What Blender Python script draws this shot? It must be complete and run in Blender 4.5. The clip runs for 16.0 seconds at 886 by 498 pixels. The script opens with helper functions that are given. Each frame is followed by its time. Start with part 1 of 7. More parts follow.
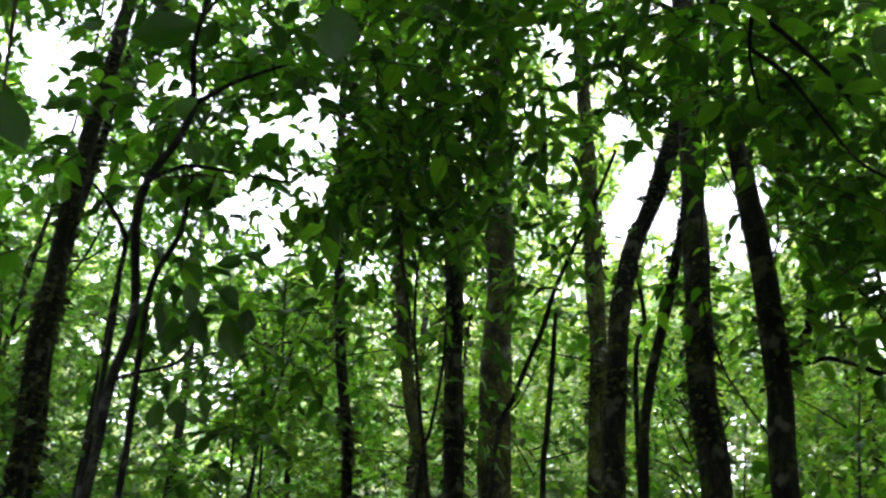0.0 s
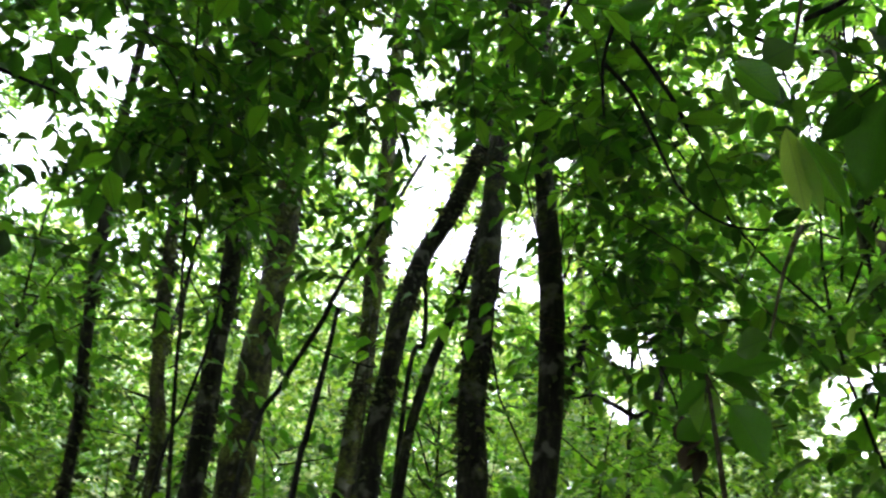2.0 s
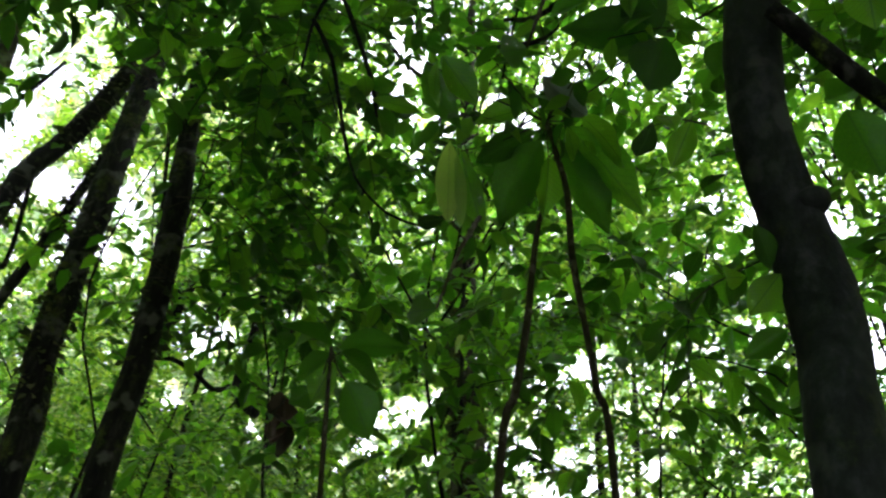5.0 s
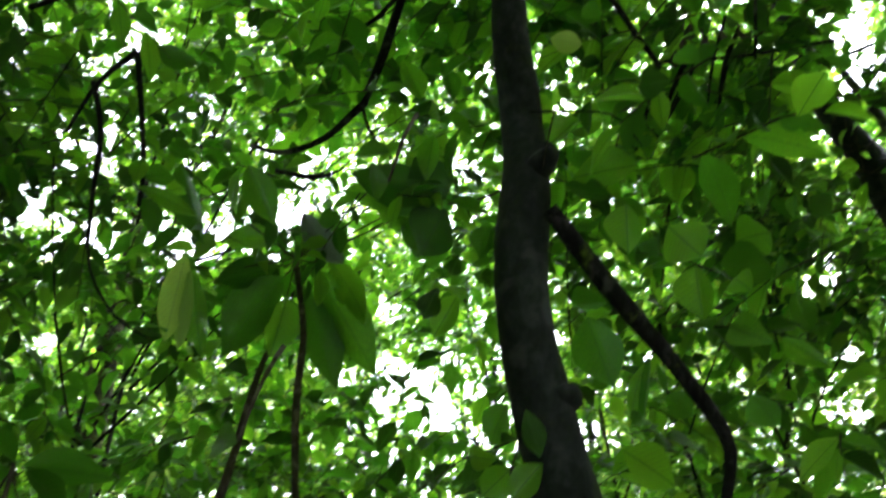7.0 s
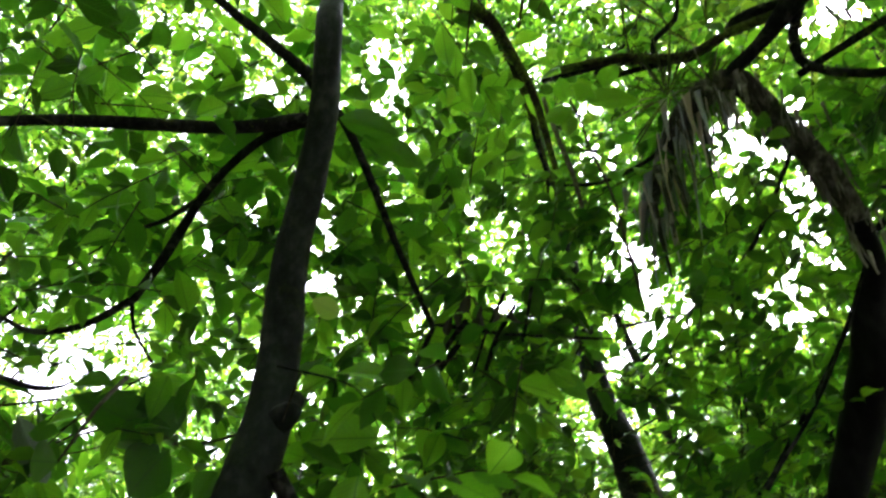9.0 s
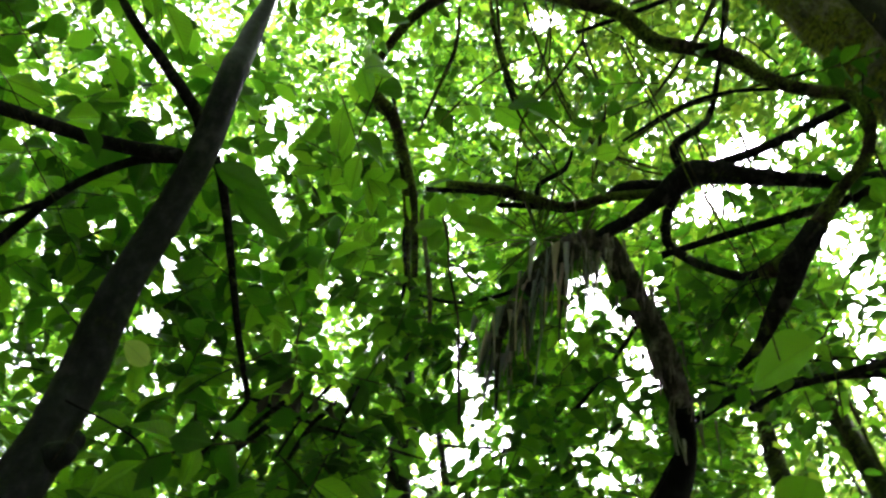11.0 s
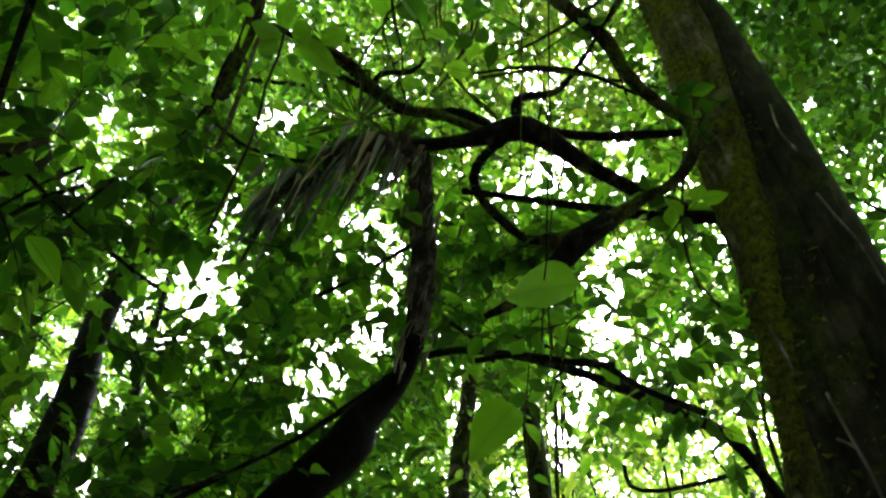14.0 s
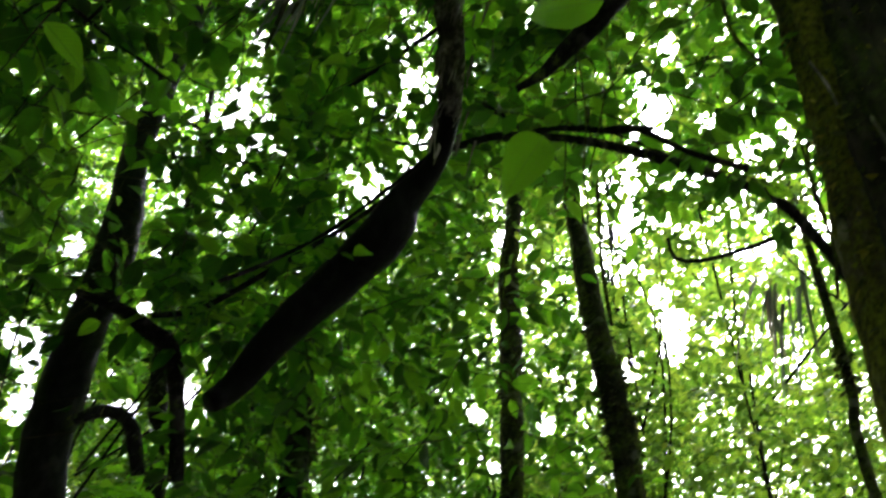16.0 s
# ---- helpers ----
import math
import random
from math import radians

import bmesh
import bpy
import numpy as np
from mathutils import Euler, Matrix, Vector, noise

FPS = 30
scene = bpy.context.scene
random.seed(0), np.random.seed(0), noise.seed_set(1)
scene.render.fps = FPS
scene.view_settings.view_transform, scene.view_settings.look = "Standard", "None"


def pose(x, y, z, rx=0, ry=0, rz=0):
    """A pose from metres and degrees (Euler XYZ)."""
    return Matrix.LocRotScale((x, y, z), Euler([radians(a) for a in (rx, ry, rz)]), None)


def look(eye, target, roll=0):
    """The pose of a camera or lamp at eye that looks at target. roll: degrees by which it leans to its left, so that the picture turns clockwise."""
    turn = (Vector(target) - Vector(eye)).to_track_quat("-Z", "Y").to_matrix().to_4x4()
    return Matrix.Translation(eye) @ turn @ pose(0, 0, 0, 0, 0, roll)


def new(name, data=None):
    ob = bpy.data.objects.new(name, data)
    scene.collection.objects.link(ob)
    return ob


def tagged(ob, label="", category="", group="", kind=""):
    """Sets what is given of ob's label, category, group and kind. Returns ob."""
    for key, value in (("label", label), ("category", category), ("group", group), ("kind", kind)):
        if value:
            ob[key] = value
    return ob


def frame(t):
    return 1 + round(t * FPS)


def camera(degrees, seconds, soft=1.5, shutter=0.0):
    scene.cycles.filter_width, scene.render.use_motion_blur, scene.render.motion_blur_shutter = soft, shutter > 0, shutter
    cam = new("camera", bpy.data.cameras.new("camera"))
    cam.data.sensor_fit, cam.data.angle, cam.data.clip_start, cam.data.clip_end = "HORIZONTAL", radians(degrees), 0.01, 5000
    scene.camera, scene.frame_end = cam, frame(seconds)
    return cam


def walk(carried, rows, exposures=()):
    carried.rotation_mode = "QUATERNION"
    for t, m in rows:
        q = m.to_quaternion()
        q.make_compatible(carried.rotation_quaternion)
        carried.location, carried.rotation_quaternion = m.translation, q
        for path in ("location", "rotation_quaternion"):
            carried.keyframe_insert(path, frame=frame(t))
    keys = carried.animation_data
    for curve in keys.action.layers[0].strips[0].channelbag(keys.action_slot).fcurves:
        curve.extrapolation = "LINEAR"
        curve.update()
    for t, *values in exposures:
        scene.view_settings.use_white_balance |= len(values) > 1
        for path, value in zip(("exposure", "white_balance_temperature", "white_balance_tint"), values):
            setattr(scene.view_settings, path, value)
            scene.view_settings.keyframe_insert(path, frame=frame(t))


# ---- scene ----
cam = camera(51.1, 16.0, soft=2.2, shutter=0.45)
ROWS = [
    (0, pose(0.042, -0.056, 1.608, 119.32, -2.87, 5.05)),
    (0.5, pose(0.000, 0.000, 1.600, 119.94, -2.96, 0.69)),
    (1, pose(-0.083, 0.064, 1.576, 120.73, -3.31, -5.89)),
    (1.5, pose(-0.081, 0.188, 1.592, 122.23, -3.54, -9.54)),
    (2, pose(-0.111, 0.245, 1.595, 121.62, -4.29, -12.88)),
    (2.5, pose(-0.174, 0.307, 1.605, 121.27, -3.68, -18.23)),
    (3, pose(-0.231, 0.339, 1.580, 122.38, -2.82, -23.61)),
    (3.5, pose(-0.260, 0.373, 1.565, 123.36, -2.70, -29.35)),
    (3.7, pose(-0.267, 0.388, 1.568, 123.51, -2.73, -31.52)),
    (5.8, pose(-0.246, 0.638, 1.458, 125.93, -2.88, -49.43)),
    (6, pose(-0.254, 0.701, 1.464, 127.01, -2.51, -51.77)),
    (6.5, pose(-0.301, 0.831, 1.529, 129.93, -0.47, -62.92)),
    (7, pose(-0.398, 0.963, 1.563, 133.59, 1.91, -69.69)),
    (7.5, pose(-0.477, 0.937, 1.662, 135.74, 2.47, -74.41)),
    (8, pose(-0.509, 0.815, 1.733, 138.86, 2.52, -78.69)),
    (8.5, pose(-0.505, 0.758, 1.749, 141.57, 2.99, -82.28)),
    (9, pose(-0.535, 0.666, 1.798, 143.14, 1.99, -85.42)),
    (9.5, pose(-0.609, 0.552, 1.874, 144.53, 0.89, -88.71)),
    (9.7, pose(-0.636, 0.510, 1.911, 144.82, 0.41, -89.74)),
    (11.8, pose(-0.476, 0.696, 1.847, 149.83, -0.86, -113.61)),
    (12, pose(-0.501, 0.702, 1.859, 149.36, -1.12, -115.95)),
    (12.5, pose(-0.534, 0.677, 1.869, 148.69, -2.83, -120.60)),
    (13, pose(-0.453, 0.596, 1.852, 148.33, -3.26, -125.08)),
    (13.5, pose(-0.339, 0.515, 1.821, 148.10, -3.40, -130.64)),
    (14, pose(-0.249, 0.517, 1.804, 146.20, -2.40, -131.72)),
    (14.5, pose(-0.208, 0.500, 1.804, 144.62, -1.29, -131.60)),
    (15, pose(-0.162, 0.475, 1.763, 142.34, -0.46, -131.63)),
    (15.5, pose(-0.119, 0.366, 1.715, 140.03, -0.95, -130.29)),
    (16, pose(-0.092, 0.317, 1.654, 137.28, -2.13, -126.62)),
]
walk(cam, ROWS, exposures=[(0.0, 3.50, 5850, 27), (1.5, 3.60, 5850, 27), (2.0, 3.90, 5850, 27), (2.5, 3.60, 5850, 27), (3.5, 3.10, 5900, 26), (6.0, 3.62, 5960, 18), (7.0, 3.85, 5930, 18), (8.3, 4.10, 6000, 24), (9.5, 3.95, 6000, 26), (12.0, 3.76, 6080, 22), (13.0, 3.78, 6080, 22), (14.5, 3.36, 6150, 20), (16.0, 3.27, 6150, 20)])

# ---- light: a bright overcast sky over the canopy ----
world = bpy.data.worlds.new("overcast_sky")
scene.world = world
world.use_nodes = True
wn, wl = world.node_tree.nodes, world.node_tree.links
sky = wn.new("ShaderNodeTexSky")
sky.sky_type, sky.sun_disc = "NISHITA", False
sky.sun_elevation, sky.sun_rotation = radians(52), radians(150)
sky.air_density, sky.dust_density = 1.2, 4.0
grey = wn.new("ShaderNodeHueSaturation")
grey.inputs["Saturation"].default_value = 0.12
wl.new(sky.outputs[0], grey.inputs["Color"])
wl.new(grey.outputs[0], wn["Background"].inputs["Color"])
wn["Background"].inputs["Strength"].default_value = 0.15
sun = new("sun", bpy.data.lights.new("sun", "SUN"))
sun.data.energy, sun.data.angle, sun.data.color = 1.5, radians(35), (1.0, 0.98, 0.94)
SUN_AZ, SUN_EL = radians(150), radians(52)
sun.matrix_world = look((math.sin(SUN_AZ) * math.cos(SUN_EL) * 40, math.cos(SUN_AZ) * math.cos(SUN_EL) * 40, math.sin(SUN_EL) * 40), (0, 0, 0))


# ---- materials ----
def material(name):
    m = bpy.data.materials.new(name)
    m.use_nodes = True
    n = m.node_tree.nodes
    return m, n, m.node_tree.links, n["Principled BSDF"], n["Material Output"]


def ramp(n, stops):
    r = n.new("ShaderNodeValToRGB")
    while len(r.color_ramp.elements) < len(stops):
        r.color_ramp.elements.new(0.5)
    for e, (pos, col) in zip(r.color_ramp.elements, stops):
        e.position, e.color = pos, (*col, 1)
    return r


def bark(name, dark, mid, light, scale=9.0, moss=0.0, stretch=0.25, rough=0.85, bump=0.6, lichen=None, green=(0.10, 0.15, 0.02), sheen=0.15):
    """Bark with lengthwise grain, pale lichen blotches and green moss."""
    m, n, l, bsdf, _ = material(name)
    co = n.new("ShaderNodeTexCoord")
    mp = n.new("ShaderNodeMapping")
    mp.inputs["Scale"].default_value = (1, 1, stretch)
    l.new(co.outputs["Object"], mp.inputs["Vector"])
    grain = n.new("ShaderNodeTexNoise")
    grain.inputs["Scale"].default_value, grain.inputs["Detail"].default_value, grain.inputs["Roughness"].default_value = scale * 5, 6, 0.7
    l.new(mp.outputs[0], grain.inputs["Vector"])
    col = ramp(n, [(0.36, dark), (0.51, mid), (0.66, light)])
    lump = n.new("ShaderNodeTexNoise")
    lump.inputs["Scale"].default_value, lump.inputs["Detail"].default_value, lump.inputs["Distortion"].default_value = scale * 1.7, 3, 0.8
    l.new(mp.outputs[0], lump.inputs["Vector"])
    rough_mix = n.new("ShaderNodeMix")
    rough_mix.inputs["Factor"].default_value = 0.42
    l.new(grain.outputs[0], rough_mix.inputs["A"])
    l.new(lump.outputs[0], rough_mix.inputs["B"])
    l.new(rough_mix.outputs["Result"], col.inputs[0])
    blot = n.new("ShaderNodeTexNoise")
    blot.inputs["Scale"].default_value, blot.inputs["Detail"].default_value = scale, 4
    l.new(co.outputs["Object"], blot.inputs["Vector"])
    pale = ramp(n, [(0.58, (0, 0, 0)), (0.66, (1, 1, 1))])
    l.new(blot.outputs[0], pale.inputs[0])
    mix = n.new("ShaderNodeMix")
    mix.data_type = "RGBA"
    mix.inputs["B"].default_value = (*(lichen or [min(1, c * 1.7 + 0.02) for c in light]), 1)
    amount = n.new("ShaderNodeMath")
    amount.operation = "MULTIPLY"
    amount.inputs[1].default_value = 0.6
    l.new(pale.outputs[0], amount.inputs[0])
    l.new(amount.outputs[0], mix.inputs["Factor"])
    l.new(col.outputs[0], mix.inputs["A"])
    last = mix.outputs["Result"]
    if moss:
        mn = n.new("ShaderNodeTexNoise")
        mn.inputs["Scale"].default_value, mn.inputs["Detail"].default_value, mn.inputs["Roughness"].default_value = scale * 0.6, 8, 0.75
        l.new(co.outputs["Object"], mn.inputs["Vector"])
        mr = ramp(n, [(0.62 - 0.3 * moss, (0, 0, 0)), (0.74 - 0.3 * moss, (1, 1, 1))])
        l.new(mn.outputs[0], mr.inputs[0])
        mm = n.new("ShaderNodeMix")
        mm.data_type = "RGBA"
        fuzz = n.new("ShaderNodeTexNoise")
        fuzz.inputs["Scale"].default_value, fuzz.inputs["Detail"].default_value, fuzz.inputs["Roughness"].default_value = scale * 7, 5, 0.75
        l.new(co.outputs["Object"], fuzz.inputs["Vector"])
        shades = ramp(n, [(0.38, [0.25 * c for c in green]), (0.52, green), (0.66, [min(1, 1.7 * c) for c in green])])
        l.new(fuzz.outputs[0], shades.inputs[0])
        l.new(shades.outputs[0], mm.inputs["B"])
        l.new(mr.outputs[0], mm.inputs["Factor"])
        l.new(last, mm.inputs["A"])
        last = mm.outputs["Result"]
    l.new(last, bsdf.inputs["Base Color"])
    bsdf.inputs["Roughness"].default_value = rough
    bsdf.inputs["Specular IOR Level"].default_value = sheen
    b = n.new("ShaderNodeBump")
    b.inputs["Strength"].default_value, b.inputs["Distance"].default_value = bump, 0.02
    l.new(rough_mix.outputs["Result"], b.inputs["Height"])
    l.new(b.outputs[0], bsdf.inputs["Normal"])
    return m


def veins(n, l, vector):
    """Midrib and slanting side veins of a blade that runs along x from 0 to 1."""
    sep = n.new("ShaderNodeSeparateXYZ")
    l.new(vector, sep.inputs[0])

    def op(kind, a, b=None):
        node = n.new("ShaderNodeMath")
        node.operation = kind
        for k, v in enumerate((a, b)):
            if v is None:
                continue
            if isinstance(v, (int, float)):
                node.inputs[k].default_value = v
            else:
                l.new(v, node.inputs[k])
        return node.outputs[0]

    off = op("ABSOLUTE", sep.outputs["Y"])
    rib = op("LESS_THAN", off, 0.022)
    phase = op("FRACT", op("MULTIPLY", op("SUBTRACT", sep.outputs["X"], op("MULTIPLY", off, 0.55)), 11.0))
    side = op("MULTIPLY", op("LESS_THAN", phase, 0.13), 0.6)
    return op("MULTIPLY", op("MAXIMUM", rib, side), 0.6)


def foliage(name, top, glow, spread=0.35, gloss=0.35, through_light=0.5, single=False):
    """Leaf: glossy skin over a translucent blade; each leaf a little different."""
    m, n, l, bsdf, out = material(name)
    if single:
        rnd = n.new("ShaderNodeObjectInfo").outputs["Random"]
    else:
        rnd = n.new("ShaderNodeNewGeometry").outputs["Random Per Island"]
    co = n.new("ShaderNodeTexCoord")
    spots = n.new("ShaderNodeTexNoise")
    spots.inputs["Scale"].default_value, spots.inputs["Detail"].default_value = 25, 4
    l.new(co.outputs["Object"], spots.inputs["Vector"])
    add = n.new("ShaderNodeMath")
    add.operation = "MULTIPLY_ADD"
    add.inputs[1].default_value = 0.35
    l.new(spots.outputs[0], add.inputs[0])
    l.new(rnd, add.inputs[2])

    def tint(c):
        lo, hi = [v * (1 - spread) for v in c], [c[0] * (1 + 2.0 * spread), c[1] * (1 + spread), c[2] * (1 + 0.4 * spread)]
        r = ramp(n, [(0.15, lo), (0.7, c), (1.0, hi)])
        l.new(add.outputs[0], r.inputs[0])
        return r.outputs[0]

    skin, blade = tint(top), tint(glow)
    if single:
        vein = veins(n, l, co.outputs["Object"])
        paler, darker = n.new("ShaderNodeMix"), n.new("ShaderNodeMix")
        for node, src, to in ((paler, skin, [min(1, 1.9 * c + 0.02) for c in top]), (darker, blade, [0.45 * c for c in glow])):
            node.data_type = "RGBA"
            node.inputs["B"].default_value = (*to, 1)
            l.new(vein, node.inputs["Factor"])
            l.new(src, node.inputs["A"])
        skin, blade = paler.outputs["Result"], darker.outputs["Result"]
        bump = n.new("ShaderNodeBump")
        bump.inputs["Strength"].default_value, bump.inputs["Distance"].default_value = 0.5, 0.004
        l.new(vein, bump.inputs["Height"])
        l.new(bump.outputs[0], bsdf.inputs["Normal"])
    l.new(skin, bsdf.inputs["Base Color"])
    bsdf.inputs["Roughness"].default_value = gloss
    bsdf.inputs["Specular IOR Level"].default_value = 0.5
    tr = n.new("ShaderNodeBsdfTranslucent")
    l.new(blade, tr.inputs["Color"])
    mix = n.new("ShaderNodeMixShader")
    mix.inputs[0].default_value = through_light
    l.new(bsdf.outputs[0], mix.inputs[1])
    l.new(tr.outputs[0], mix.inputs[2])
    l.new(mix.outputs[0], out.inputs["Surface"])
    return m


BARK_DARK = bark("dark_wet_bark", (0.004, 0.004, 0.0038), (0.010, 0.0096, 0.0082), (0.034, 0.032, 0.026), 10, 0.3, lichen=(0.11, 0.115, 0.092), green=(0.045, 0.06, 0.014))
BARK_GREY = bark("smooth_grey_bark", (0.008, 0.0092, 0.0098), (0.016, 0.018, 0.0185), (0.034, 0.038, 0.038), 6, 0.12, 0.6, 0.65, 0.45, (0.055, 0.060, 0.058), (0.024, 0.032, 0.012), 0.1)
BARK_MOSS = bark("mossy_bark", (0.007, 0.0062, 0.0048), (0.020, 0.018, 0.012), (0.062, 0.056, 0.04), 8, 0.48, lichen=(0.15, 0.155, 0.12), green=(0.075, 0.095, 0.018))
# Mossy bark of the lit flank; the light on it is put into paler tones.
BARK_OLD = bark("lit_old_mossy_bark", (0.012, 0.010, 0.006), (0.105, 0.088, 0.050), (0.42, 0.37, 0.26), 5, 0.66, 0.22, 0.9, 3.0, (0.50, 0.46, 0.35), (0.155, 0.165, 0.014))
# Same tree's turned-away side and planks: shade is put into this dark bark.
BARK_SHADED = bark("shaded_plank_bark", (0.006, 0.0055, 0.004), (0.020, 0.0175, 0.012), (0.070, 0.060, 0.042), 5, 0.34, 0.3, 0.7, 1.4, (0.10, 0.088, 0.06), (0.045, 0.06, 0.010))
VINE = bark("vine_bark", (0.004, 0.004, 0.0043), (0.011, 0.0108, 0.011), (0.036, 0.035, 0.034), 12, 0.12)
VINE_MOSS = bark("mossy_vine_bark", (0.012, 0.01, 0.006), (0.028, 0.024, 0.015), (0.06, 0.05, 0.028), 14, 0.55)
TWIG = bark("twig_bark", (0.018, 0.016, 0.009), (0.035, 0.03, 0.018), (0.06, 0.052, 0.035), 20)
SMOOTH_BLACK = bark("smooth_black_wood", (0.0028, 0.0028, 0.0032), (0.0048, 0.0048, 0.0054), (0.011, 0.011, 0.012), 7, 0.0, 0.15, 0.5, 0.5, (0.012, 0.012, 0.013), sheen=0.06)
DEAD = bark("dry_frond_fibre", (0.05, 0.042, 0.032), (0.13, 0.115, 0.095), (0.28, 0.26, 0.225), 10, 0.0, 0.1, 0.9, 0.4)
DEAD_DARK = bark("fibrous_dark_bark", (0.02, 0.018, 0.015), (0.06, 0.053, 0.046), (0.24, 0.22, 0.195), 9, 0.0, 0.1, 0.9, 0.9)
LEAF = foliage("canopy_leaf", (0.036, 0.095, 0.014), (0.114, 0.330, 0.014), 0.78, 0.36, 0.64)
LEAF_DARK = foliage("dark_canopy_leaf", (0.030, 0.080, 0.012), (0.080, 0.268, 0.012), 0.72, 0.35, 0.56)
# Haze over the distant trees is put into this leaf: paler and greyer.
LEAF_HAZE = foliage("hazed_distant_leaf", (0.13, 0.16, 0.12), (0.31, 0.45, 0.22), 0.5, 0.34, 0.62)
MOSS = foliage("hanging_moss", (0.035, 0.05, 0.015), (0.05, 0.09, 0.015), 0.5, 0.8, 0.3)
MOSS_PALE = foliage("pale_trunk_moss", (0.13, 0.15, 0.022), (0.13, 0.18, 0.020), 0.6, 0.85, 0.3)
# Sunlight is put into this leaf's colour, brighter and yellower than the others.
LEAF_SUN = foliage("sun_toned_young_leaf", (0.085, 0.140, 0.030), (0.235, 0.44, 0.040), 0.5, 0.36, 0.66)
LEAF_FAR = foliage("high_canopy_leaf", (0.045, 0.105, 0.020), (0.105, 0.258, 0.021), 0.6, 0.36, 0.6)
LEAF_LIME = foliage("lime_canopy_leaf", (0.060, 0.120, 0.018), (0.151, 0.308, 0.021), 0.55, 0.38, 0.62)
LEAF_NEAR = foliage("understorey_leaf", (0.034, 0.095, 0.011), (0.110, 0.375, 0.011), 0.78, 0.35, 0.62)
LEAF_BIG = foliage("large_glossy_leaf", (0.036, 0.100, 0.012), (0.111, 0.362, 0.012), 0.55, 0.34, 0.62, True)
LEAF_ONE = foliage("broad_understorey_leaf", (0.034, 0.095, 0.011), (0.112, 0.380, 0.011), 0.8, 0.35, 0.62, True)
# Shaded copy of the large leaf: the shade is put into its colour.
LEAF_SHADE = foliage("shaded_large_leaf", (0.017, 0.048, 0.006), (0.050, 0.20, 0.006), 0.3, 0.5, 0.5, True)
LEAF_PALE = foliage("young_yellow_leaf", (0.26, 0.37, 0.08), (0.50, 0.74, 0.12), 0.15, 0.4, 0.64, True)
LEAF_SOFT = foliage("soft_green_leaf", (0.075, 0.16, 0.012), (0.20, 0.52, 0.010), 0.15, 0.4, 0.58, True)
# Folded leaf's underside; the sheen on it is put into this pale grey.
LEAF_GREY = foliage("sheen_toned_leaf_underside", (0.16, 0.19, 0.17), (0.13, 0.20, 0.10), 0.15, 0.5, 0.35, True)
FROND = foliage("dry_palm_frond", (0.26, 0.275, 0.28), (0.21, 0.225, 0.225), 0.7, 0.5, 0.22, True)
LEAF_DRY = foliage("dry_brown_leaf", (0.035, 0.027, 0.016), (0.035, 0.024, 0.012), 0.4, 0.7, 0.3, True)


def litter():
    m, n, l, bsdf, _ = material("leaf_litter")
    co = n.new("ShaderNodeTexCoord")
    v = n.new("ShaderNodeTexVoronoi")
    v.inputs["Scale"].default_value = 14
    l.new(co.outputs["Object"], v.inputs["Vector"])
    big = n.new("ShaderNodeTexNoise")
    big.inputs["Scale"].default_value, big.inputs["Detail"].default_value = 0.7, 6
    l.new(co.outputs["Object"], big.inputs["Vector"])
    a = ramp(n, [(0.0, (0.03, 0.021, 0.014)), (0.5, (0.085, 0.060, 0.038)), (1.0, (0.16, 0.115, 0.07))])
    l.new(v.outputs["Color"], a.inputs[0])
    g = ramp(n, [(0.45, (0, 0, 0)), (0.65, (1, 1, 1))])
    l.new(big.outputs[0], g.inputs[0])
    mix = n.new("ShaderNodeMix")
    mix.data_type = "RGBA"
    mix.inputs["B"].default_value = (0.04, 0.07, 0.018, 1)
    l.new(g.outputs[0], mix.inputs["Factor"])
    l.new(a.outputs[0], mix.inputs["A"])
    l.new(mix.outputs["Result"], bsdf.inputs["Base Color"])
    bsdf.inputs["Roughness"].default_value = 0.9
    b = n.new("ShaderNodeBump")
    b.inputs["Strength"].default_value = 0.8
    l.new(v.outputs["Distance"], b.inputs["Height"])
    l.new(b.outputs[0], bsdf.inputs["Normal"])
    return m


LITTER = litter()


# ---- makers ----
def unit(v):
    v = np.asarray(v, float)
    return v / np.maximum(np.linalg.norm(v, axis=-1, keepdims=True), 1e-9)


def mesh_of(name, verts, faces, mats, index=None, smooth=True):
    me = bpy.data.meshes.new(name)
    if isinstance(faces, np.ndarray):
        me.vertices.add(len(verts))
        me.vertices.foreach_set("co", np.asarray(verts, np.float32).ravel())
        me.loops.add(faces.size)
        me.loops.foreach_set("vertex_index", faces.astype(np.int32).ravel())
        me.polygons.add(len(faces))
        me.polygons.foreach_set("loop_start", np.arange(0, faces.size, 4, dtype=np.int32))
        me.update(calc_edges=True)
    else:
        me.from_pydata(np.asarray(verts).tolist(), [], faces)
    for m in mats:
        me.materials.append(m)
    if index is not None:
        me.polygons.foreach_set("material_index", np.asarray(index, np.int32))
    if smooth:
        me.polygons.foreach_set("use_smooth", np.ones(len(me.polygons), bool))
    me.update()
    return me


def thing(name, place, label, category, group=""):
    ob = new(name)
    ob.empty_display_size = 0.1
    ob.location = place
    return tagged(ob, label, category, group)


def part(name, verts, faces, mats, parent, label="", index=None, under=None):
    """One mesh from world-space points, hung under a thing, or under one of its parts."""
    base = np.array(parent.location) if parent else np.zeros(3)
    ob = new(name, mesh_of(name, np.asarray(verts) - base, faces, mats, index))
    ob.parent = under or parent
    return tagged(ob, label)


def ground_z(x, y):
    return 0.12 * math.sin(x * 0.5 + 1) * math.cos(y * 0.42) + 0.05 * math.sin(x * 1.7 - y * 1.3)


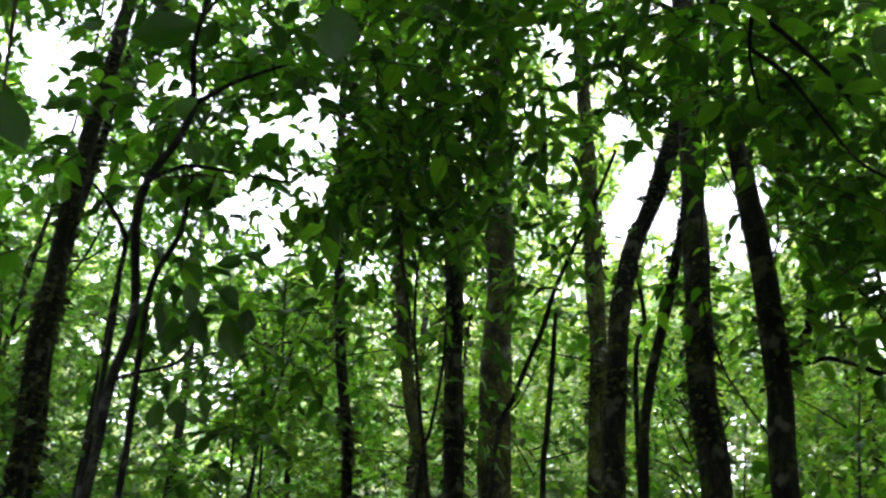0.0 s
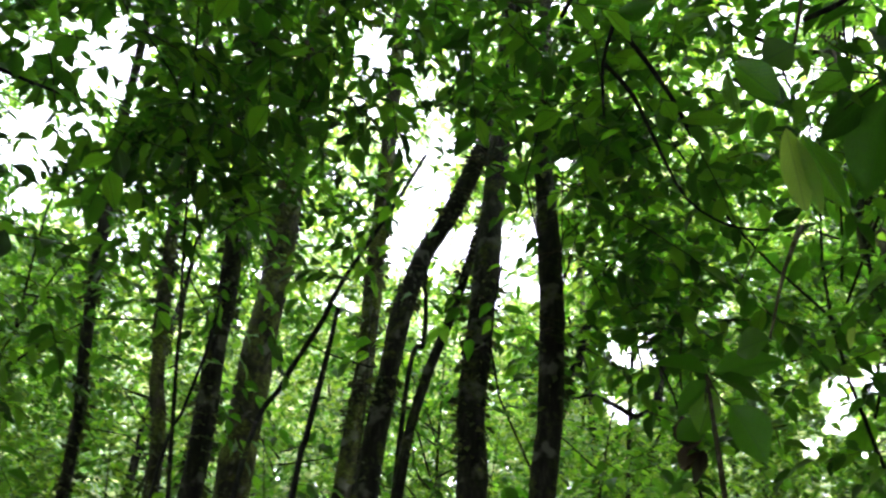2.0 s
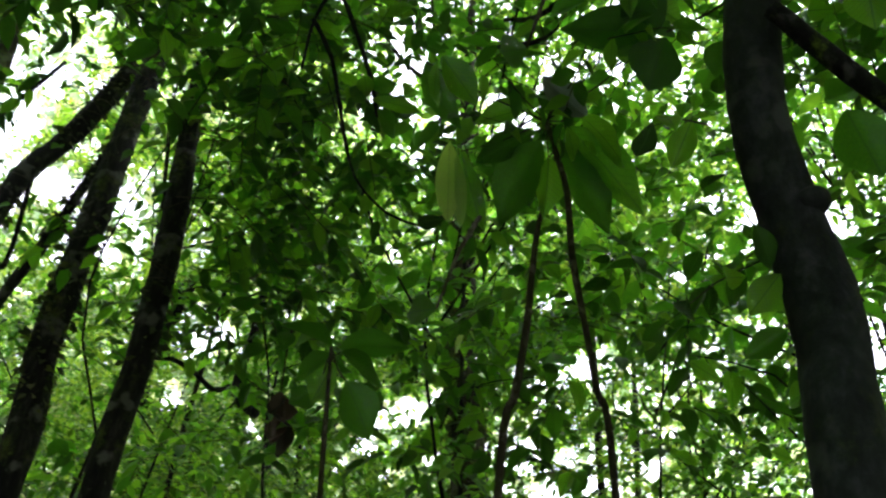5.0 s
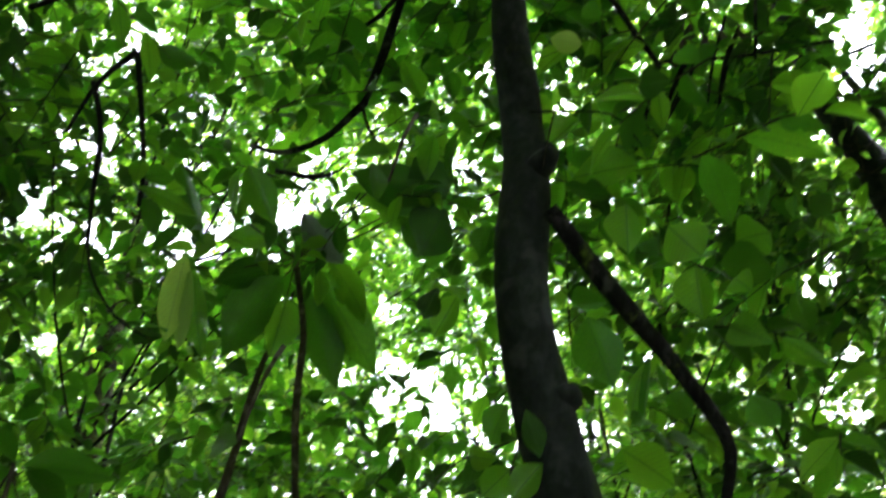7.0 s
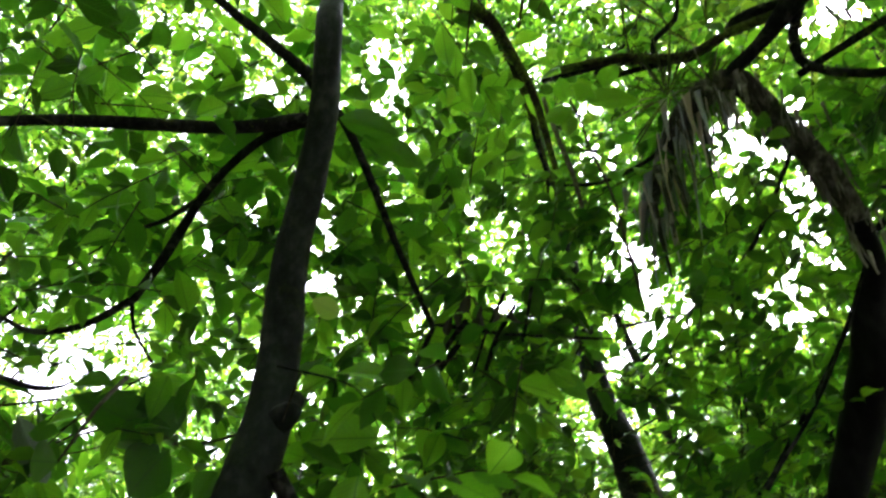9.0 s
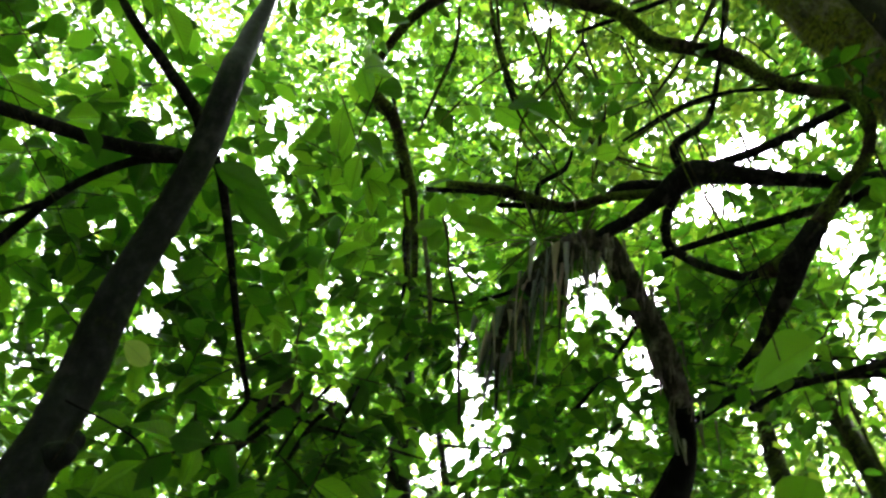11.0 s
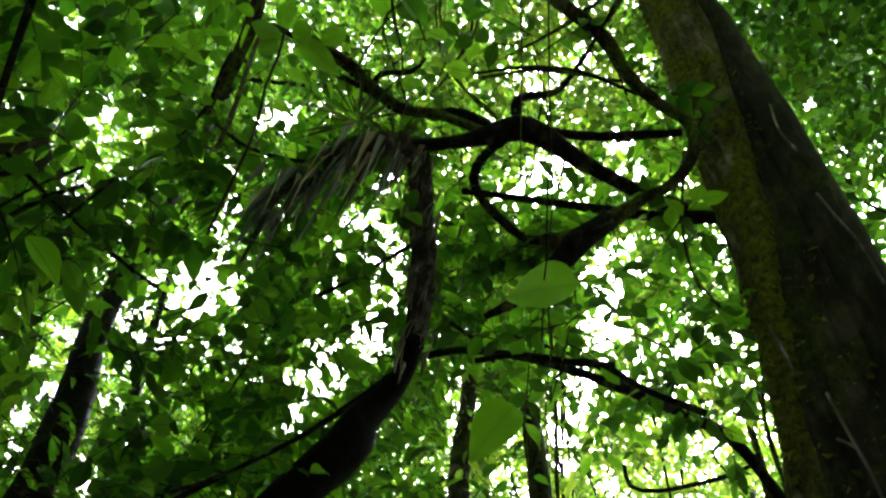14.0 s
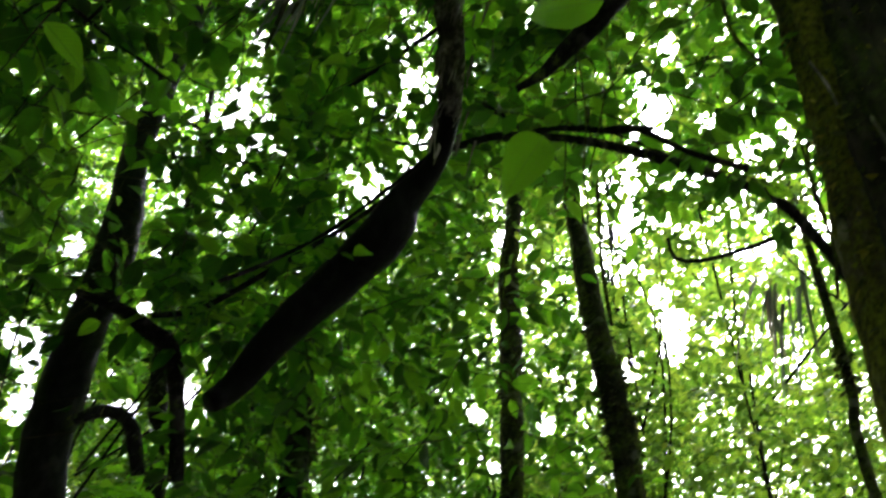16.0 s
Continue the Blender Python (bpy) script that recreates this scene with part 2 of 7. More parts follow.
def spline(points, step):
    """A smooth run of (x, y, z, r) through the points."""
    p = np.array(points, float)
    p = np.vstack([2 * p[0] - p[1], p, 2 * p[-1] - p[-2]])
    out = []
    for i in range(1, len(p) - 2):
        a, b, c, d = p[i - 1 : i + 3]
        n = max(2, int(np.linalg.norm(c[:3] - b[:3]) / step))
        for u in np.arange(n) / n:
            out.append(0.5 * (2 * b + (c - a) * u + (2 * a - 5 * b + 4 * c - d) * u * u + (3 * b - a - 3 * c + d) * u ** 3))
    out.append(p[-2])
    out = np.array(out)
    out[:, 3] = np.maximum(out[:, 3], 0.0015)
    return out


def tube(points, sides=10, step=0.06, rough=0.08, flutes=0, flute=0.0, seed=0):
    """A limb: rings along a spline, uneven, closed at both ends."""
    s = spline(points, step)
    t = unit(np.gradient(s[:, :3], axis=0))
    nrm = unit(np.cross(t[0], (0.3, 0.9, 0.1) if abs(t[0][2]) > 0.5 else (0, 0, 1)))
    verts, faces = [], []
    for i in range(len(s)):
        nrm = unit(nrm - t[i] * (nrm @ t[i]))
        side = np.cross(t[i], nrm)
        for k in range(sides):
            a = 2 * math.pi * k / sides
            q = Vector((s[i, 0] * 3 + seed, s[i, 1] * 3 + math.cos(a), s[i, 2] * 3 + math.sin(a)))
            r = s[i, 3] * (1 + rough * 2 * noise.noise(q) + rough * noise.noise(q * 4))
            if flutes:
                r *= 1 + flute * math.cos(flutes * a + seed + 0.6 * math.sin(s[i, 2])) ** 3
            verts.append(s[i, :3] + r * (math.cos(a) * nrm + math.sin(a) * side))
    for i in range(len(s) - 1):
        for k in range(sides):
            k2 = (k + 1) % sides
            faces.append((i * sides + k, i * sides + k2, (i + 1) * sides + k2, (i + 1) * sides + k))
    faces.append(tuple(range(sides - 1, -1, -1)))
    faces.append(tuple(range((len(s) - 1) * sides, len(s) * sides)))
    return np.array(verts), faces


# outlines of a leaf blade: along, across, lift
BLADE_FINE = [(0, 0, 0), (0.07, 0.12, 0.03), (0.07, 0, -0.01), (0.07, -0.12, 0.02), (0.25, 0.40, 0.10), (0.25, 0, 0), (0.25, -0.40, 0.08), (0.5, 0.47, 0.12), (0.5, 0, -0.01), (0.5, -0.47, 0.10), (0.75, 0.28, 0.05), (0.75, 0, -0.05), (0.75, -0.28, 0.02), (0.9, 0.09, -0.06), (0.9, 0, -0.10), (0.9, -0.09, -0.07), (1.06, 0, -0.20)]
FACES_FINE = [(0, 2, 1), (0, 3, 2), (1, 2, 5, 4), (2, 3, 6, 5), (4, 5, 8, 7), (5, 6, 9, 8), (7, 8, 11, 10), (8, 9, 12, 11), (10, 11, 14, 13), (11, 12, 15, 14), (13, 14, 16), (14, 15, 16)]
BLADE_MID = [(0, 0, 0), (0.25, 0.40, 0.11), (0.25, 0, -0.01), (0.25, -0.40, 0.09), (0.62, 0.40, 0.08), (0.62, 0, -0.04), (0.62, -0.40, 0.05), (1.05, 0, -0.18)]
FACES_MID = [(0, 2, 1), (0, 3, 2), (1, 2, 5, 4), (2, 3, 6, 5), (4, 5, 7), (5, 6, 7)]
BLADE_FAR = [(0, 0, 0), (0.45, -0.5, 0.04), (1.0, 0, -0.10), (0.45, 0.5, 0.04)]
BLADE_LEAN = [(0, 0, 0), (0.28, 0.43, 0.09), (0.28, -0.43, 0.07), (0.66, 0.36, 0.04), (0.66, -0.36, 0.02), (1.05, 0, -0.18)]
FACES_LEAN = [(0, 2, 1), (1, 2, 4, 3), (3, 4, 5)]
FACES_FAR = [(0, 1, 2, 3)]
SPIKE = [(0, 0, 0), (0.4, -0.5, 0.01), (1.0, 0, -0.18), (0.4, 0.5, 0.01)]


def blades(pos, way, up, length, width, blade, shape):
    """Many leaves at once: their corner points and faces."""
    way = unit(way)
    side = unit(np.cross(up, way))
    nor = np.cross(way, side)
    b = np.array(blade)
    v = pos[:, None] + length[:, None, None] * (b[None, :, 0:1] * way[:, None] + b[None, :, 2:3] * nor[:, None]) + (width[:, None, None] * b[None, :, 1:2]) * side[:, None]
    k = len(blade)
    if len(shape) == 1:
        return v.reshape(-1, 3), np.arange(len(pos) * 4).reshape(-1, 4)
    faces = [tuple(i * k + c for c in fc) for i in range(len(pos)) for fc in shape]
    return v.reshape(-1, 3), faces


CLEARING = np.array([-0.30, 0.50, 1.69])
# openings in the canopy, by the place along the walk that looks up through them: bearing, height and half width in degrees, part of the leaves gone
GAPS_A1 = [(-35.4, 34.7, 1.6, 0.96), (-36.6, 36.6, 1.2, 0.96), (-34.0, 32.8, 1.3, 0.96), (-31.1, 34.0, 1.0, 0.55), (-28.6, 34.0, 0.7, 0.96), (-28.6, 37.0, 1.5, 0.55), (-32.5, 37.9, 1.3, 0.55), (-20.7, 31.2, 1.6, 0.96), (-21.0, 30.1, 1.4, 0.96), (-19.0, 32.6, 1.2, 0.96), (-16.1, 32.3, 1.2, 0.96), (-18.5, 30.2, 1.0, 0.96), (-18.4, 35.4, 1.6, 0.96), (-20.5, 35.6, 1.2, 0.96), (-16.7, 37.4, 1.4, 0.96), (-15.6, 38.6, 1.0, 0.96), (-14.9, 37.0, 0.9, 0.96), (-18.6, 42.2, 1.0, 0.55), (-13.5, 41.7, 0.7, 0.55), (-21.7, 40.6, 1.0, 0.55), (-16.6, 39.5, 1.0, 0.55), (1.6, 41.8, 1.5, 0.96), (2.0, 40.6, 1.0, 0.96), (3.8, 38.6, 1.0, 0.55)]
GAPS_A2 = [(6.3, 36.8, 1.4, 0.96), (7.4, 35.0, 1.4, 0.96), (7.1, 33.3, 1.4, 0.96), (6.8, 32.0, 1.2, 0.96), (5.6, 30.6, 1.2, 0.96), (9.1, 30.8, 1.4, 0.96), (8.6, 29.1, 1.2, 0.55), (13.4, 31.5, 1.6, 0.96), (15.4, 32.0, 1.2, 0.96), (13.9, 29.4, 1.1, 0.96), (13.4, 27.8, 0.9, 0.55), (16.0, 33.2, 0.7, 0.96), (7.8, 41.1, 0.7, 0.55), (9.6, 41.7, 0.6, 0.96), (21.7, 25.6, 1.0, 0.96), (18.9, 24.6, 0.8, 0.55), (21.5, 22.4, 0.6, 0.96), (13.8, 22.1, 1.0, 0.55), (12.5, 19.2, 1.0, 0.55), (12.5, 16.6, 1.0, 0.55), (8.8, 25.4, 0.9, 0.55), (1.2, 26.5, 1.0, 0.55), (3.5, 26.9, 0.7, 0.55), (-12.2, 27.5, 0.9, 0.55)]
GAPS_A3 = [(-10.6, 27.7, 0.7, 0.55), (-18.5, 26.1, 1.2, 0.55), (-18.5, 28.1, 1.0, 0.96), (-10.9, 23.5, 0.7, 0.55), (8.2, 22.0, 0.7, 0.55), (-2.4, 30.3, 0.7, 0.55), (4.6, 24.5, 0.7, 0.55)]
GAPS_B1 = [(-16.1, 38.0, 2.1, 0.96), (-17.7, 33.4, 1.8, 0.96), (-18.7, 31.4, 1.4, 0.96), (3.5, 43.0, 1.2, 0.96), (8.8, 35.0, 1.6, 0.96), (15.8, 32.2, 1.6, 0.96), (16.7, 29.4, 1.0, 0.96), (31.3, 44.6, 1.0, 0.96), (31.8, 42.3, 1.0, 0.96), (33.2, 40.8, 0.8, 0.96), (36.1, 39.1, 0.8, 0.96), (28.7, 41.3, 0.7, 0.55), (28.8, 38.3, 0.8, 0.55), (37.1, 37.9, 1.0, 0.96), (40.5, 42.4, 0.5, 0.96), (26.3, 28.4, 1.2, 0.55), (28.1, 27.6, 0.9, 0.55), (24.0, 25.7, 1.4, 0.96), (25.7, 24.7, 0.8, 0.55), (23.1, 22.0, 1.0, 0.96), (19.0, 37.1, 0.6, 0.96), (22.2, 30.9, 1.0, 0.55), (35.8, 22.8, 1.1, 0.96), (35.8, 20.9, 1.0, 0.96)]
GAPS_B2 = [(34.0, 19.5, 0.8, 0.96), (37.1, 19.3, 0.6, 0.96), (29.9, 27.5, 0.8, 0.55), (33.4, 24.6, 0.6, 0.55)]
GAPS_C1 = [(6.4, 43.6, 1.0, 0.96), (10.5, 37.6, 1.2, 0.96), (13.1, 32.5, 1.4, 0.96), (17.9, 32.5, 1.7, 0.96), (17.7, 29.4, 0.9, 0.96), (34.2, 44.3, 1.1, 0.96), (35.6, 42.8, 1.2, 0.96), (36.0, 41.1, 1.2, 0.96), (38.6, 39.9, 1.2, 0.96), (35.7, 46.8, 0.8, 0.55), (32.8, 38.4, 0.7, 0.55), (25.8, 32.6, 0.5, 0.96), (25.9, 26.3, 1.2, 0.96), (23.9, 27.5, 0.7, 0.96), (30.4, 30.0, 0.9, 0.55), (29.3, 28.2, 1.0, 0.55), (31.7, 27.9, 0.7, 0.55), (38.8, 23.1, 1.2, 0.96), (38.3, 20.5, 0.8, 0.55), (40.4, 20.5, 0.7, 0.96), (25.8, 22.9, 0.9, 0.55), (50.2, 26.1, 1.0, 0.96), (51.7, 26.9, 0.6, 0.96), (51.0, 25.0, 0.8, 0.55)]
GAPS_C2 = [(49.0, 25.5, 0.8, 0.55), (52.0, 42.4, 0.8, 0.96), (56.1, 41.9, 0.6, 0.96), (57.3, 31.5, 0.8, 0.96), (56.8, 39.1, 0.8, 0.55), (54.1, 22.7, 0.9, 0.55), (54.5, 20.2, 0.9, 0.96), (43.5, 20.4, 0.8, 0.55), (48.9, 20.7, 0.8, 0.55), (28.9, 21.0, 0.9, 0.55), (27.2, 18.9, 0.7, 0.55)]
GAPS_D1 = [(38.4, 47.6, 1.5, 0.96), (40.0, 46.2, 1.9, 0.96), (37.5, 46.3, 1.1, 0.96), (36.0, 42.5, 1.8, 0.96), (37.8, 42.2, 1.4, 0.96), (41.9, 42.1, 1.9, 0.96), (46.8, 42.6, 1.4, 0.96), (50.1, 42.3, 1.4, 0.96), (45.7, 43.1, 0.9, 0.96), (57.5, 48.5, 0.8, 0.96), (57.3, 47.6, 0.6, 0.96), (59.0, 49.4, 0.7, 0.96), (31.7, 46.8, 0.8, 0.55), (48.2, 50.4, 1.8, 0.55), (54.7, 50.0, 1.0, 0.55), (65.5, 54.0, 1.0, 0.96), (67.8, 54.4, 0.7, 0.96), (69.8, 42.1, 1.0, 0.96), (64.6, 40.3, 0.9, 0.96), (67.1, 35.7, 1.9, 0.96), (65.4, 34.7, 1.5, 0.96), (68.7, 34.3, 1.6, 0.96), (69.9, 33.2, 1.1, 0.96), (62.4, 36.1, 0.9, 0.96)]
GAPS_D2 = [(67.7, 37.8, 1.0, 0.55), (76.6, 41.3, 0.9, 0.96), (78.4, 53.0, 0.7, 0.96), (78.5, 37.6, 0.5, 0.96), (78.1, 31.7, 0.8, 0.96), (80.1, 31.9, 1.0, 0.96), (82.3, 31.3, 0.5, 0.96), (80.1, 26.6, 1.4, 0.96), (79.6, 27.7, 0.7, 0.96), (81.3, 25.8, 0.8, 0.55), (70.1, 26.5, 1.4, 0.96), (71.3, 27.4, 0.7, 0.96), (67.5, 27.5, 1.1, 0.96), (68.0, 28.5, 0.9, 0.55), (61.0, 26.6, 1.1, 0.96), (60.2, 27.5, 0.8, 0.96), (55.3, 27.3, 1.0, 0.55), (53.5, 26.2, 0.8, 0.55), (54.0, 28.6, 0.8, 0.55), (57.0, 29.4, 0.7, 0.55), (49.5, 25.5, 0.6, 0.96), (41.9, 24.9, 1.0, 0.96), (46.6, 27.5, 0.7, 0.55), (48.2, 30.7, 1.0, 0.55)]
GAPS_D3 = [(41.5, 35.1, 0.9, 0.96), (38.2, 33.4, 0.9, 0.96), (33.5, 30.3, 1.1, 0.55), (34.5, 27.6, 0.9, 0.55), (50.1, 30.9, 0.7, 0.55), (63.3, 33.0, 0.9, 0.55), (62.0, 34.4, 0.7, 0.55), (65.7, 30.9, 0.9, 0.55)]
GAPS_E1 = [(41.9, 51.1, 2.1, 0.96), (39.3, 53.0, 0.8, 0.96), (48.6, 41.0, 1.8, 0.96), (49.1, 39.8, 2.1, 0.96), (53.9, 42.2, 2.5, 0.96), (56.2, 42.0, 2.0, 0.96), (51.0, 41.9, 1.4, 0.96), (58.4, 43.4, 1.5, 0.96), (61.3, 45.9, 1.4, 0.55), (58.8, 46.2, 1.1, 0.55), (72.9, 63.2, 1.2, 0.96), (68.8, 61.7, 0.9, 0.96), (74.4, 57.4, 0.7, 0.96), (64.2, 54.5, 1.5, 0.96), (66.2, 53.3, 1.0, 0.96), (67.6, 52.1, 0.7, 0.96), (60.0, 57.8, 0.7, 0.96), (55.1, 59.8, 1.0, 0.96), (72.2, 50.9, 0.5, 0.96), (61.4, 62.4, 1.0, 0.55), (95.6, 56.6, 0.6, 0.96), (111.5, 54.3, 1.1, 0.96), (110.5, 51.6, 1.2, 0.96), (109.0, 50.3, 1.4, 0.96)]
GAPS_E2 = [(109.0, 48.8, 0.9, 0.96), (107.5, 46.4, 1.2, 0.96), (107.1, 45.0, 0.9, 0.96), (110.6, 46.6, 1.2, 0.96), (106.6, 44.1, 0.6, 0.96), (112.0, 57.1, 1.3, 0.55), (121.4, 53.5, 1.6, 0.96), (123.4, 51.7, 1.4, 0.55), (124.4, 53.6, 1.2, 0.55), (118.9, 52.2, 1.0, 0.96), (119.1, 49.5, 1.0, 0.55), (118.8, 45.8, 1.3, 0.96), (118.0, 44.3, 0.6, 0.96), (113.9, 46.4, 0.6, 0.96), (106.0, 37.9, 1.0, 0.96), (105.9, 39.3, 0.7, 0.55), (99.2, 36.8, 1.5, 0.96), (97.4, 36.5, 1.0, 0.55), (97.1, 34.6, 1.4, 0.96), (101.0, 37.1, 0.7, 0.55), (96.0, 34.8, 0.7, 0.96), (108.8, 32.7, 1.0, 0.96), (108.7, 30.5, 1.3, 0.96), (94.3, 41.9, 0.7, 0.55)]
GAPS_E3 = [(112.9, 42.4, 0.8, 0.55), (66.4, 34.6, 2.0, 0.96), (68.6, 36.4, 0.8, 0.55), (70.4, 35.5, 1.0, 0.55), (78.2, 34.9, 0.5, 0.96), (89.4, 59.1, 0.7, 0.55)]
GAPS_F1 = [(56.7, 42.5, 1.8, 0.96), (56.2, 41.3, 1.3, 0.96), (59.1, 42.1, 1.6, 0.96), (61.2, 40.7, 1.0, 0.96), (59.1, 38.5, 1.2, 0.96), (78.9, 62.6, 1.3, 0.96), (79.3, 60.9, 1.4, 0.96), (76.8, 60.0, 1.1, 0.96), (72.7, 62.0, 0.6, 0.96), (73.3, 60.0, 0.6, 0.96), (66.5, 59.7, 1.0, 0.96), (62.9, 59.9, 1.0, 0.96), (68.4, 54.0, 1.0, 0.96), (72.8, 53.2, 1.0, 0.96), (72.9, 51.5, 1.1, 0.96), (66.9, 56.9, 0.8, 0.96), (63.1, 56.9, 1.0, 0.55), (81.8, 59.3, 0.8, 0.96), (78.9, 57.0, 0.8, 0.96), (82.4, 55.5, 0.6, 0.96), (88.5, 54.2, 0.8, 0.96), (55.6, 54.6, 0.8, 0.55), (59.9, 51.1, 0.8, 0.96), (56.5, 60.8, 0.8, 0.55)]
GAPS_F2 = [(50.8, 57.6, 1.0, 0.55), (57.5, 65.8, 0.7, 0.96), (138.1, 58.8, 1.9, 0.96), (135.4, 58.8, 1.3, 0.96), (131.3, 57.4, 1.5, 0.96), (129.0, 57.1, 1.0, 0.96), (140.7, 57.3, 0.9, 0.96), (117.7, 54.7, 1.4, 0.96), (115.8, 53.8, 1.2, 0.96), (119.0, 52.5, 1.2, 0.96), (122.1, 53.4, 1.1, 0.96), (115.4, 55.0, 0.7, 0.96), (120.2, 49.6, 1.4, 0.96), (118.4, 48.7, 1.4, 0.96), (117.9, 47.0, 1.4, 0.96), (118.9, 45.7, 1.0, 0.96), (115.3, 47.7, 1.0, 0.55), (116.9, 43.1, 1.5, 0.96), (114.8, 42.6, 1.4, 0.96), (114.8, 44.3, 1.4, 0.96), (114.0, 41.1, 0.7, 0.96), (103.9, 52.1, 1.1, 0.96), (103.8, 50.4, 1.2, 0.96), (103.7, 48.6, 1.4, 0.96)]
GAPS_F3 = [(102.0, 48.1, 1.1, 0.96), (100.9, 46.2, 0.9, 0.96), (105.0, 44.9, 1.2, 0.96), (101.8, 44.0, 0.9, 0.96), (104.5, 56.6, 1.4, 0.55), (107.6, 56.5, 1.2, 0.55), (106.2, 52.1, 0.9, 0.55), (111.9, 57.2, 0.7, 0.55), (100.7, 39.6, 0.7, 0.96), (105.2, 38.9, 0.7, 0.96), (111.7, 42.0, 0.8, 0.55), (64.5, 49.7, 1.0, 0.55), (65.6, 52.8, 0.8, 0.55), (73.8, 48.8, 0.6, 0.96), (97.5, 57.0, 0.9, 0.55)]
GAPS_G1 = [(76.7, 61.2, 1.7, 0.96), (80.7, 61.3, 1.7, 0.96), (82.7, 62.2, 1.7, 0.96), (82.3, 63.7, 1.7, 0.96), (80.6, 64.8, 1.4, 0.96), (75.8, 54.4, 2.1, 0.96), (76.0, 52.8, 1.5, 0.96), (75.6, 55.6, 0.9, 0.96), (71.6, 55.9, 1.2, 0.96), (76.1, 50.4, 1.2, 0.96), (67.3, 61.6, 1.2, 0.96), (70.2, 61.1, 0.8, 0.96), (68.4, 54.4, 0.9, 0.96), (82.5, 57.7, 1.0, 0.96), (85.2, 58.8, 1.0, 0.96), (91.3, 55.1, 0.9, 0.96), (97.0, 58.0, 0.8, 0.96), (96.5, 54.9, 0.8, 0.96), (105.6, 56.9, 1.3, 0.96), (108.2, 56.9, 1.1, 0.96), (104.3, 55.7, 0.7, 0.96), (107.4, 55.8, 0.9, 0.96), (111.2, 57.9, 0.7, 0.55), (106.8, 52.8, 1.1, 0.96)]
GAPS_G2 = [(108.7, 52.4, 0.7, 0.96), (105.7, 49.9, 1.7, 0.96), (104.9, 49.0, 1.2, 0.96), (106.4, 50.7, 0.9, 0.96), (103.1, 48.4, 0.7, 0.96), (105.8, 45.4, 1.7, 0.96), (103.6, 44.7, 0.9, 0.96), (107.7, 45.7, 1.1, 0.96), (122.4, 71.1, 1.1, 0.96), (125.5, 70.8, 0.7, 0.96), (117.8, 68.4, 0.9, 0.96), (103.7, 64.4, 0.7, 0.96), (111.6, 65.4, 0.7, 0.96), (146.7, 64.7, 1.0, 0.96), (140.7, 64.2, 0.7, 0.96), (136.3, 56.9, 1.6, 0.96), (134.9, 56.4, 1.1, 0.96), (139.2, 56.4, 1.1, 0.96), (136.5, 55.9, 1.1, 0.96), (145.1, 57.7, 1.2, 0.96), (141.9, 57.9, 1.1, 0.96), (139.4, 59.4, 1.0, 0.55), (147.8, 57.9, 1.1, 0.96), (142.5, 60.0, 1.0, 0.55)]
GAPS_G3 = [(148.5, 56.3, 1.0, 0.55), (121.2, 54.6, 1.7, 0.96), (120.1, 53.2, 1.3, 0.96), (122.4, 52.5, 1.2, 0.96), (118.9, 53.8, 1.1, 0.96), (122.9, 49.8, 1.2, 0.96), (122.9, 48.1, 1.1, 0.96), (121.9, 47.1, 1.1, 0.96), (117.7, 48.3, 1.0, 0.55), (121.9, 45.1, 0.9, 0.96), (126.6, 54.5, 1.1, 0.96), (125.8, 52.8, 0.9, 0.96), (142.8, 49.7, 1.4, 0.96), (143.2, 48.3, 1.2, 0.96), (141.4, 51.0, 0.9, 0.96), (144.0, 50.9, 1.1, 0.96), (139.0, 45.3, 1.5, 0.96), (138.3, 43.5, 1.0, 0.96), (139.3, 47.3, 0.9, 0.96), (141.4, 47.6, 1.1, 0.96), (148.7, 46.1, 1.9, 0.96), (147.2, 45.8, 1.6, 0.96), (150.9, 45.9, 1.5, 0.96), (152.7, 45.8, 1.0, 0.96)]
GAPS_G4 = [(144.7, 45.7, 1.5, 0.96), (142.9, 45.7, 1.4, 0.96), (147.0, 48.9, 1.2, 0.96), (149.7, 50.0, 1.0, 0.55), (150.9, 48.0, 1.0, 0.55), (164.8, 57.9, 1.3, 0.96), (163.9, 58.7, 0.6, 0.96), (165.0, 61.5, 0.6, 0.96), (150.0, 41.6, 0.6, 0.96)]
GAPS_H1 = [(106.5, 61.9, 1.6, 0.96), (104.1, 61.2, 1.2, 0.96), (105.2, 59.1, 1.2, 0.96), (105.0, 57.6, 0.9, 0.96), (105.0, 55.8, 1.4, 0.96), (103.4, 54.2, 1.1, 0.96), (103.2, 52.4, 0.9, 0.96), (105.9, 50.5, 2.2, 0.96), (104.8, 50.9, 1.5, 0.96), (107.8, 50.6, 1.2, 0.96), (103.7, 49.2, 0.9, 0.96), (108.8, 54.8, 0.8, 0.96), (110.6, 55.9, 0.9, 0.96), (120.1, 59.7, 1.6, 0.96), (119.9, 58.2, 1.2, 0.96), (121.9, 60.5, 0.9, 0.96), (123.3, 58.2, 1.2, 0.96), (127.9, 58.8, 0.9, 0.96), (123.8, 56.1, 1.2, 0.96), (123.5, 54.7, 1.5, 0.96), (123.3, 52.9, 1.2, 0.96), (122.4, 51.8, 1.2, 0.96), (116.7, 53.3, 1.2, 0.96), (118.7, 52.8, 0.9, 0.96)]
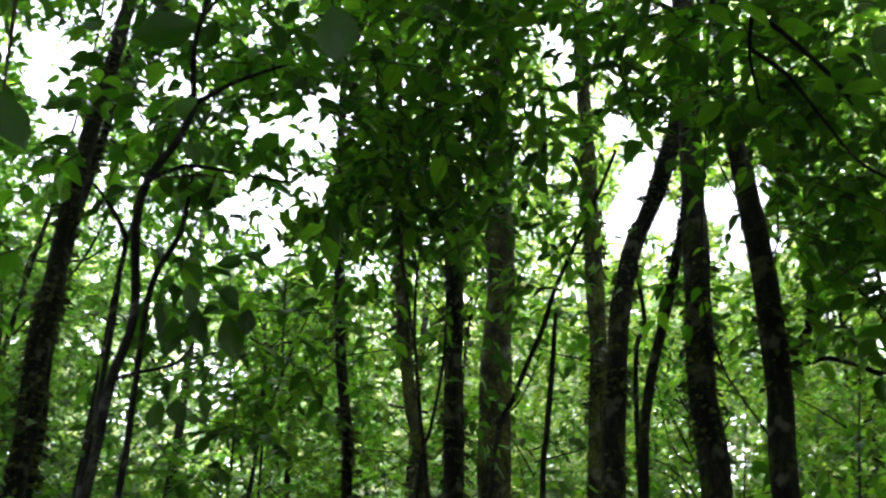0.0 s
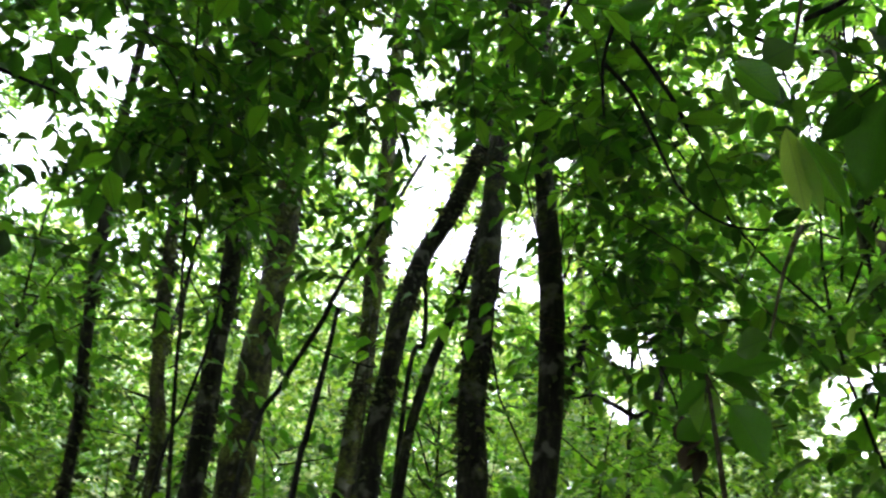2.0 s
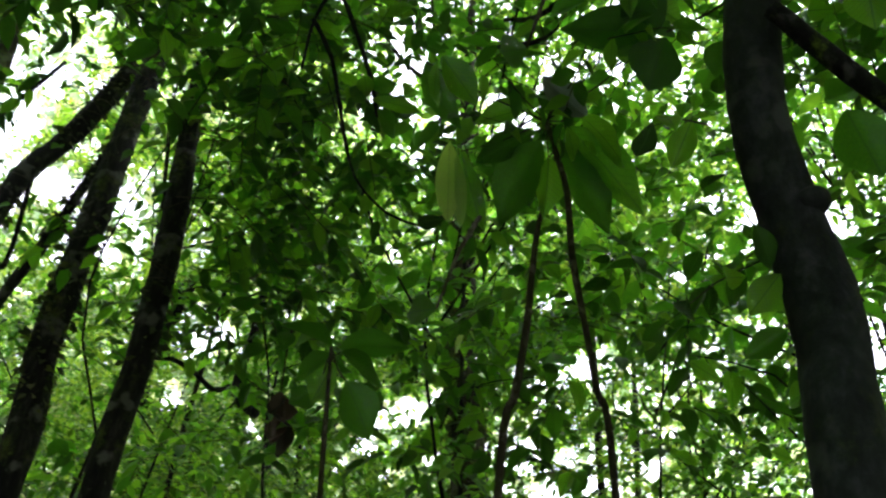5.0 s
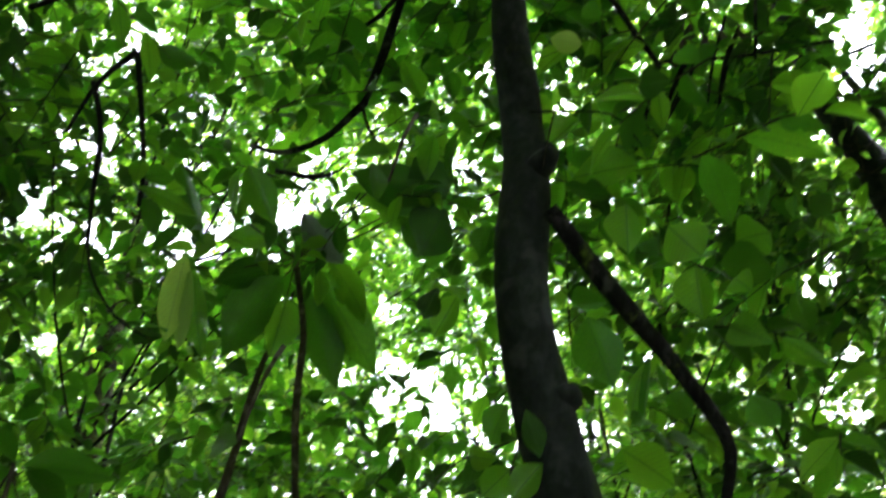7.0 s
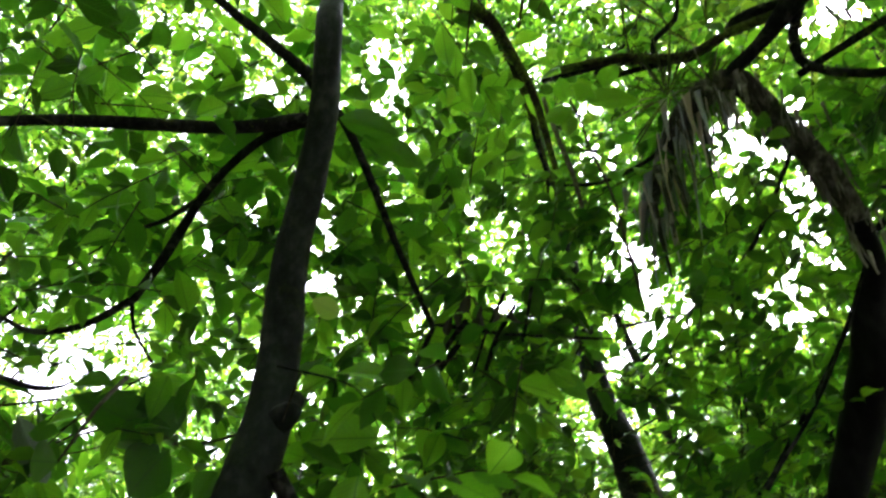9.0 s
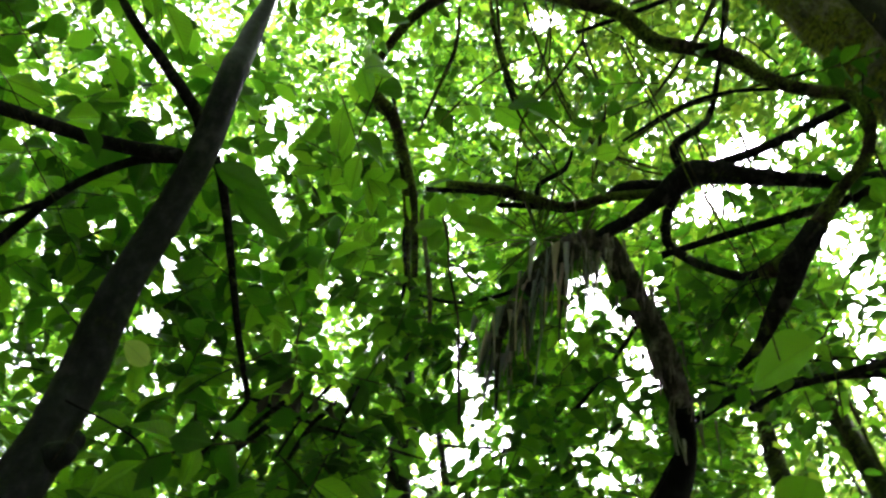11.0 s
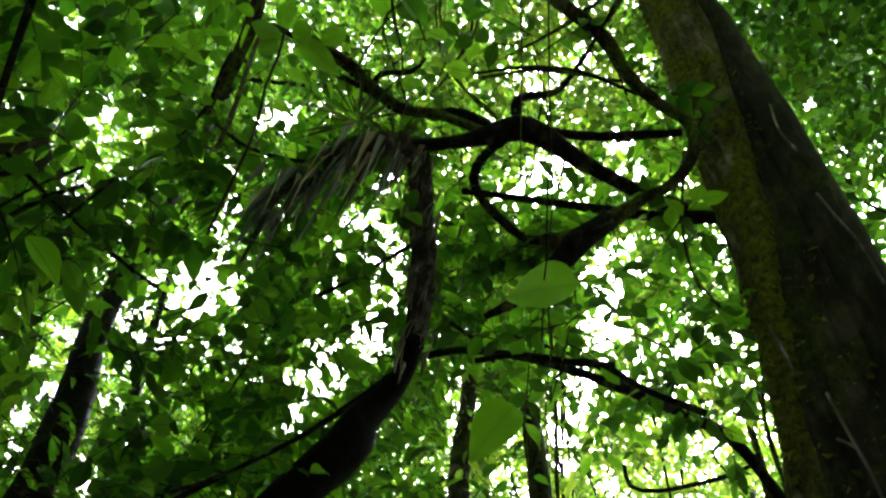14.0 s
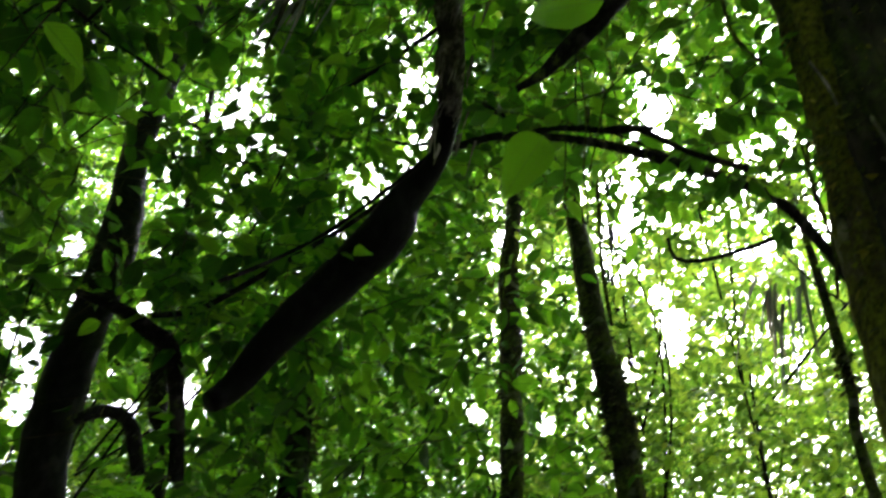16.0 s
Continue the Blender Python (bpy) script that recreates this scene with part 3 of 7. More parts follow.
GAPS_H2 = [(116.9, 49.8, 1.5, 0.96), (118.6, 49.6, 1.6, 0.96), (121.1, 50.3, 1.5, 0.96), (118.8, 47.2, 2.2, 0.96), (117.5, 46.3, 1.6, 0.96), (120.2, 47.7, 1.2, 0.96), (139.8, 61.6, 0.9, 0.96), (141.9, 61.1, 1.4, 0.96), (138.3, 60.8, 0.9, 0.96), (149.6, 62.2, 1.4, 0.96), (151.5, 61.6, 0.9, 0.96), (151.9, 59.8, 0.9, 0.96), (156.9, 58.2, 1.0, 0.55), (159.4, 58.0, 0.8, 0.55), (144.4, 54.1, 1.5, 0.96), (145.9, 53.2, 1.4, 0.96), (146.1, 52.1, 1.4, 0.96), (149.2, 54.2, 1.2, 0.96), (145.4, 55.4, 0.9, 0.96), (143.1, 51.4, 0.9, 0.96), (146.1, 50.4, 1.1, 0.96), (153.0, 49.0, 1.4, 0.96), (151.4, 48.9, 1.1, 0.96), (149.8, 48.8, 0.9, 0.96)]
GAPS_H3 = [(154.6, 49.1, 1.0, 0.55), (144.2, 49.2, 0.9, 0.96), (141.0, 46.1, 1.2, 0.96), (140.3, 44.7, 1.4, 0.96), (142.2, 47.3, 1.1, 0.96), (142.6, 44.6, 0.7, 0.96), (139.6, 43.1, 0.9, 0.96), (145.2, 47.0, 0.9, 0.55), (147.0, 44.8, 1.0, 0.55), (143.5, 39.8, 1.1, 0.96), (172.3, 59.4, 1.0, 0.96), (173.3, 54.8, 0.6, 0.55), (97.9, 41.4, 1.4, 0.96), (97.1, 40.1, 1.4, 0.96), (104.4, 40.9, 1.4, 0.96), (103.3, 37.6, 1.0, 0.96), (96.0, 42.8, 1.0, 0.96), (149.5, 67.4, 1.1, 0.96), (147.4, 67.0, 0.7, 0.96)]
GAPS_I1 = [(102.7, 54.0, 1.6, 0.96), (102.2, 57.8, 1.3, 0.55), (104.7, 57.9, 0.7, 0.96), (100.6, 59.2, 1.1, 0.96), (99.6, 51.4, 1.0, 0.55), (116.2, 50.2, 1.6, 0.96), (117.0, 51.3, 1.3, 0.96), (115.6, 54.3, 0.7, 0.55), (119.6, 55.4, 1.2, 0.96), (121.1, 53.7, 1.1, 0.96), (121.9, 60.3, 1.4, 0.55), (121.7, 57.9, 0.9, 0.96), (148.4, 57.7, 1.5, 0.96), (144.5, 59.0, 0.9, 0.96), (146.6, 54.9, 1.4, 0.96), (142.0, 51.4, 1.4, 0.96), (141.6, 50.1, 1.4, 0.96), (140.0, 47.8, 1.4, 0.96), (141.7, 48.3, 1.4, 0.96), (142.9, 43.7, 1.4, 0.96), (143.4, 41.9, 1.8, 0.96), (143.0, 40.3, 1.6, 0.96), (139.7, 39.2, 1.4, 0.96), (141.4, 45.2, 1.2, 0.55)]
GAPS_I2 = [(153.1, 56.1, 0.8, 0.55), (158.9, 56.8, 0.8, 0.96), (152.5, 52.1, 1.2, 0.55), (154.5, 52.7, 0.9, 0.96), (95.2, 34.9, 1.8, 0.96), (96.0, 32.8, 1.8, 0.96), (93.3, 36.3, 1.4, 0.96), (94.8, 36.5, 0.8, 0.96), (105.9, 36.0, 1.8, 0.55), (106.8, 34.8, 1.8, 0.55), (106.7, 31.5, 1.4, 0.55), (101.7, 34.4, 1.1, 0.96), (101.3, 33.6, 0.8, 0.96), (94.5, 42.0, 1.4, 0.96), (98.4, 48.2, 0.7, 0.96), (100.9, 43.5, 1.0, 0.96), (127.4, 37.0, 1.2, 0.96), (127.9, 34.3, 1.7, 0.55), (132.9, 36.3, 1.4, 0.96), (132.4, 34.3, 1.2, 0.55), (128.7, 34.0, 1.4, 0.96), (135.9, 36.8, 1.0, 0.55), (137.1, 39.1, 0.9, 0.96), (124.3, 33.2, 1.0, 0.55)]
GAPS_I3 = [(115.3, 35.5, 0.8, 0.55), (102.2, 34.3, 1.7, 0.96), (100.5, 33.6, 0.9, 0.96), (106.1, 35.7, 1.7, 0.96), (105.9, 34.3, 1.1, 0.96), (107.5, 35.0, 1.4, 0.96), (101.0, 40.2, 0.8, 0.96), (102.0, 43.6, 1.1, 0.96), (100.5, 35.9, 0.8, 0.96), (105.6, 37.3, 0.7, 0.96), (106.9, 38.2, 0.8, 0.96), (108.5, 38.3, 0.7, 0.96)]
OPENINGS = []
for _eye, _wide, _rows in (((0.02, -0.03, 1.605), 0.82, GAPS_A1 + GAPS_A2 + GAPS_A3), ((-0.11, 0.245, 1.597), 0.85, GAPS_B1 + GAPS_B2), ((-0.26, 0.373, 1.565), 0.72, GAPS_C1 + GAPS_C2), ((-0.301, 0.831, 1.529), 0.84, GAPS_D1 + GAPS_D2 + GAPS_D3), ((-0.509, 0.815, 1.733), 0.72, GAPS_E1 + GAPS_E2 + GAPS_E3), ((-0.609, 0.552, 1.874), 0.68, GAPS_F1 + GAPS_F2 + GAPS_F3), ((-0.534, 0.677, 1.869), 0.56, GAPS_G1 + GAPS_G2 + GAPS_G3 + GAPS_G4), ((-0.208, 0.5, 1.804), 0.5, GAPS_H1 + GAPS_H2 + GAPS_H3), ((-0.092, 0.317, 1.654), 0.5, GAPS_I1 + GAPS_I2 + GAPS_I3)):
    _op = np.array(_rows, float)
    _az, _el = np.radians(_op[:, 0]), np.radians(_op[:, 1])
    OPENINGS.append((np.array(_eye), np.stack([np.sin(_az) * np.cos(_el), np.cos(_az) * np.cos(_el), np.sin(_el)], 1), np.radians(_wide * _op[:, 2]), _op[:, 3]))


# stems that stand free of leaves: their run, where they are looked at from, free angle beside them
STANDS = [0.0, 0.2, 1.6]
WALKED = [-0.35, 0.7, 1.7]
RIGHT_LEAN = [(4.096, -0.515, 2.4, 0.136), (3.844, -0.468, 3.2, 0.121), (3.663, -0.22, 4.0, 0.104), (3.348, -0.131, 4.8, 0.096), (3.163, -0.007, 5.4, 0.074), (2.982, 0.023, 6.0, 0.057)]
BACK_A = [(2.72, -2.85, 4.30, 0.075), (2.74, -2.84, 4.89, 0.076), (2.77, -2.81, 5.40, 0.074), (2.80, -2.78, 5.99, 0.069), (2.82, -2.76, 6.44, 0.066)]
BACK_B = [(3.39, -2.63, 4.54, 0.067), (3.39, -2.63, 5.18, 0.073), (3.39, -2.64, 5.94, 0.072), (3.39, -2.63, 6.37, 0.068), (3.36, -2.67, 6.98, 0.060)]
DARK_RUN = [(1.12, 4.10, 2.75, 0.060), (1.15, 4.09, 3.23, 0.060), (1.15, 4.09, 3.82, 0.059), (1.13, 4.09, 4.15, 0.058), (1.11, 4.10, 4.47, 0.051), (1.09, 4.11, 4.70, 0.046), (1.09, 4.11, 5.10, 0.042)]
BENT_RUN = [(0.451, 4.991, 2.96, 0.063), (0.494, 4.993, 3.58, 0.061), (0.525, 4.984, 4.01, 0.06), (0.626, 4.989, 4.47, 0.058), (0.738, 4.953, 4.71, 0.057), (0.908, 4.929, 5.22, 0.059), (0.99, 4.917, 5.54, 0.057), (1.07, 4.899, 6.12, 0.051)]
STOUT_RUN = [(0.916, 4.577, 2.86, 0.074), (0.898, 4.608, 3.39, 0.076), (0.925, 4.591, 4.05, 0.071), (0.936, 4.567, 4.49, 0.07), (0.952, 4.536, 5.01, 0.066), (0.961, 4.533, 5.59, 0.064)]
SMALL = [(1.789, 1.369, 2.31, 0.094), (1.867, 1.394, 2.61, 0.097), (1.896, 1.417, 2.86, 0.096), (1.833, 1.431, 3.11, 0.088), (1.765, 1.435, 3.36, 0.085), (1.746, 1.411, 3.62, 0.09), (1.725, 1.359, 3.94, 0.082), (1.698, 1.344, 4.2, 0.079), (1.513, 1.3, 4.55, 0.067), (1.324, 1.209, 4.88, 0.06), (1.153, 1.153, 5.11, 0.058), (0.976, 1.127, 5.37, 0.056), (0.988, 1.136, 5.66, 0.052)]
BOUGH_A = [(1.65, 1.29, 3.66, 0.032), (1.70, 1.26, 3.61, 0.032), (1.84, 1.17, 3.45, 0.032), (1.97, 1.07, 3.28, 0.028), (2.08, 0.98, 3.10, 0.024), (2.14, 0.95, 2.98, 0.020), (2.19, 1.00, 2.86, 0.016), (2.22, 1.02, 2.81, 0.012), (2.32, 1.17, 2.68, 0.009)]
BOUGH_B = [(1.21, 1.23, 5.04, 0.033), (1.16, 1.53, 4.95, 0.028), (1.06, 1.85, 4.86, 0.025), (0.97, 2.07, 4.76, 0.022), (0.91, 2.22, 4.67, 0.020), (0.81, 2.52, 4.49, 0.016), (0.73, 2.75, 4.31, 0.010)]
BOUGH_C = [(1.13, 1.19, 5.17, 0.029), (1.10, 1.22, 5.21, 0.027), (0.98, 1.35, 5.27, 0.023), (0.83, 1.51, 5.33, 0.018), (0.67, 1.64, 5.38, 0.013)]
BOUGH_D = [(1.20, 1.22, 5.02, 0.020), (1.26, 1.38, 5.05, 0.019), (1.37, 1.56, 5.03, 0.018), (1.50, 1.71, 5.00, 0.019), (1.71, 1.90, 4.90, 0.021), (1.86, 2.06, 4.82, 0.019)]
BOUGH_E = [(1.86, 2.06, 4.82, 0.017), (1.90, 2.25, 4.73, 0.014), (1.88, 2.44, 4.69, 0.012), (1.81, 2.57, 4.72, 0.009)]
BOUGH_F = [(1.86, 2.06, 4.82, 0.011), (1.95, 2.06, 4.74, 0.008), (2.08, 2.00, 4.66, 0.006)]
BOUGH_G = [(1.48, 1.71, 4.97, 0.010), (1.52, 1.83, 4.90, 0.009), (1.53, 1.97, 4.84, 0.007)]
BOUGH_H = [(1.17, 1.16, 5.10, 0.020), (1.22, 1.11, 5.10, 0.019), (1.40, 1.04, 5.03, 0.018), (1.67, 0.95, 4.89, 0.016), (1.86, 0.88, 4.78, 0.014), (2.02, 0.81, 4.67, 0.013)]
BOUGH_I = [(2.02, 0.81, 4.67, 0.011), (2.15, 0.90, 4.58, 0.009), (2.27, 0.99, 4.49, 0.007)]
BOUGH_J = [(2.01, 0.81, 4.68, 0.009), (2.11, 0.50, 4.69, 0.008), (2.18, 0.12, 4.69, 0.007)]
BOUGH_K = [(2.08, 0.67, 4.69, 0.011), (2.16, 0.77, 4.61, 0.014), (2.25, 0.89, 4.52, 0.006)]
BOUGH_L = [(2.04, 0.46, 4.79, 0.007), (2.14, 0.55, 4.70, 0.014), (2.29, 0.64, 4.56, 0.006)]
BOUGH_M = [(1.45, 1.27, 3.91, 0.004), (1.49, 1.03, 3.83, 0.003), (1.55, 0.96, 3.71, 0.002)]
SMALL_BRANCHES = [BOUGH_A, BOUGH_B, BOUGH_C, BOUGH_D, BOUGH_E, BOUGH_F, BOUGH_G, BOUGH_H, BOUGH_I, BOUGH_J, BOUGH_K, BOUGH_L, BOUGH_M]
ARCH_LOW = [(1.83, -0.99, 4.78, 0.015), (1.65, -1.11, 4.78, 0.017), (1.46, -1.31, 4.73, 0.017), (1.32, -1.47, 4.65, 0.018), (1.19, -1.64, 4.55, 0.020), (1.07, -1.79, 4.44, 0.019), (0.98, -1.90, 4.32, 0.021), (0.95, -2.03, 4.16, 0.022), (0.94, -2.19, 3.94, 0.024), (0.94, -2.32, 3.71, 0.023)]
MID_VINE = [(0.94, 0.57, 5.41, 0.025), (0.99, 0.48, 5.36, 0.025), (1.11, 0.40, 5.28, 0.021), (1.24, 0.33, 5.19, 0.017), (1.37, 0.29, 5.09, 0.015), (1.50, 0.26, 4.98, 0.013)]
LOOP_LOW = [(0.89, -0.67, 5.06, 0.020), (0.99, -0.63, 4.99, 0.019), (1.07, -0.64, 4.91, 0.019), (1.08, -0.71, 4.83, 0.017), (1.06, -0.80, 4.75, 0.017), (1.03, -0.87, 4.69, 0.017), (0.98, -0.90, 4.65, 0.017)]
LOOP_END = [(0.75, -1.02, 4.66, 0.035), (0.82, -0.99, 4.62, 0.040), (0.90, -0.97, 4.58, 0.045), (0.97, -0.97, 4.56, 0.035), (1.07, -0.95, 4.52, 0.027), (1.17, -0.93, 4.48, 0.019), (1.27, -0.89, 4.46, 0.012)]
SHOOT_A = [(-1.45, 2.91, 2.33, 0.0173), (-1.45, 2.89, 2.71, 0.0173), (-1.42, 2.89, 2.99, 0.0166), (-1.45, 2.8, 3.32, 0.0166), (-1.44, 2.79, 3.52, 0.0173), (-1.35, 2.79, 3.73, 0.0158), (-1.33, 2.8, 3.89, 0.0144)]
SHOOT_B = [(-1.33, 2.8, 3.89, 0.0122), (-1.34, 2.71, 4.09, 0.0108), (-1.3, 2.64, 4.3, 0.0094), (-1.27, 2.6, 4.45, 0.0072)]
SHOOT_C = [(-1.33, 2.8, 3.89, 0.0108), (-1.18, 2.82, 4.02, 0.0094), (-0.97, 2.86, 4.15, 0.0065)]
SHOOT_D = [(-1.43, 2.77, 3.5, 0.0086), (-1.31, 2.8, 3.59, 0.0079), (-1.12, 2.91, 3.62, 0.0065), (-0.94, 3.0, 3.64, 0.0043)]
SHOOT_E = [(-1.4, 3.04, 2.37, 0.0122), (-1.41, 3.01, 2.73, 0.0115), (-1.4, 2.93, 3.13, 0.0115), (-1.33, 2.93, 3.37, 0.0101), (-1.31, 2.88, 3.6, 0.0072)]
SHOOT_F = [(-1.56, 3.07, 2.37, 0.0108), (-1.54, 3.0, 2.86, 0.0108), (-1.53, 2.92, 3.19, 0.0101), (-1.54, 2.91, 3.34, 0.0094), (-1.64, 2.84, 3.49, 0.0072), (-1.72, 2.82, 3.56, 0.005)]
SHOOT_G = [(-1.44, 2.9, 2.75, 0.0072), (-1.36, 2.89, 2.77, 0.0065), (-1.23, 2.9, 2.81, 0.0058), (-1.16, 2.86, 2.87, 0.0043)]
SHOOT_H = [(-1.45, 2.8, 3.52, 0.0065), (-1.52, 2.74, 3.6, 0.0058), (-1.59, 2.7, 3.65, 0.0036)]
SHOOT_I = [(-1.42, 2.79, 3.56, 0.0058), (-1.42, 2.81, 3.81, 0.0043)]
SAP = [SHOOT_A, SHOOT_B, SHOOT_C, SHOOT_D, SHOOT_E, SHOOT_F, SHOOT_G, SHOOT_H, SHOOT_I]
TALL_LEFT = [(-2.54, 4.33, 2.67, 0.059), (-2.60, 4.30, 3.38, 0.060), (-2.62, 4.28, 3.92, 0.057), (-2.65, 4.27, 4.59, 0.053), (-2.64, 4.27, 5.19, 0.049), (-2.64, 4.27, 5.65, 0.048)]
OLD_TREE = [(0.398 - 0.056 * u, -1.601 + 0.144 * u, 4.0 + u, 0.32) for u in (-2, -1, 0, 1, 2, 3)]
BARE = [(OLD_TREE, WALKED, 0.5), (RIGHT_LEAN[:5], WALKED, 1.2), (BACK_A, WALKED, 0.6), (BACK_B, WALKED, 0.4), (DARK_RUN[:5], STANDS, 1.5), (BENT_RUN[:6], STANDS, 1.2), (STOUT_RUN[:4], STANDS, 0.8), (SMALL, WALKED, 1.0), (ARCH_LOW, WALKED, 1.0), (MID_VINE, WALKED, 1.0), (LOOP_LOW, WALKED, 1.2), (LOOP_END[:5], WALKED, 0.7)] + [(SMALL_BRANCHES[k], WALKED, 1.5) for k in (0, 1, 2, 3, 7)] + [(stem, STANDS, 0.6) for stem in SAP[:6]] + [(TALL_LEFT, STANDS, 0.3)]


def veiling(p, rng):
    """Which points hang close before a bare stem."""
    out = np.zeros(len(p), bool)
    close = np.linalg.norm(p - CLEARING, axis=1) < 7.0
    q = p[close]
    hit = np.zeros(len(q), bool)
    for stem, eye, margin in BARE:
        s = spline(stem, 0.08)
        to_s, to_q = s[:, :3] - np.array(eye), q - np.array(eye)
        rs, rq = np.linalg.norm(to_s, axis=1), np.linalg.norm(to_q, axis=1)
        cosine = np.clip((to_q / rq[:, None]) @ (to_s / rs[:, None]).T, -1, 1)
        k = cosine.argmax(1)
        free = np.radians(margin) + s[k, 3] / rs[k]
        hit |= (np.arccos(cosine[np.arange(len(q)), k]) < free) & (rq < rs[k])
    out[close] = hit & (rng.random(len(q)) < 0.9)
    return out


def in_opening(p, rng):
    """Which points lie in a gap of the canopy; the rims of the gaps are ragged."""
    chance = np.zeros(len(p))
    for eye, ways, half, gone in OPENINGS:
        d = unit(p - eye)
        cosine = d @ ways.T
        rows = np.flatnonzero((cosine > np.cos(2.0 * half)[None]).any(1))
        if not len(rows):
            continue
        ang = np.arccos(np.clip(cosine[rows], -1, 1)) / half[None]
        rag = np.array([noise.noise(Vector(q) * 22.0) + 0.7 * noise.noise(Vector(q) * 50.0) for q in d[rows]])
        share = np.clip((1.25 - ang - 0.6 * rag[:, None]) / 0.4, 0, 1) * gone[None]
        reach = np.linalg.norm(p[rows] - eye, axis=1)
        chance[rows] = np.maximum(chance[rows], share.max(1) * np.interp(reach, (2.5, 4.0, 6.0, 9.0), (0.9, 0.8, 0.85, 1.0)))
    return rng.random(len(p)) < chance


def spray_leaves(origin, way, rng, count, reach, leaf, ratio=0.5, droop=0.3, gaps=True):
    """Leaves set in two rows along drooping twigs."""
    m = len(origin)
    s = (np.arange(count)[None] + 0.4 + 0.5 * rng.random((m, count))) / count
    way = unit(way)
    side = unit(np.cross(way, np.array([0, 0, 1.0])) + rng.normal(0, 0.25, (m, 3)))
    hand = np.where(np.arange(count) % 2, 1.0, -1.0)
    reach = reach * (0.7 + 0.6 * rng.random(m))
    drop = np.array([0, 0, -1.0])
    pos = origin[:, None] + way[:, None] * (s * reach[:, None])[..., None] + drop * (droop * reach[:, None] * s ** 2)[..., None]
    lw = way[:, None] * (0.25 + 0.7 * s[..., None]) + side[:, None] * (hand[None] * (1.0 - 0.5 * s))[..., None] + drop * (0.25 + 0.4 * rng.random((m, count)))[..., None] + rng.normal(0, 0.22, (m, count, 3))
    up = np.array([0, 0, 1.0]) + rng.normal(0, 0.42, (m, count, 3))
    size = leaf * (0.65 + 0.6 * rng.random((m, count)))
    pos, lw, up, size = pos.reshape(-1, 3), lw.reshape(-1, 3), up.reshape(-1, 3), size.ravel()
    if gaps:
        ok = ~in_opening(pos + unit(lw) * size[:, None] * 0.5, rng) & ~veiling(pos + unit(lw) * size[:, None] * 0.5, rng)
        pos, lw, up, size = pos[ok], lw[ok], up[ok], size[ok]
    wide = size * ratio * (0.85 + 0.3 * rng.random(len(size)))
    return pos, lw, up, size, wide


def twig_prisms(origin, way, reach, droop, thick):
    """Three-sided twigs with a bend."""
    way = unit(way)
    side = unit(np.cross(way, np.array([0.1, 0.2, 1.0])))
    nor = np.cross(way, side)
    rings = []
    for u, r in ((0, 1.0), (0.5, 0.75), (1.0, 0.3)):
        c = origin + way * (reach * u)[:, None] + np.array([0, 0, -1.0]) * (droop * reach * u * u)[:, None]
        for k in range(3):
            a = 2.094 * k
            rings.append(c + thick * r * (math.cos(a) * side + math.sin(a) * nor))
    v = np.stack(rings, 1)
    faces = []
    for i in range(len(origin)):
        b = i * 9
        for ring in (0, 3):
            for k in range(3):
                k2 = (k + 1) % 3
                faces.append((b + ring + k, b + ring + k2, b + ring + 3 + k2, b + ring + 3 + k))
    return v.reshape(-1, 3), faces


def blade_mesh(name, mat, curl=0.12, fold=0.10, belly=0.42, tip=0.75, rows=14, cols=6):
    """A broad blade one unit long and wide: curved, folded along its midrib, with a drawn-out tip and slightly wavy rim."""
    verts, faces = [], []
    for i in range(rows + 1):
        u = i / rows
        wide = max(0.0, math.sin(math.pi * u ** (math.log(0.5) / math.log(belly)))) ** tip * 0.5
        for k in range(cols + 1):
            s = 2 * k / cols - 1
            y = s * wide
            z = fold * abs(y) - curl * u * u - 0.25 * curl * s * s * u + 0.012 * math.sin(u * 17 + s * 2) * abs(s)
            verts.append((u, y, z))
    for i in range(rows):
        for k in range(cols):
            a = i * (cols + 1) + k
            faces.append((a, a + cols + 1, a + cols + 2, a + 1))
    return mesh_of(name, verts, faces, [mat])


ONE_LEAF = [blade_mesh("leaf", LEAF_ONE, c, f, b, 1.0, 8, 4) for c, f, b in ((0.15, 0.3, 0.45), (0.28, 0.16, 0.5), (0.08, 0.45, 0.42))]


def lone_leaves(parent, pos, way, up, size, wide, rng):
    """Leaves that can be told apart: each an object on one of a few shared blades."""
    way = unit(way)
    side = unit(np.cross(up, way))
    nor = np.cross(way, side)
    for p, a, s, n, lng, w in zip(pos, way, side, nor, size, wide):
        ob = new("leaf", ONE_LEAF[int(rng.integers(3))])
        ob.parent = parent
        m = Matrix((a, s, n)).transposed().to_4x4() @ Matrix.Diagonal((lng, w * 1.05, lng, 1))
        m.translation = Vector(p) - parent.location
        ob.matrix_basis = m


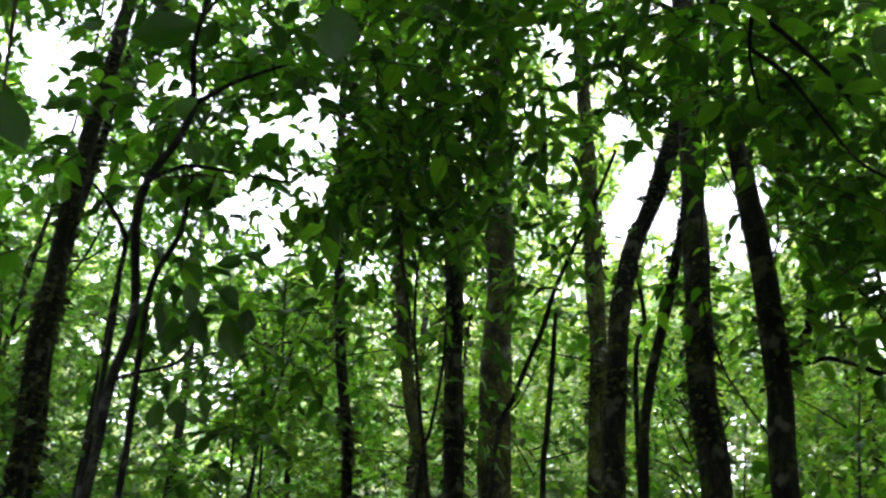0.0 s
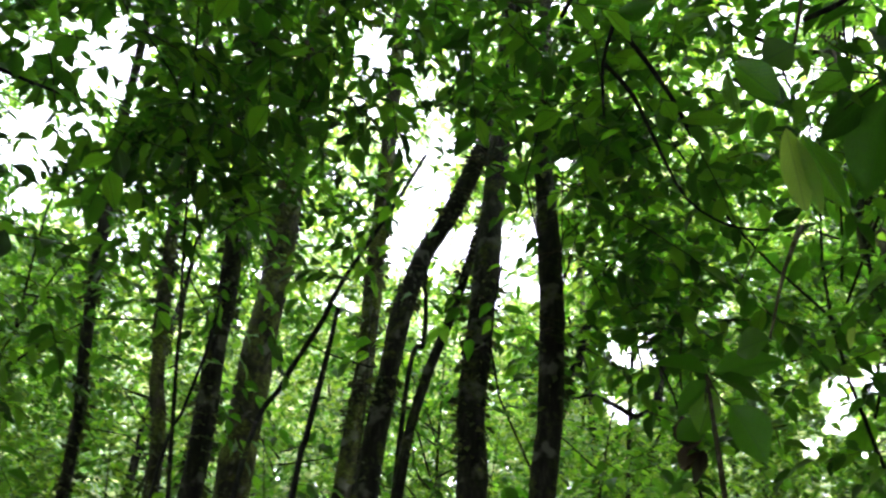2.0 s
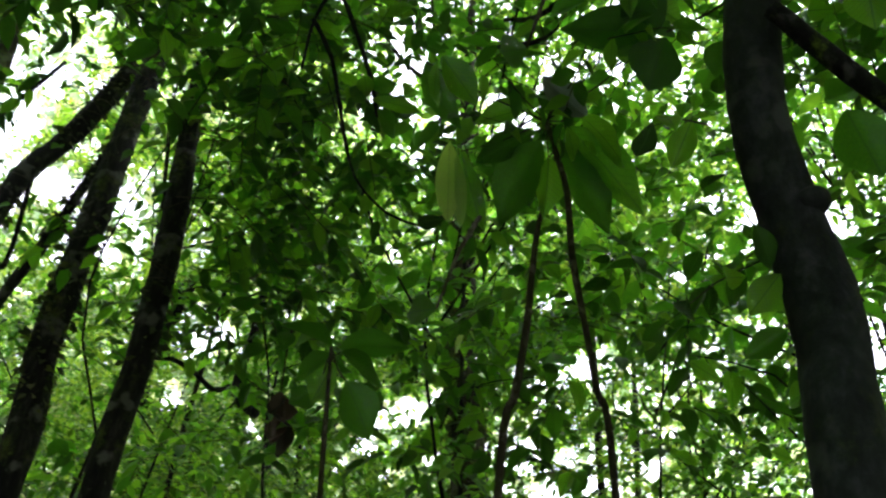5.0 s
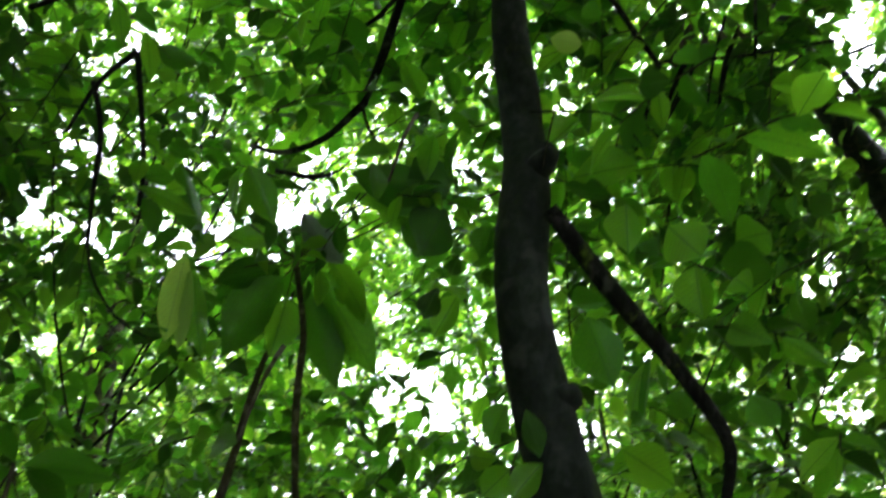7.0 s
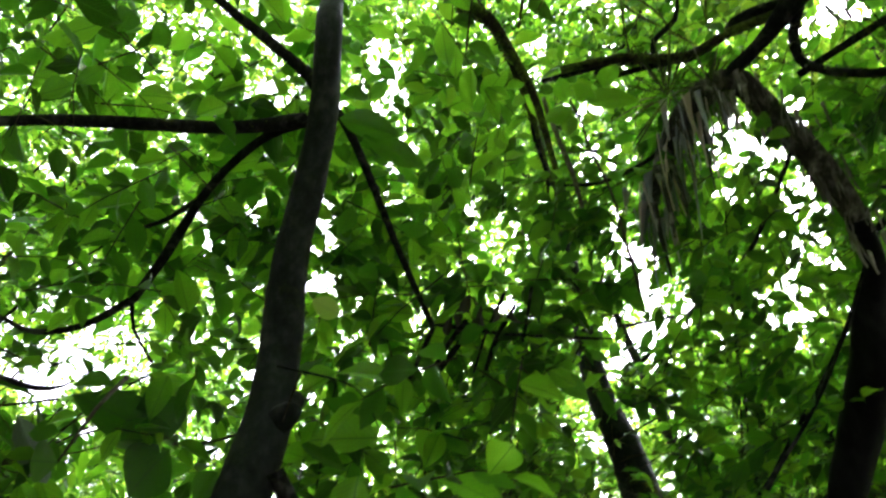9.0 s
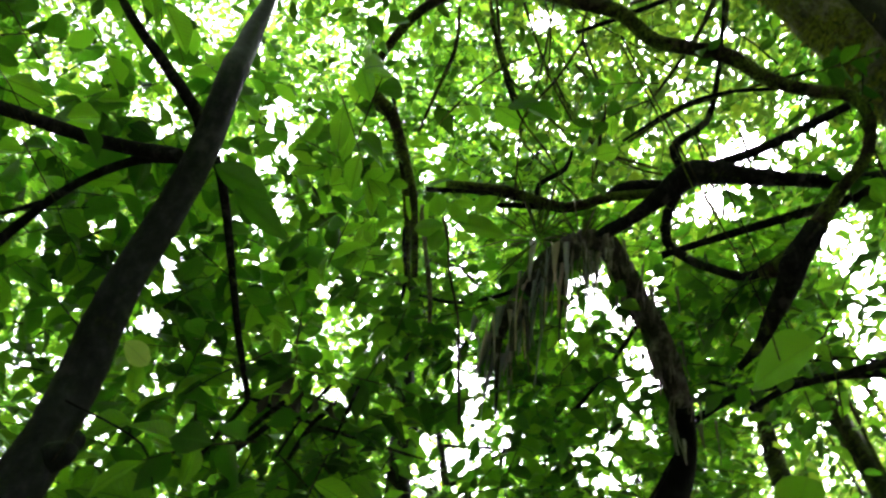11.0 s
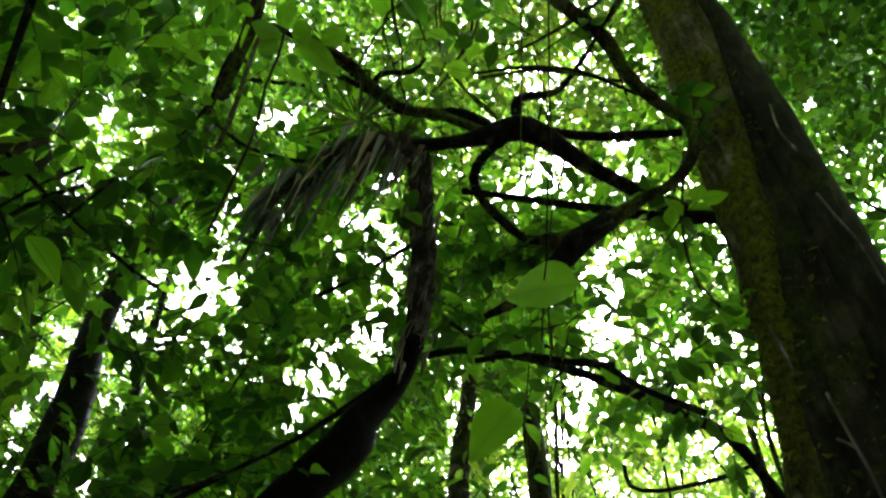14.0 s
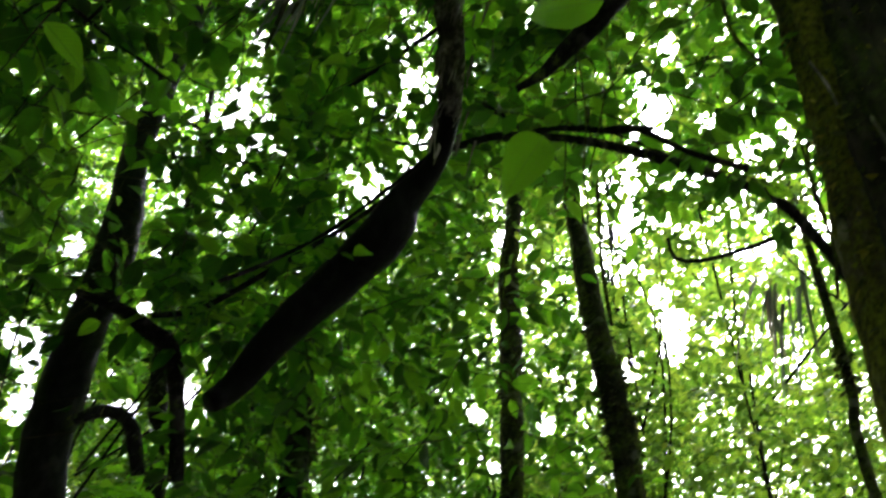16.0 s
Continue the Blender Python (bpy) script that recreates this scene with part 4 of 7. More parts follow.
def crown(name, parent, clumps, rng, leaf, count, reach, per, mat, detail, spread, label="", ratio=0.52, thick=0.004, gaps=True, singles=0):
    """Leafy sprays gathered round the middles of clumps, as one mesh under a tree."""
    c = np.repeat(np.asarray(clumps, float), per, axis=0)
    o = c + rng.normal(0, spread, c.shape) * np.array([1, 1, 0.6])
    bearing = rng.random(len(o)) * 2 * math.pi
    way = np.stack([np.cos(bearing), np.sin(bearing), rng.normal(0.0, 0.3, len(o))], 1)
    pos, lw, up, size, wide = spray_leaves(o, way, rng, count, reach, leaf, ratio, 0.3, gaps)
    if singles:
        order = np.argsort(((pos - CLEARING) ** 2).sum(1))
        a, z = order[:singles], order[singles:]
        lone_leaves(parent, pos[a], lw[a], up[a], size[a], wide[a], rng)
        pos, lw, up, size, wide = pos[z], lw[z], up[z], size[z], wide[z]
    blade, shape = {"fine": (BLADE_FINE, FACES_FINE), "mid": (BLADE_MID, FACES_MID), "lean": (BLADE_LEAN, FACES_LEAN), "far": (BLADE_FAR, FACES_FAR)}[detail]
    v, f = blades(pos, lw, up, size, wide, blade, shape)
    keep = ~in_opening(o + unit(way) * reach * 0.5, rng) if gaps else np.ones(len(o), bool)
    keep &= (thick > 0) & (rng.random(len(keep)) < (0.2 if detail == "far" else 1.0))
    tv, tf = twig_prisms(o[keep], way[keep], np.full(keep.sum(), reach), 0.3, thick)
    index = [0] * len(f) + [1] * len(tf)
    if isinstance(f, np.ndarray):
        f = np.vstack([f, np.array(tf, int).reshape(-1, 4) + len(v)])
    else:
        f = f + [tuple(i + len(v) for i in fc) for fc in tf]
    return tagged(part(name, np.vstack([v, tv]), f, [mat, TWIG], parent, label, index), kind="stuff")


# ---- ground ----
def ground():
    n, far = 90, 140.0
    verts, faces = [], []
    for i in range(n + 1):
        for j in range(n + 1):
            u, w = 2 * i / n - 1, 2 * j / n - 1
            x, y = far * u * abs(u) ** 1.5, far * w * abs(w) ** 1.5
            verts.append((x, y, ground_z(x, y)))
    for i in range(n):
        for j in range(n):
            faces.append((i * (n + 1) + j, (i + 1) * (n + 1) + j, (i + 1) * (n + 1) + j + 1, i * (n + 1) + j + 1))
    ob = new("ground", mesh_of("ground", verts, faces, [LITTER]))
    tagged(ob, "forest floor of brown leaf litter and low moss", "ground", kind="structure")


ground()


# ---- trees whose trunks are plain to see ----
def rooted(points, rise, flare=1.5):
    """Carries a trunk down to the ground, with a root flare, and up into its crown."""
    p = [tuple(q) for q in points]
    (x0, y0, z0, r0), (x1, y1, z1, r1) = p[0], p[min(2, len(p) - 1)]
    k = min(0.6, z0) / max(0.3, z1 - z0)
    bx, by = x0 - (x1 - x0) * k, y0 - (y1 - y0) * k
    g = ground_z(bx, by)
    low = [(bx, by, g - 0.15, r0 * flare * 1.25), (bx, by, g + 0.25, r0 * flare), ((bx + x0) / 2, (by + y0) / 2, g + 0.9 if z0 > 1.6 else (g + z0) / 2, r0 * 1.1)]
    (xa, ya, za, ra), (xb, yb, zb, rb) = p[-2], p[-1]
    d = unit(np.array([xb - xa, yb - ya, max(zb - za, 0.2)])) * 0.6 + np.array([0, 0, 0.4])
    top = [(xb + d[0] * rise * u, yb + d[1] * rise * u, zb + d[2] * rise * u, rb * (1 - 0.75 * u)) for u in (0.35, 0.7, 1.0)] if rise else []
    return low + p + top


def moss_on(root, run, seed, count, length=0.05, z0=1.2, z1=5.5, under=None, mat=MOSS):
    """Short moss and small leaves that break the outline of a trunk, as one mesh under its tree."""
    rng = np.random.default_rng(seed)
    s = spline(run, 0.05)
    s = s[(s[:, 2] > z0) & (s[:, 2] < z1)]
    k = rng.integers(len(s), size=count)
    patch = np.array([noise.noise(Vector(s[i, :3]) * 2.5 + Vector((seed, 0, 0))) for i in k])
    k = k[patch > -0.12]
    a = rng.random(len(k)) * 2 * math.pi
    out = np.stack([np.cos(a), np.sin(a), np.zeros(len(k))], 1)
    pos = s[k, :3] + out * (s[k, 3] * 0.97)[:, None]
    way = out + rng.normal(0, 0.4, out.shape) + np.array([0, 0, -0.6])
    size = length * (0.4 + 1.1 * rng.random(len(k)) ** 2)
    v, f = blades(pos, way, out + rng.normal(0, 0.5, out.shape), size, size * 0.5, BLADE_FAR, FACES_FAR)
    tagged(part("moss", v, f, [mat], root, under=under), kind="stuff")


def tree(points, label, mat, rise=3.0, sides=12, rough=0.10, seed=0, limbs=5, leaf=0.11, group="tall forest trees", flare=1.5):
    run = rooted(points, rise, flare)
    root = thing("tree", run[0][:3], label, "tree", group)
    v, f = tube(run, sides, 0.08, rough, seed=seed)
    trunk = part("trunk", v, f, [mat], root)
    if seed != 14:
        moss_on(root, run, seed + 900, 500 if seed == 12 else 1500, under=trunk)
    rng = np.random.default_rng(seed + 11)
    top = np.array(run[-1][:3])
    mid = np.array(run[-3][:3])
    ends = []
    for k in range(limbs):
        a = 2 * math.pi * (k + rng.random() * 0.7) / limbs
        s = mid + (top - mid) * rng.random()
        reach = 0.8 + 0.9 * rng.random()
        e = s + np.array([math.cos(a) * reach, math.sin(a) * reach, 0.4 + 0.6 * rng.random()])
        r = run[-1][3] * 0.9 + 0.006
        bend = (s + e) / 2 + rng.normal(0, 0.12, 3)
        lv, lf = tube([(*s, r), (*bend, r * 0.7), (*e, r * 0.3)], 6, 0.15, 0.06, seed=seed + k)
        part("branch", lv, lf, [mat], root)
        ends += [e, bend]
    ends.append(top)
    c = np.repeat(np.array(ends), 3, axis=0) + rng.normal(0, 0.35, (len(ends) * 3, 3))
    crown("crown", root, c, rng, leaf, 9, 0.42, 3, LEAF, "mid", 0.25)
    return root


GREYISH = "slender straight forest tree with dark lichen-spotted bark"
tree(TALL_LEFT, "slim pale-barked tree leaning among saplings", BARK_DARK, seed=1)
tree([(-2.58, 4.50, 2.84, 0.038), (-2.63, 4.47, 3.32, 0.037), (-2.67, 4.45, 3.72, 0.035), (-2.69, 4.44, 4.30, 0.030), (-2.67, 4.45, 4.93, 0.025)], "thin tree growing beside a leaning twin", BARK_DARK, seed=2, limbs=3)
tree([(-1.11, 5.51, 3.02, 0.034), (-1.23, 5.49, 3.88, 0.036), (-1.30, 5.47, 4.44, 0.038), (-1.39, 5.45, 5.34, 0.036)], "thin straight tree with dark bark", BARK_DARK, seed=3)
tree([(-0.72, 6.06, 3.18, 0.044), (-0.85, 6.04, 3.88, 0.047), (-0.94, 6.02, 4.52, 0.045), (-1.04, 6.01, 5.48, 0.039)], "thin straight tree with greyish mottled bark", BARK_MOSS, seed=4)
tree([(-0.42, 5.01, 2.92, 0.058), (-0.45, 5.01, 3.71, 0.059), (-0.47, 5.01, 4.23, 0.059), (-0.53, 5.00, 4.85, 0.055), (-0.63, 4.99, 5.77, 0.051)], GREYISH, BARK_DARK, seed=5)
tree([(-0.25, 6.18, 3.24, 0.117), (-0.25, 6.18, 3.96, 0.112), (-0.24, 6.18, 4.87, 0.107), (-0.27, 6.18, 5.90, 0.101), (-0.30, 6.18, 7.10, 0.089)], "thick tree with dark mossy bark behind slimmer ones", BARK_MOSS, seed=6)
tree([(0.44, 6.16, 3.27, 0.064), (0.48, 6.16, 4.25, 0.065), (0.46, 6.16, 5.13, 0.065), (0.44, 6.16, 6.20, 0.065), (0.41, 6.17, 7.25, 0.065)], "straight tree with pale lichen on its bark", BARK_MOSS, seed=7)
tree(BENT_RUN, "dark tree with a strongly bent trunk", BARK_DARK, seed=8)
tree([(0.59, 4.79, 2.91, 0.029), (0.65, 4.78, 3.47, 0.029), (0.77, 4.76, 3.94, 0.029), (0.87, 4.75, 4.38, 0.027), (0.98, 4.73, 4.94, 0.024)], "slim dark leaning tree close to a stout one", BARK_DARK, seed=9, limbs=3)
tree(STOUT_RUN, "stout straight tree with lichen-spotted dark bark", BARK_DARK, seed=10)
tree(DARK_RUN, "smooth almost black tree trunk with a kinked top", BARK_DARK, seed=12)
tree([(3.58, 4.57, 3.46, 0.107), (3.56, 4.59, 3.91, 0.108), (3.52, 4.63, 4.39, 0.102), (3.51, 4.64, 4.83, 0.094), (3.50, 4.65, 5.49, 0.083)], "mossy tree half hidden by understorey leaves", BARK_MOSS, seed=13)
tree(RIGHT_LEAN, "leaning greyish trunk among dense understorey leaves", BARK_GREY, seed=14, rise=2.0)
tree(BACK_A, "straight grey-brown trunk against the bright clearing", BARK_MOSS, seed=15)
tree(BACK_B, "straight trunk wrapped in thin vines", BARK_MOSS, seed=16)
tree([(3.48, -1.32, 4.05, 0.067), (3.49, -1.28, 4.58, 0.067), (3.51, -1.25, 5.04, 0.065), (3.53, -1.21, 5.56, 0.057)], "dark trunk behind a hanging woody liana", BARK_DARK, seed=17)
tree([(2.06, -4.02, 4.46, 0.033), (2.00, -4.05, 5.13, 0.033), (1.97, -4.07, 5.74, 0.032)], "thin pale trunk in the bright clearing", BARK_MOSS, seed=18, limbs=3)
tree([(4.24, -0.91, 4.25, 0.053), (4.27, -0.79, 4.80, 0.054), (4.30, -0.68, 5.45, 0.052)], "dark slender trunk in dense shade", BARK_DARK, seed=19)

# the big buttressed tree: a stem with a thick plank root on the clearing's side and a lesser one behind
def buttressed(top=9.0, sides=110):
    root = thing("buttressed_tree", (0.62, -2.17, ground_z(0.62, -2.17)), "large old tree with mossy bark and deep plank buttress", "tree", "tall forest trees")

    def axis(z):
        u = z - 4.0
        swell = 0.035 + 0.07 * min(2.0, max(0.0, 4.5 - z))
        return 0.398 - 0.056 * u + 0.5 * swell, -1.601 + 0.144 * u + 0.1 * swell, 0.165 - 0.014 * u + 0.10 * math.exp(-z / 0.6) + 0.5 * swell

    levels = np.arange(-0.15, top, 0.05)
    verts, faces, shaded = [], [], []
    for z in levels:
        cx, cy, r0 = axis(z)
        for k in range(sides):
            a = 2 * math.pi * k / sides
            q = Vector((math.cos(a), math.sin(a), z * 0.35))
            r = r0 * (1 + 0.16 * noise.noise(q * 2.2) + 0.12 * noise.noise(Vector((q.x * 6, q.y * 6, z * 0.8))) + 0.05 * noise.noise(Vector((q.x * 16, q.y * 16, z * 4))) + 0.045 * noise.noise(Vector((q.x * 9 + 5, q.y * 9, z * 14))))
            # past the seam the faces take the bark with shade in its colour
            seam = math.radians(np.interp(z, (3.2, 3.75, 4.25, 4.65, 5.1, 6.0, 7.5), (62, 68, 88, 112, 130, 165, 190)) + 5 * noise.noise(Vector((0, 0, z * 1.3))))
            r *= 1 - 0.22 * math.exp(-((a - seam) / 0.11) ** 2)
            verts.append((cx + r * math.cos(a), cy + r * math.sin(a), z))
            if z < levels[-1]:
                shaded.append(int(seam < a < 4.3))
    for i in range(len(levels) - 1):
        for k in range(sides):
            k2 = (k + 1) % sides
            faces.append((i * sides + k, i * sides + k2, (i + 1) * sides + k2, (i + 1) * sides + k))
    faces.append(tuple(range((len(levels) - 1) * sides, len(levels) * sides)))
    trunk = part("trunk", verts, faces, [BARK_OLD, BARK_SHADED], root, "", shaded + [0])

    moss_on(root, [(*axis(z)[:2], z, axis(z)[2]) for z in np.arange(1.0, 8.0, 0.5)], 77, 7000, 0.034, 1.2, 7.5, trunk, MOSS_PALE)

    # plank roots: slabs with a rounded outer edge that die out high on the stem
    for turn, share, half in ((0.0, 1.0, 0.055), (2.5, 0.75, 0.06)):
        verts, faces, n = [], [], 16
        levels = np.arange(-0.15, 7.6, 0.07)
        for z in levels:
            u = z - 4.0
            cx, cy, _ = axis(z)
            wx, wy = -0.297 + 0.040 * u, 0.143 - 0.050 * u
            reach = share * (math.hypot(wx, wy) * (1.0 if z < 6 else max(0.3, 1 - (z - 6) / 2)) + 0.5 * math.exp(-max(z, 0) / 0.7))
            a = math.atan2(wy, wx) + turn
            d, e = np.array([math.cos(a), math.sin(a)]), np.array([-math.sin(a), math.cos(a)])
            for k in range(n):
                t = 2 * math.pi * k / n
                along, across = math.copysign(abs(math.cos(t)) ** 0.5, math.cos(t)), math.copysign(abs(math.sin(t)) ** 0.7, math.sin(t))
                wob = 1 + 0.35 * noise.noise(Vector((along * 1.5, across + turn, z * 0.9))) + 0.12 * noise.noise(Vector((along * 5, across, z * 5)))
                p = np.array([cx, cy]) + d * reach * (0.5 + 0.5 * along) * (1 + 0.06 * noise.noise(Vector((turn, 3, z * 1.5)))) + e * half * across * wob
                verts.append((p[0], p[1], z))
        for i in range(len(levels) - 1):
            for k in range(n):
                k2 = (k + 1) % n
                faces.append((i * n + k, i * n + k2, (i + 1) * n + k2, (i + 1) * n + k))
        faces.append(tuple(range((len(levels) - 1) * n, len(levels) * n)))
        part("plank_root", verts, faces, [BARK_SHADED], root, "plank buttress with shade in its bark colour")
    rng = np.random.default_rng(5)
    crown("crown", root, np.array([0.1, -0.9, top + 0.3]) + rng.normal(0, 0.9, (26, 3)), rng, 0.11, 9, 0.42, 4, LEAF, "mid", 0.3)


buttressed()

# the small tree close by, with its limbs
run = rooted(SMALL, 1.6, 1.3)
small_root = root = thing("small_tree", run[0][:3], "small understorey tree with smooth grey crooked trunk", "tree")
v, f = tube(run, 24, 0.04, 0.05, seed=21)
small_trunk = part("trunk", v, f, [BARK_GREY], root)
for px, py, pz, r in [(1.62, 1.21, 3.91, 0.032), (1.83, 1.29, 3.09, 0.041), (1.54, 1.23, 4.50, 0.023), (1.75, 1.23, 4.04, 0.033)]:
    c = np.array([px, py, pz])
    axis = np.array([np.interp(pz, [q[2] for q in SMALL], [q[0] for q in SMALL]), np.interp(pz, [q[2] for q in SMALL], [q[1] for q in SMALL]), pz - 0.02])
    v, f = tube([(*axis, r * 1.5), (*(axis + (c - axis) * 0.5), r * 1.25), (*(axis + (c - axis) * 0.78), r * 0.8), (*(axis + (c - axis) * 0.86), r * 0.3)], 10, 0.02, 0.2, seed=int(pz * 50))
    part("knot", v, f, [BARK_GREY], root, under=small_trunk)
tips = []
for k, limb in enumerate(SMALL_BRANCHES):
    v, f = tube(limb, 8, 0.05, 0.12, seed=30 + k)
    part("branch", v, f, [VINE], root)
    tips += [q[:3] for q in limb[1:]]
rng = np.random.default_rng(22)
c = np.repeat(np.array(tips), 2, axis=0) + rng.normal(0, 0.25, (len(tips) * 2, 3))
crown("crown", root, c, rng, 0.15, 7, 0.4, 1, LEAF_NEAR, "fine", 0.2, ratio=0.48, singles=300)

# forked sapling
base = SAP[0][0]
sap_root = root = thing("forked_sapling", (base[0], base[1], ground_z(base[0], base[1])), "thin forked dark sapling with spreading branches", "tree")
tips = []
rng = np.random.default_rng(40)
for k, stem in enumerate(SAP):
    low = stem[0][2] < 2.5
    run = rooted(stem, 0, 1.2) if low else stem
    v, f = tube(run, 8, 0.06, 0.08, seed=50 + k)
    part("stem" if low else "branch", v, f, [VINE], root)
    if k in (1, 2, 3, 4, 5, 7, 8):
        tips += [q[:3] for q in stem[-2:]]
c = np.repeat(np.array(tips), 3, axis=0) + rng.normal(0, 0.18, (len(tips) * 3, 3))
crown("crown", root, c, rng, 0.12, 7, 0.35, 1, LEAF_NEAR, "mid", 0.15, singles=200)


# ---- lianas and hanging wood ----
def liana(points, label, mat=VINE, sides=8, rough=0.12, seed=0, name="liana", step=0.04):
    v, f = tube(points, sides, step, rough, seed=seed)
    if sides < 8:
        return tagged(part(name, v, f, [mat], None), label, "liana", "lianas")
    root = thing(name, points[0][:3], label, "liana", "lianas")
    stem = part("stem", v, f, [mat], root)
    moss_on(root, points, seed, 420 if mat == VINE_MOSS else 160, 0.02, 0.0, 9.0, stem)
    return root


SW = [(2.414, -0.481, 3.56, 0.036), (2.4, -0.538, 3.64, 0.047), (2.247, -0.618, 3.84, 0.066), (2.092, -0.72, 4.04, 0.08), (1.902, -0.791, 4.19, 0.086), (1.825, -0.808, 4.3, 0.064), (1.685, -0.844, 4.43, 0.042), (1.556, -0.803, 4.54, 0.041), (1.416, -0.707, 4.72, 0.052), (1.324, -0.607, 4.84, 0.05), (1.223, -0.503, 4.94, 0.046), (1.181, -0.441, 5.0, 0.045), (1.19, -0.34, 4.98, 0.052), (1.28, -0.26, 4.97, 0.052), (1.4, -0.19, 4.94, 0.045), (1.52, -0.14, 4.89, 0.034), (1.65, -0.1, 4.83, 0.02)]
swollen = thing("swollen_liana", SW[0][:3], "thick swollen dark hanging liana with blunt end", "liana", "lianas")
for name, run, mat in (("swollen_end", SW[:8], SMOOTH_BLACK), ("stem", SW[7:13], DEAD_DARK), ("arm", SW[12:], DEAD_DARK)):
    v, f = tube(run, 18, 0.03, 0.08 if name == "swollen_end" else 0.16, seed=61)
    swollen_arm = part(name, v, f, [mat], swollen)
liana([(1.16, -0.39, 4.98, 0.029), (1.04, -0.52, 5.01, 0.027), (0.93, -0.61, 5.04, 0.038), (0.85, -0.67, 5.06, 0.051), (0.81, -0.75, 5.06, 0.045), (0.76, -0.94, 5.00, 0.033), (0.68, -1.15, 4.92, 0.028), (0.61, -1.30, 4.88, 0.026), (0.50, -1.45, 4.83, 0.023)], "gnarled dark liana bridging to a mossy trunk", VINE, 12, 0.12, 62)
liana([(0.86, -0.69, 5.12, 0.020), (0.76, -0.83, 5.10, 0.020), (0.66, -0.94, 5.08, 0.020), (0.54, -1.05, 5.07, 0.020), (0.43, -1.14, 5.05, 0.017)], "straight dark liana running to a mossy trunk", VINE, 8, 0.1, 63)
liana([(0.87, -0.70, 5.11, 0.020), (0.86, -0.67, 5.18, 0.021), (0.83, -0.65, 5.25, 0.020), (0.79, -0.69, 5.30, 0.019), (0.72, -0.77, 5.34, 0.014), (0.57, -0.78, 5.43, 0.011), (0.40, -0.76, 5.53, 0.008), (0.25, -0.73, 5.62, 0.007)], "hooked liana curling up from a knot", VINE, 8, 0.1, 64)
liana(LOOP_LOW, "looping dark liana hanging below a knot", VINE, 8, 0.1, 65)
liana([(0.92, -0.66, 5.09, 0.023), (0.98, -0.50, 5.14, 0.023), (1.08, -0.40, 5.16, 0.021), (1.16, -0.28, 5.18, 0.023), (1.17, -0.19, 5.22, 0.019), (1.20, 0.01, 5.27, 0.015), (1.27, 0.27, 5.31, 0.011)], "bare dark liana branch reaching through leaves", VINE, 8, 0.15, 66)
liana([(1.15, -0.28, 5.16, 0.014), (1.20, -0.09, 5.20, 0.013), (1.25, 0.05, 5.22, 0.009)], "short bare side twig of a liana", VINE, 6, 0.12, 67)
liana([(1.16, -0.17, 5.22, 0.013), (1.12, -0.18, 5.28, 0.012), (1.05, -0.27, 5.32, 0.012), (0.99, -0.29, 5.38, 0.008)], "crooked stub of a dry liana", VINE, 6, 0.2, 68)
liana([(1.85, 0.23, 5.43, 0.013), (1.68, 0.27, 5.49, 0.015), (1.50, 0.31, 5.54, 0.018), (1.25, 0.40, 5.63, 0.019), (1.12, 0.48, 5.64, 0.019), (1.06, 0.58, 5.62, 0.019), (0.93, 0.58, 5.63, 0.019), (0.74, 0.51, 5.64, 0.021), (0.57, 0.38, 5.64, 0.023), (0.43, 0.16, 5.61, 0.028), (0.42, -0.06, 5.52, 0.030), (0.40, -0.30, 5.44, 0.032), (0.45, -0.45, 5.34, 0.031), (0.41, -0.69, 5.24, 0.029), (0.43, -0.85, 5.12, 0.026), (0.41, -0.97, 5.04, 0.024), (0.37, -1.08, 4.95, 0.023), (0.42, -1.14, 4.87, 0.021), (0.53, -1.14, 4.79, 0.021), (0.64, -1.09, 4.75, 0.023), (0.77, -1.04, 4.69, 0.035), (0.90, -0.98, 4.63, 0.045), (0.96, -0.88, 4.62, 0.019)], "long arching mossy liana sweeping overhead", VINE_MOSS, 10, 0.1, 69)
liana(LOOP_END, "dark gnarled liana end hung with leaves", VINE, 12, 0.2, 70)
liana([(1.17, -0.67, 4.98, 0.014), (1.05, -0.83, 4.97, 0.016), (0.90, -1.02, 4.94, 0.018), (0.67, -1.29, 4.88, 0.025), (0.42, -1.50, 4.81, 0.025)], "thin liana crossing below a looping one", VINE, 6, 0.12, 71)
liana([(0.54, -0.18, 5.51, 0.009), (0.35, -0.43, 5.47, 0.010), (0.19, -0.59, 5.42, 0.011), (0.06, -0.72, 5.36, 0.013), (-0.00, -0.79, 5.32, 0.014), (-0.13, -0.84, 5.28, 0.016), (-0.23, -0.94, 5.22, 0.015), (-0.32, -1.05, 5.14, 0.016), (-0.44, -1.18, 5.04, 0.015)], "wavy dark liana crossing a mossy trunk", VINE, 8, 0.1, 72)
liana(ARCH_LOW, "long bowed liana arching down into leaves", VINE, 10, 0.1, 73)
liana([(1.51, -1.21, 4.86, 0.006), (1.34, -1.45, 4.76, 0.007), (1.25, -1.57, 4.66, 0.008), (1.16, -1.70, 4.54, 0.009), (1.06, -1.81, 4.44, 0.009), (0.98, -1.91, 4.31, 0.008)], "thin liana running beside a bowed one", VINE, 6, 0.1, 74)
liana([(1.46, -1.85, 4.50, 0.008), (1.48, -1.90, 4.43, 0.010), (1.40, -1.96, 4.39, 0.010), (1.26, -2.03, 4.38, 0.010), (1.14, -2.07, 4.37, 0.010), (1.04, -2.09, 4.37, 0.009)], "crooked thin liana with a sharp elbow", VINE, 6, 0.1, 75)
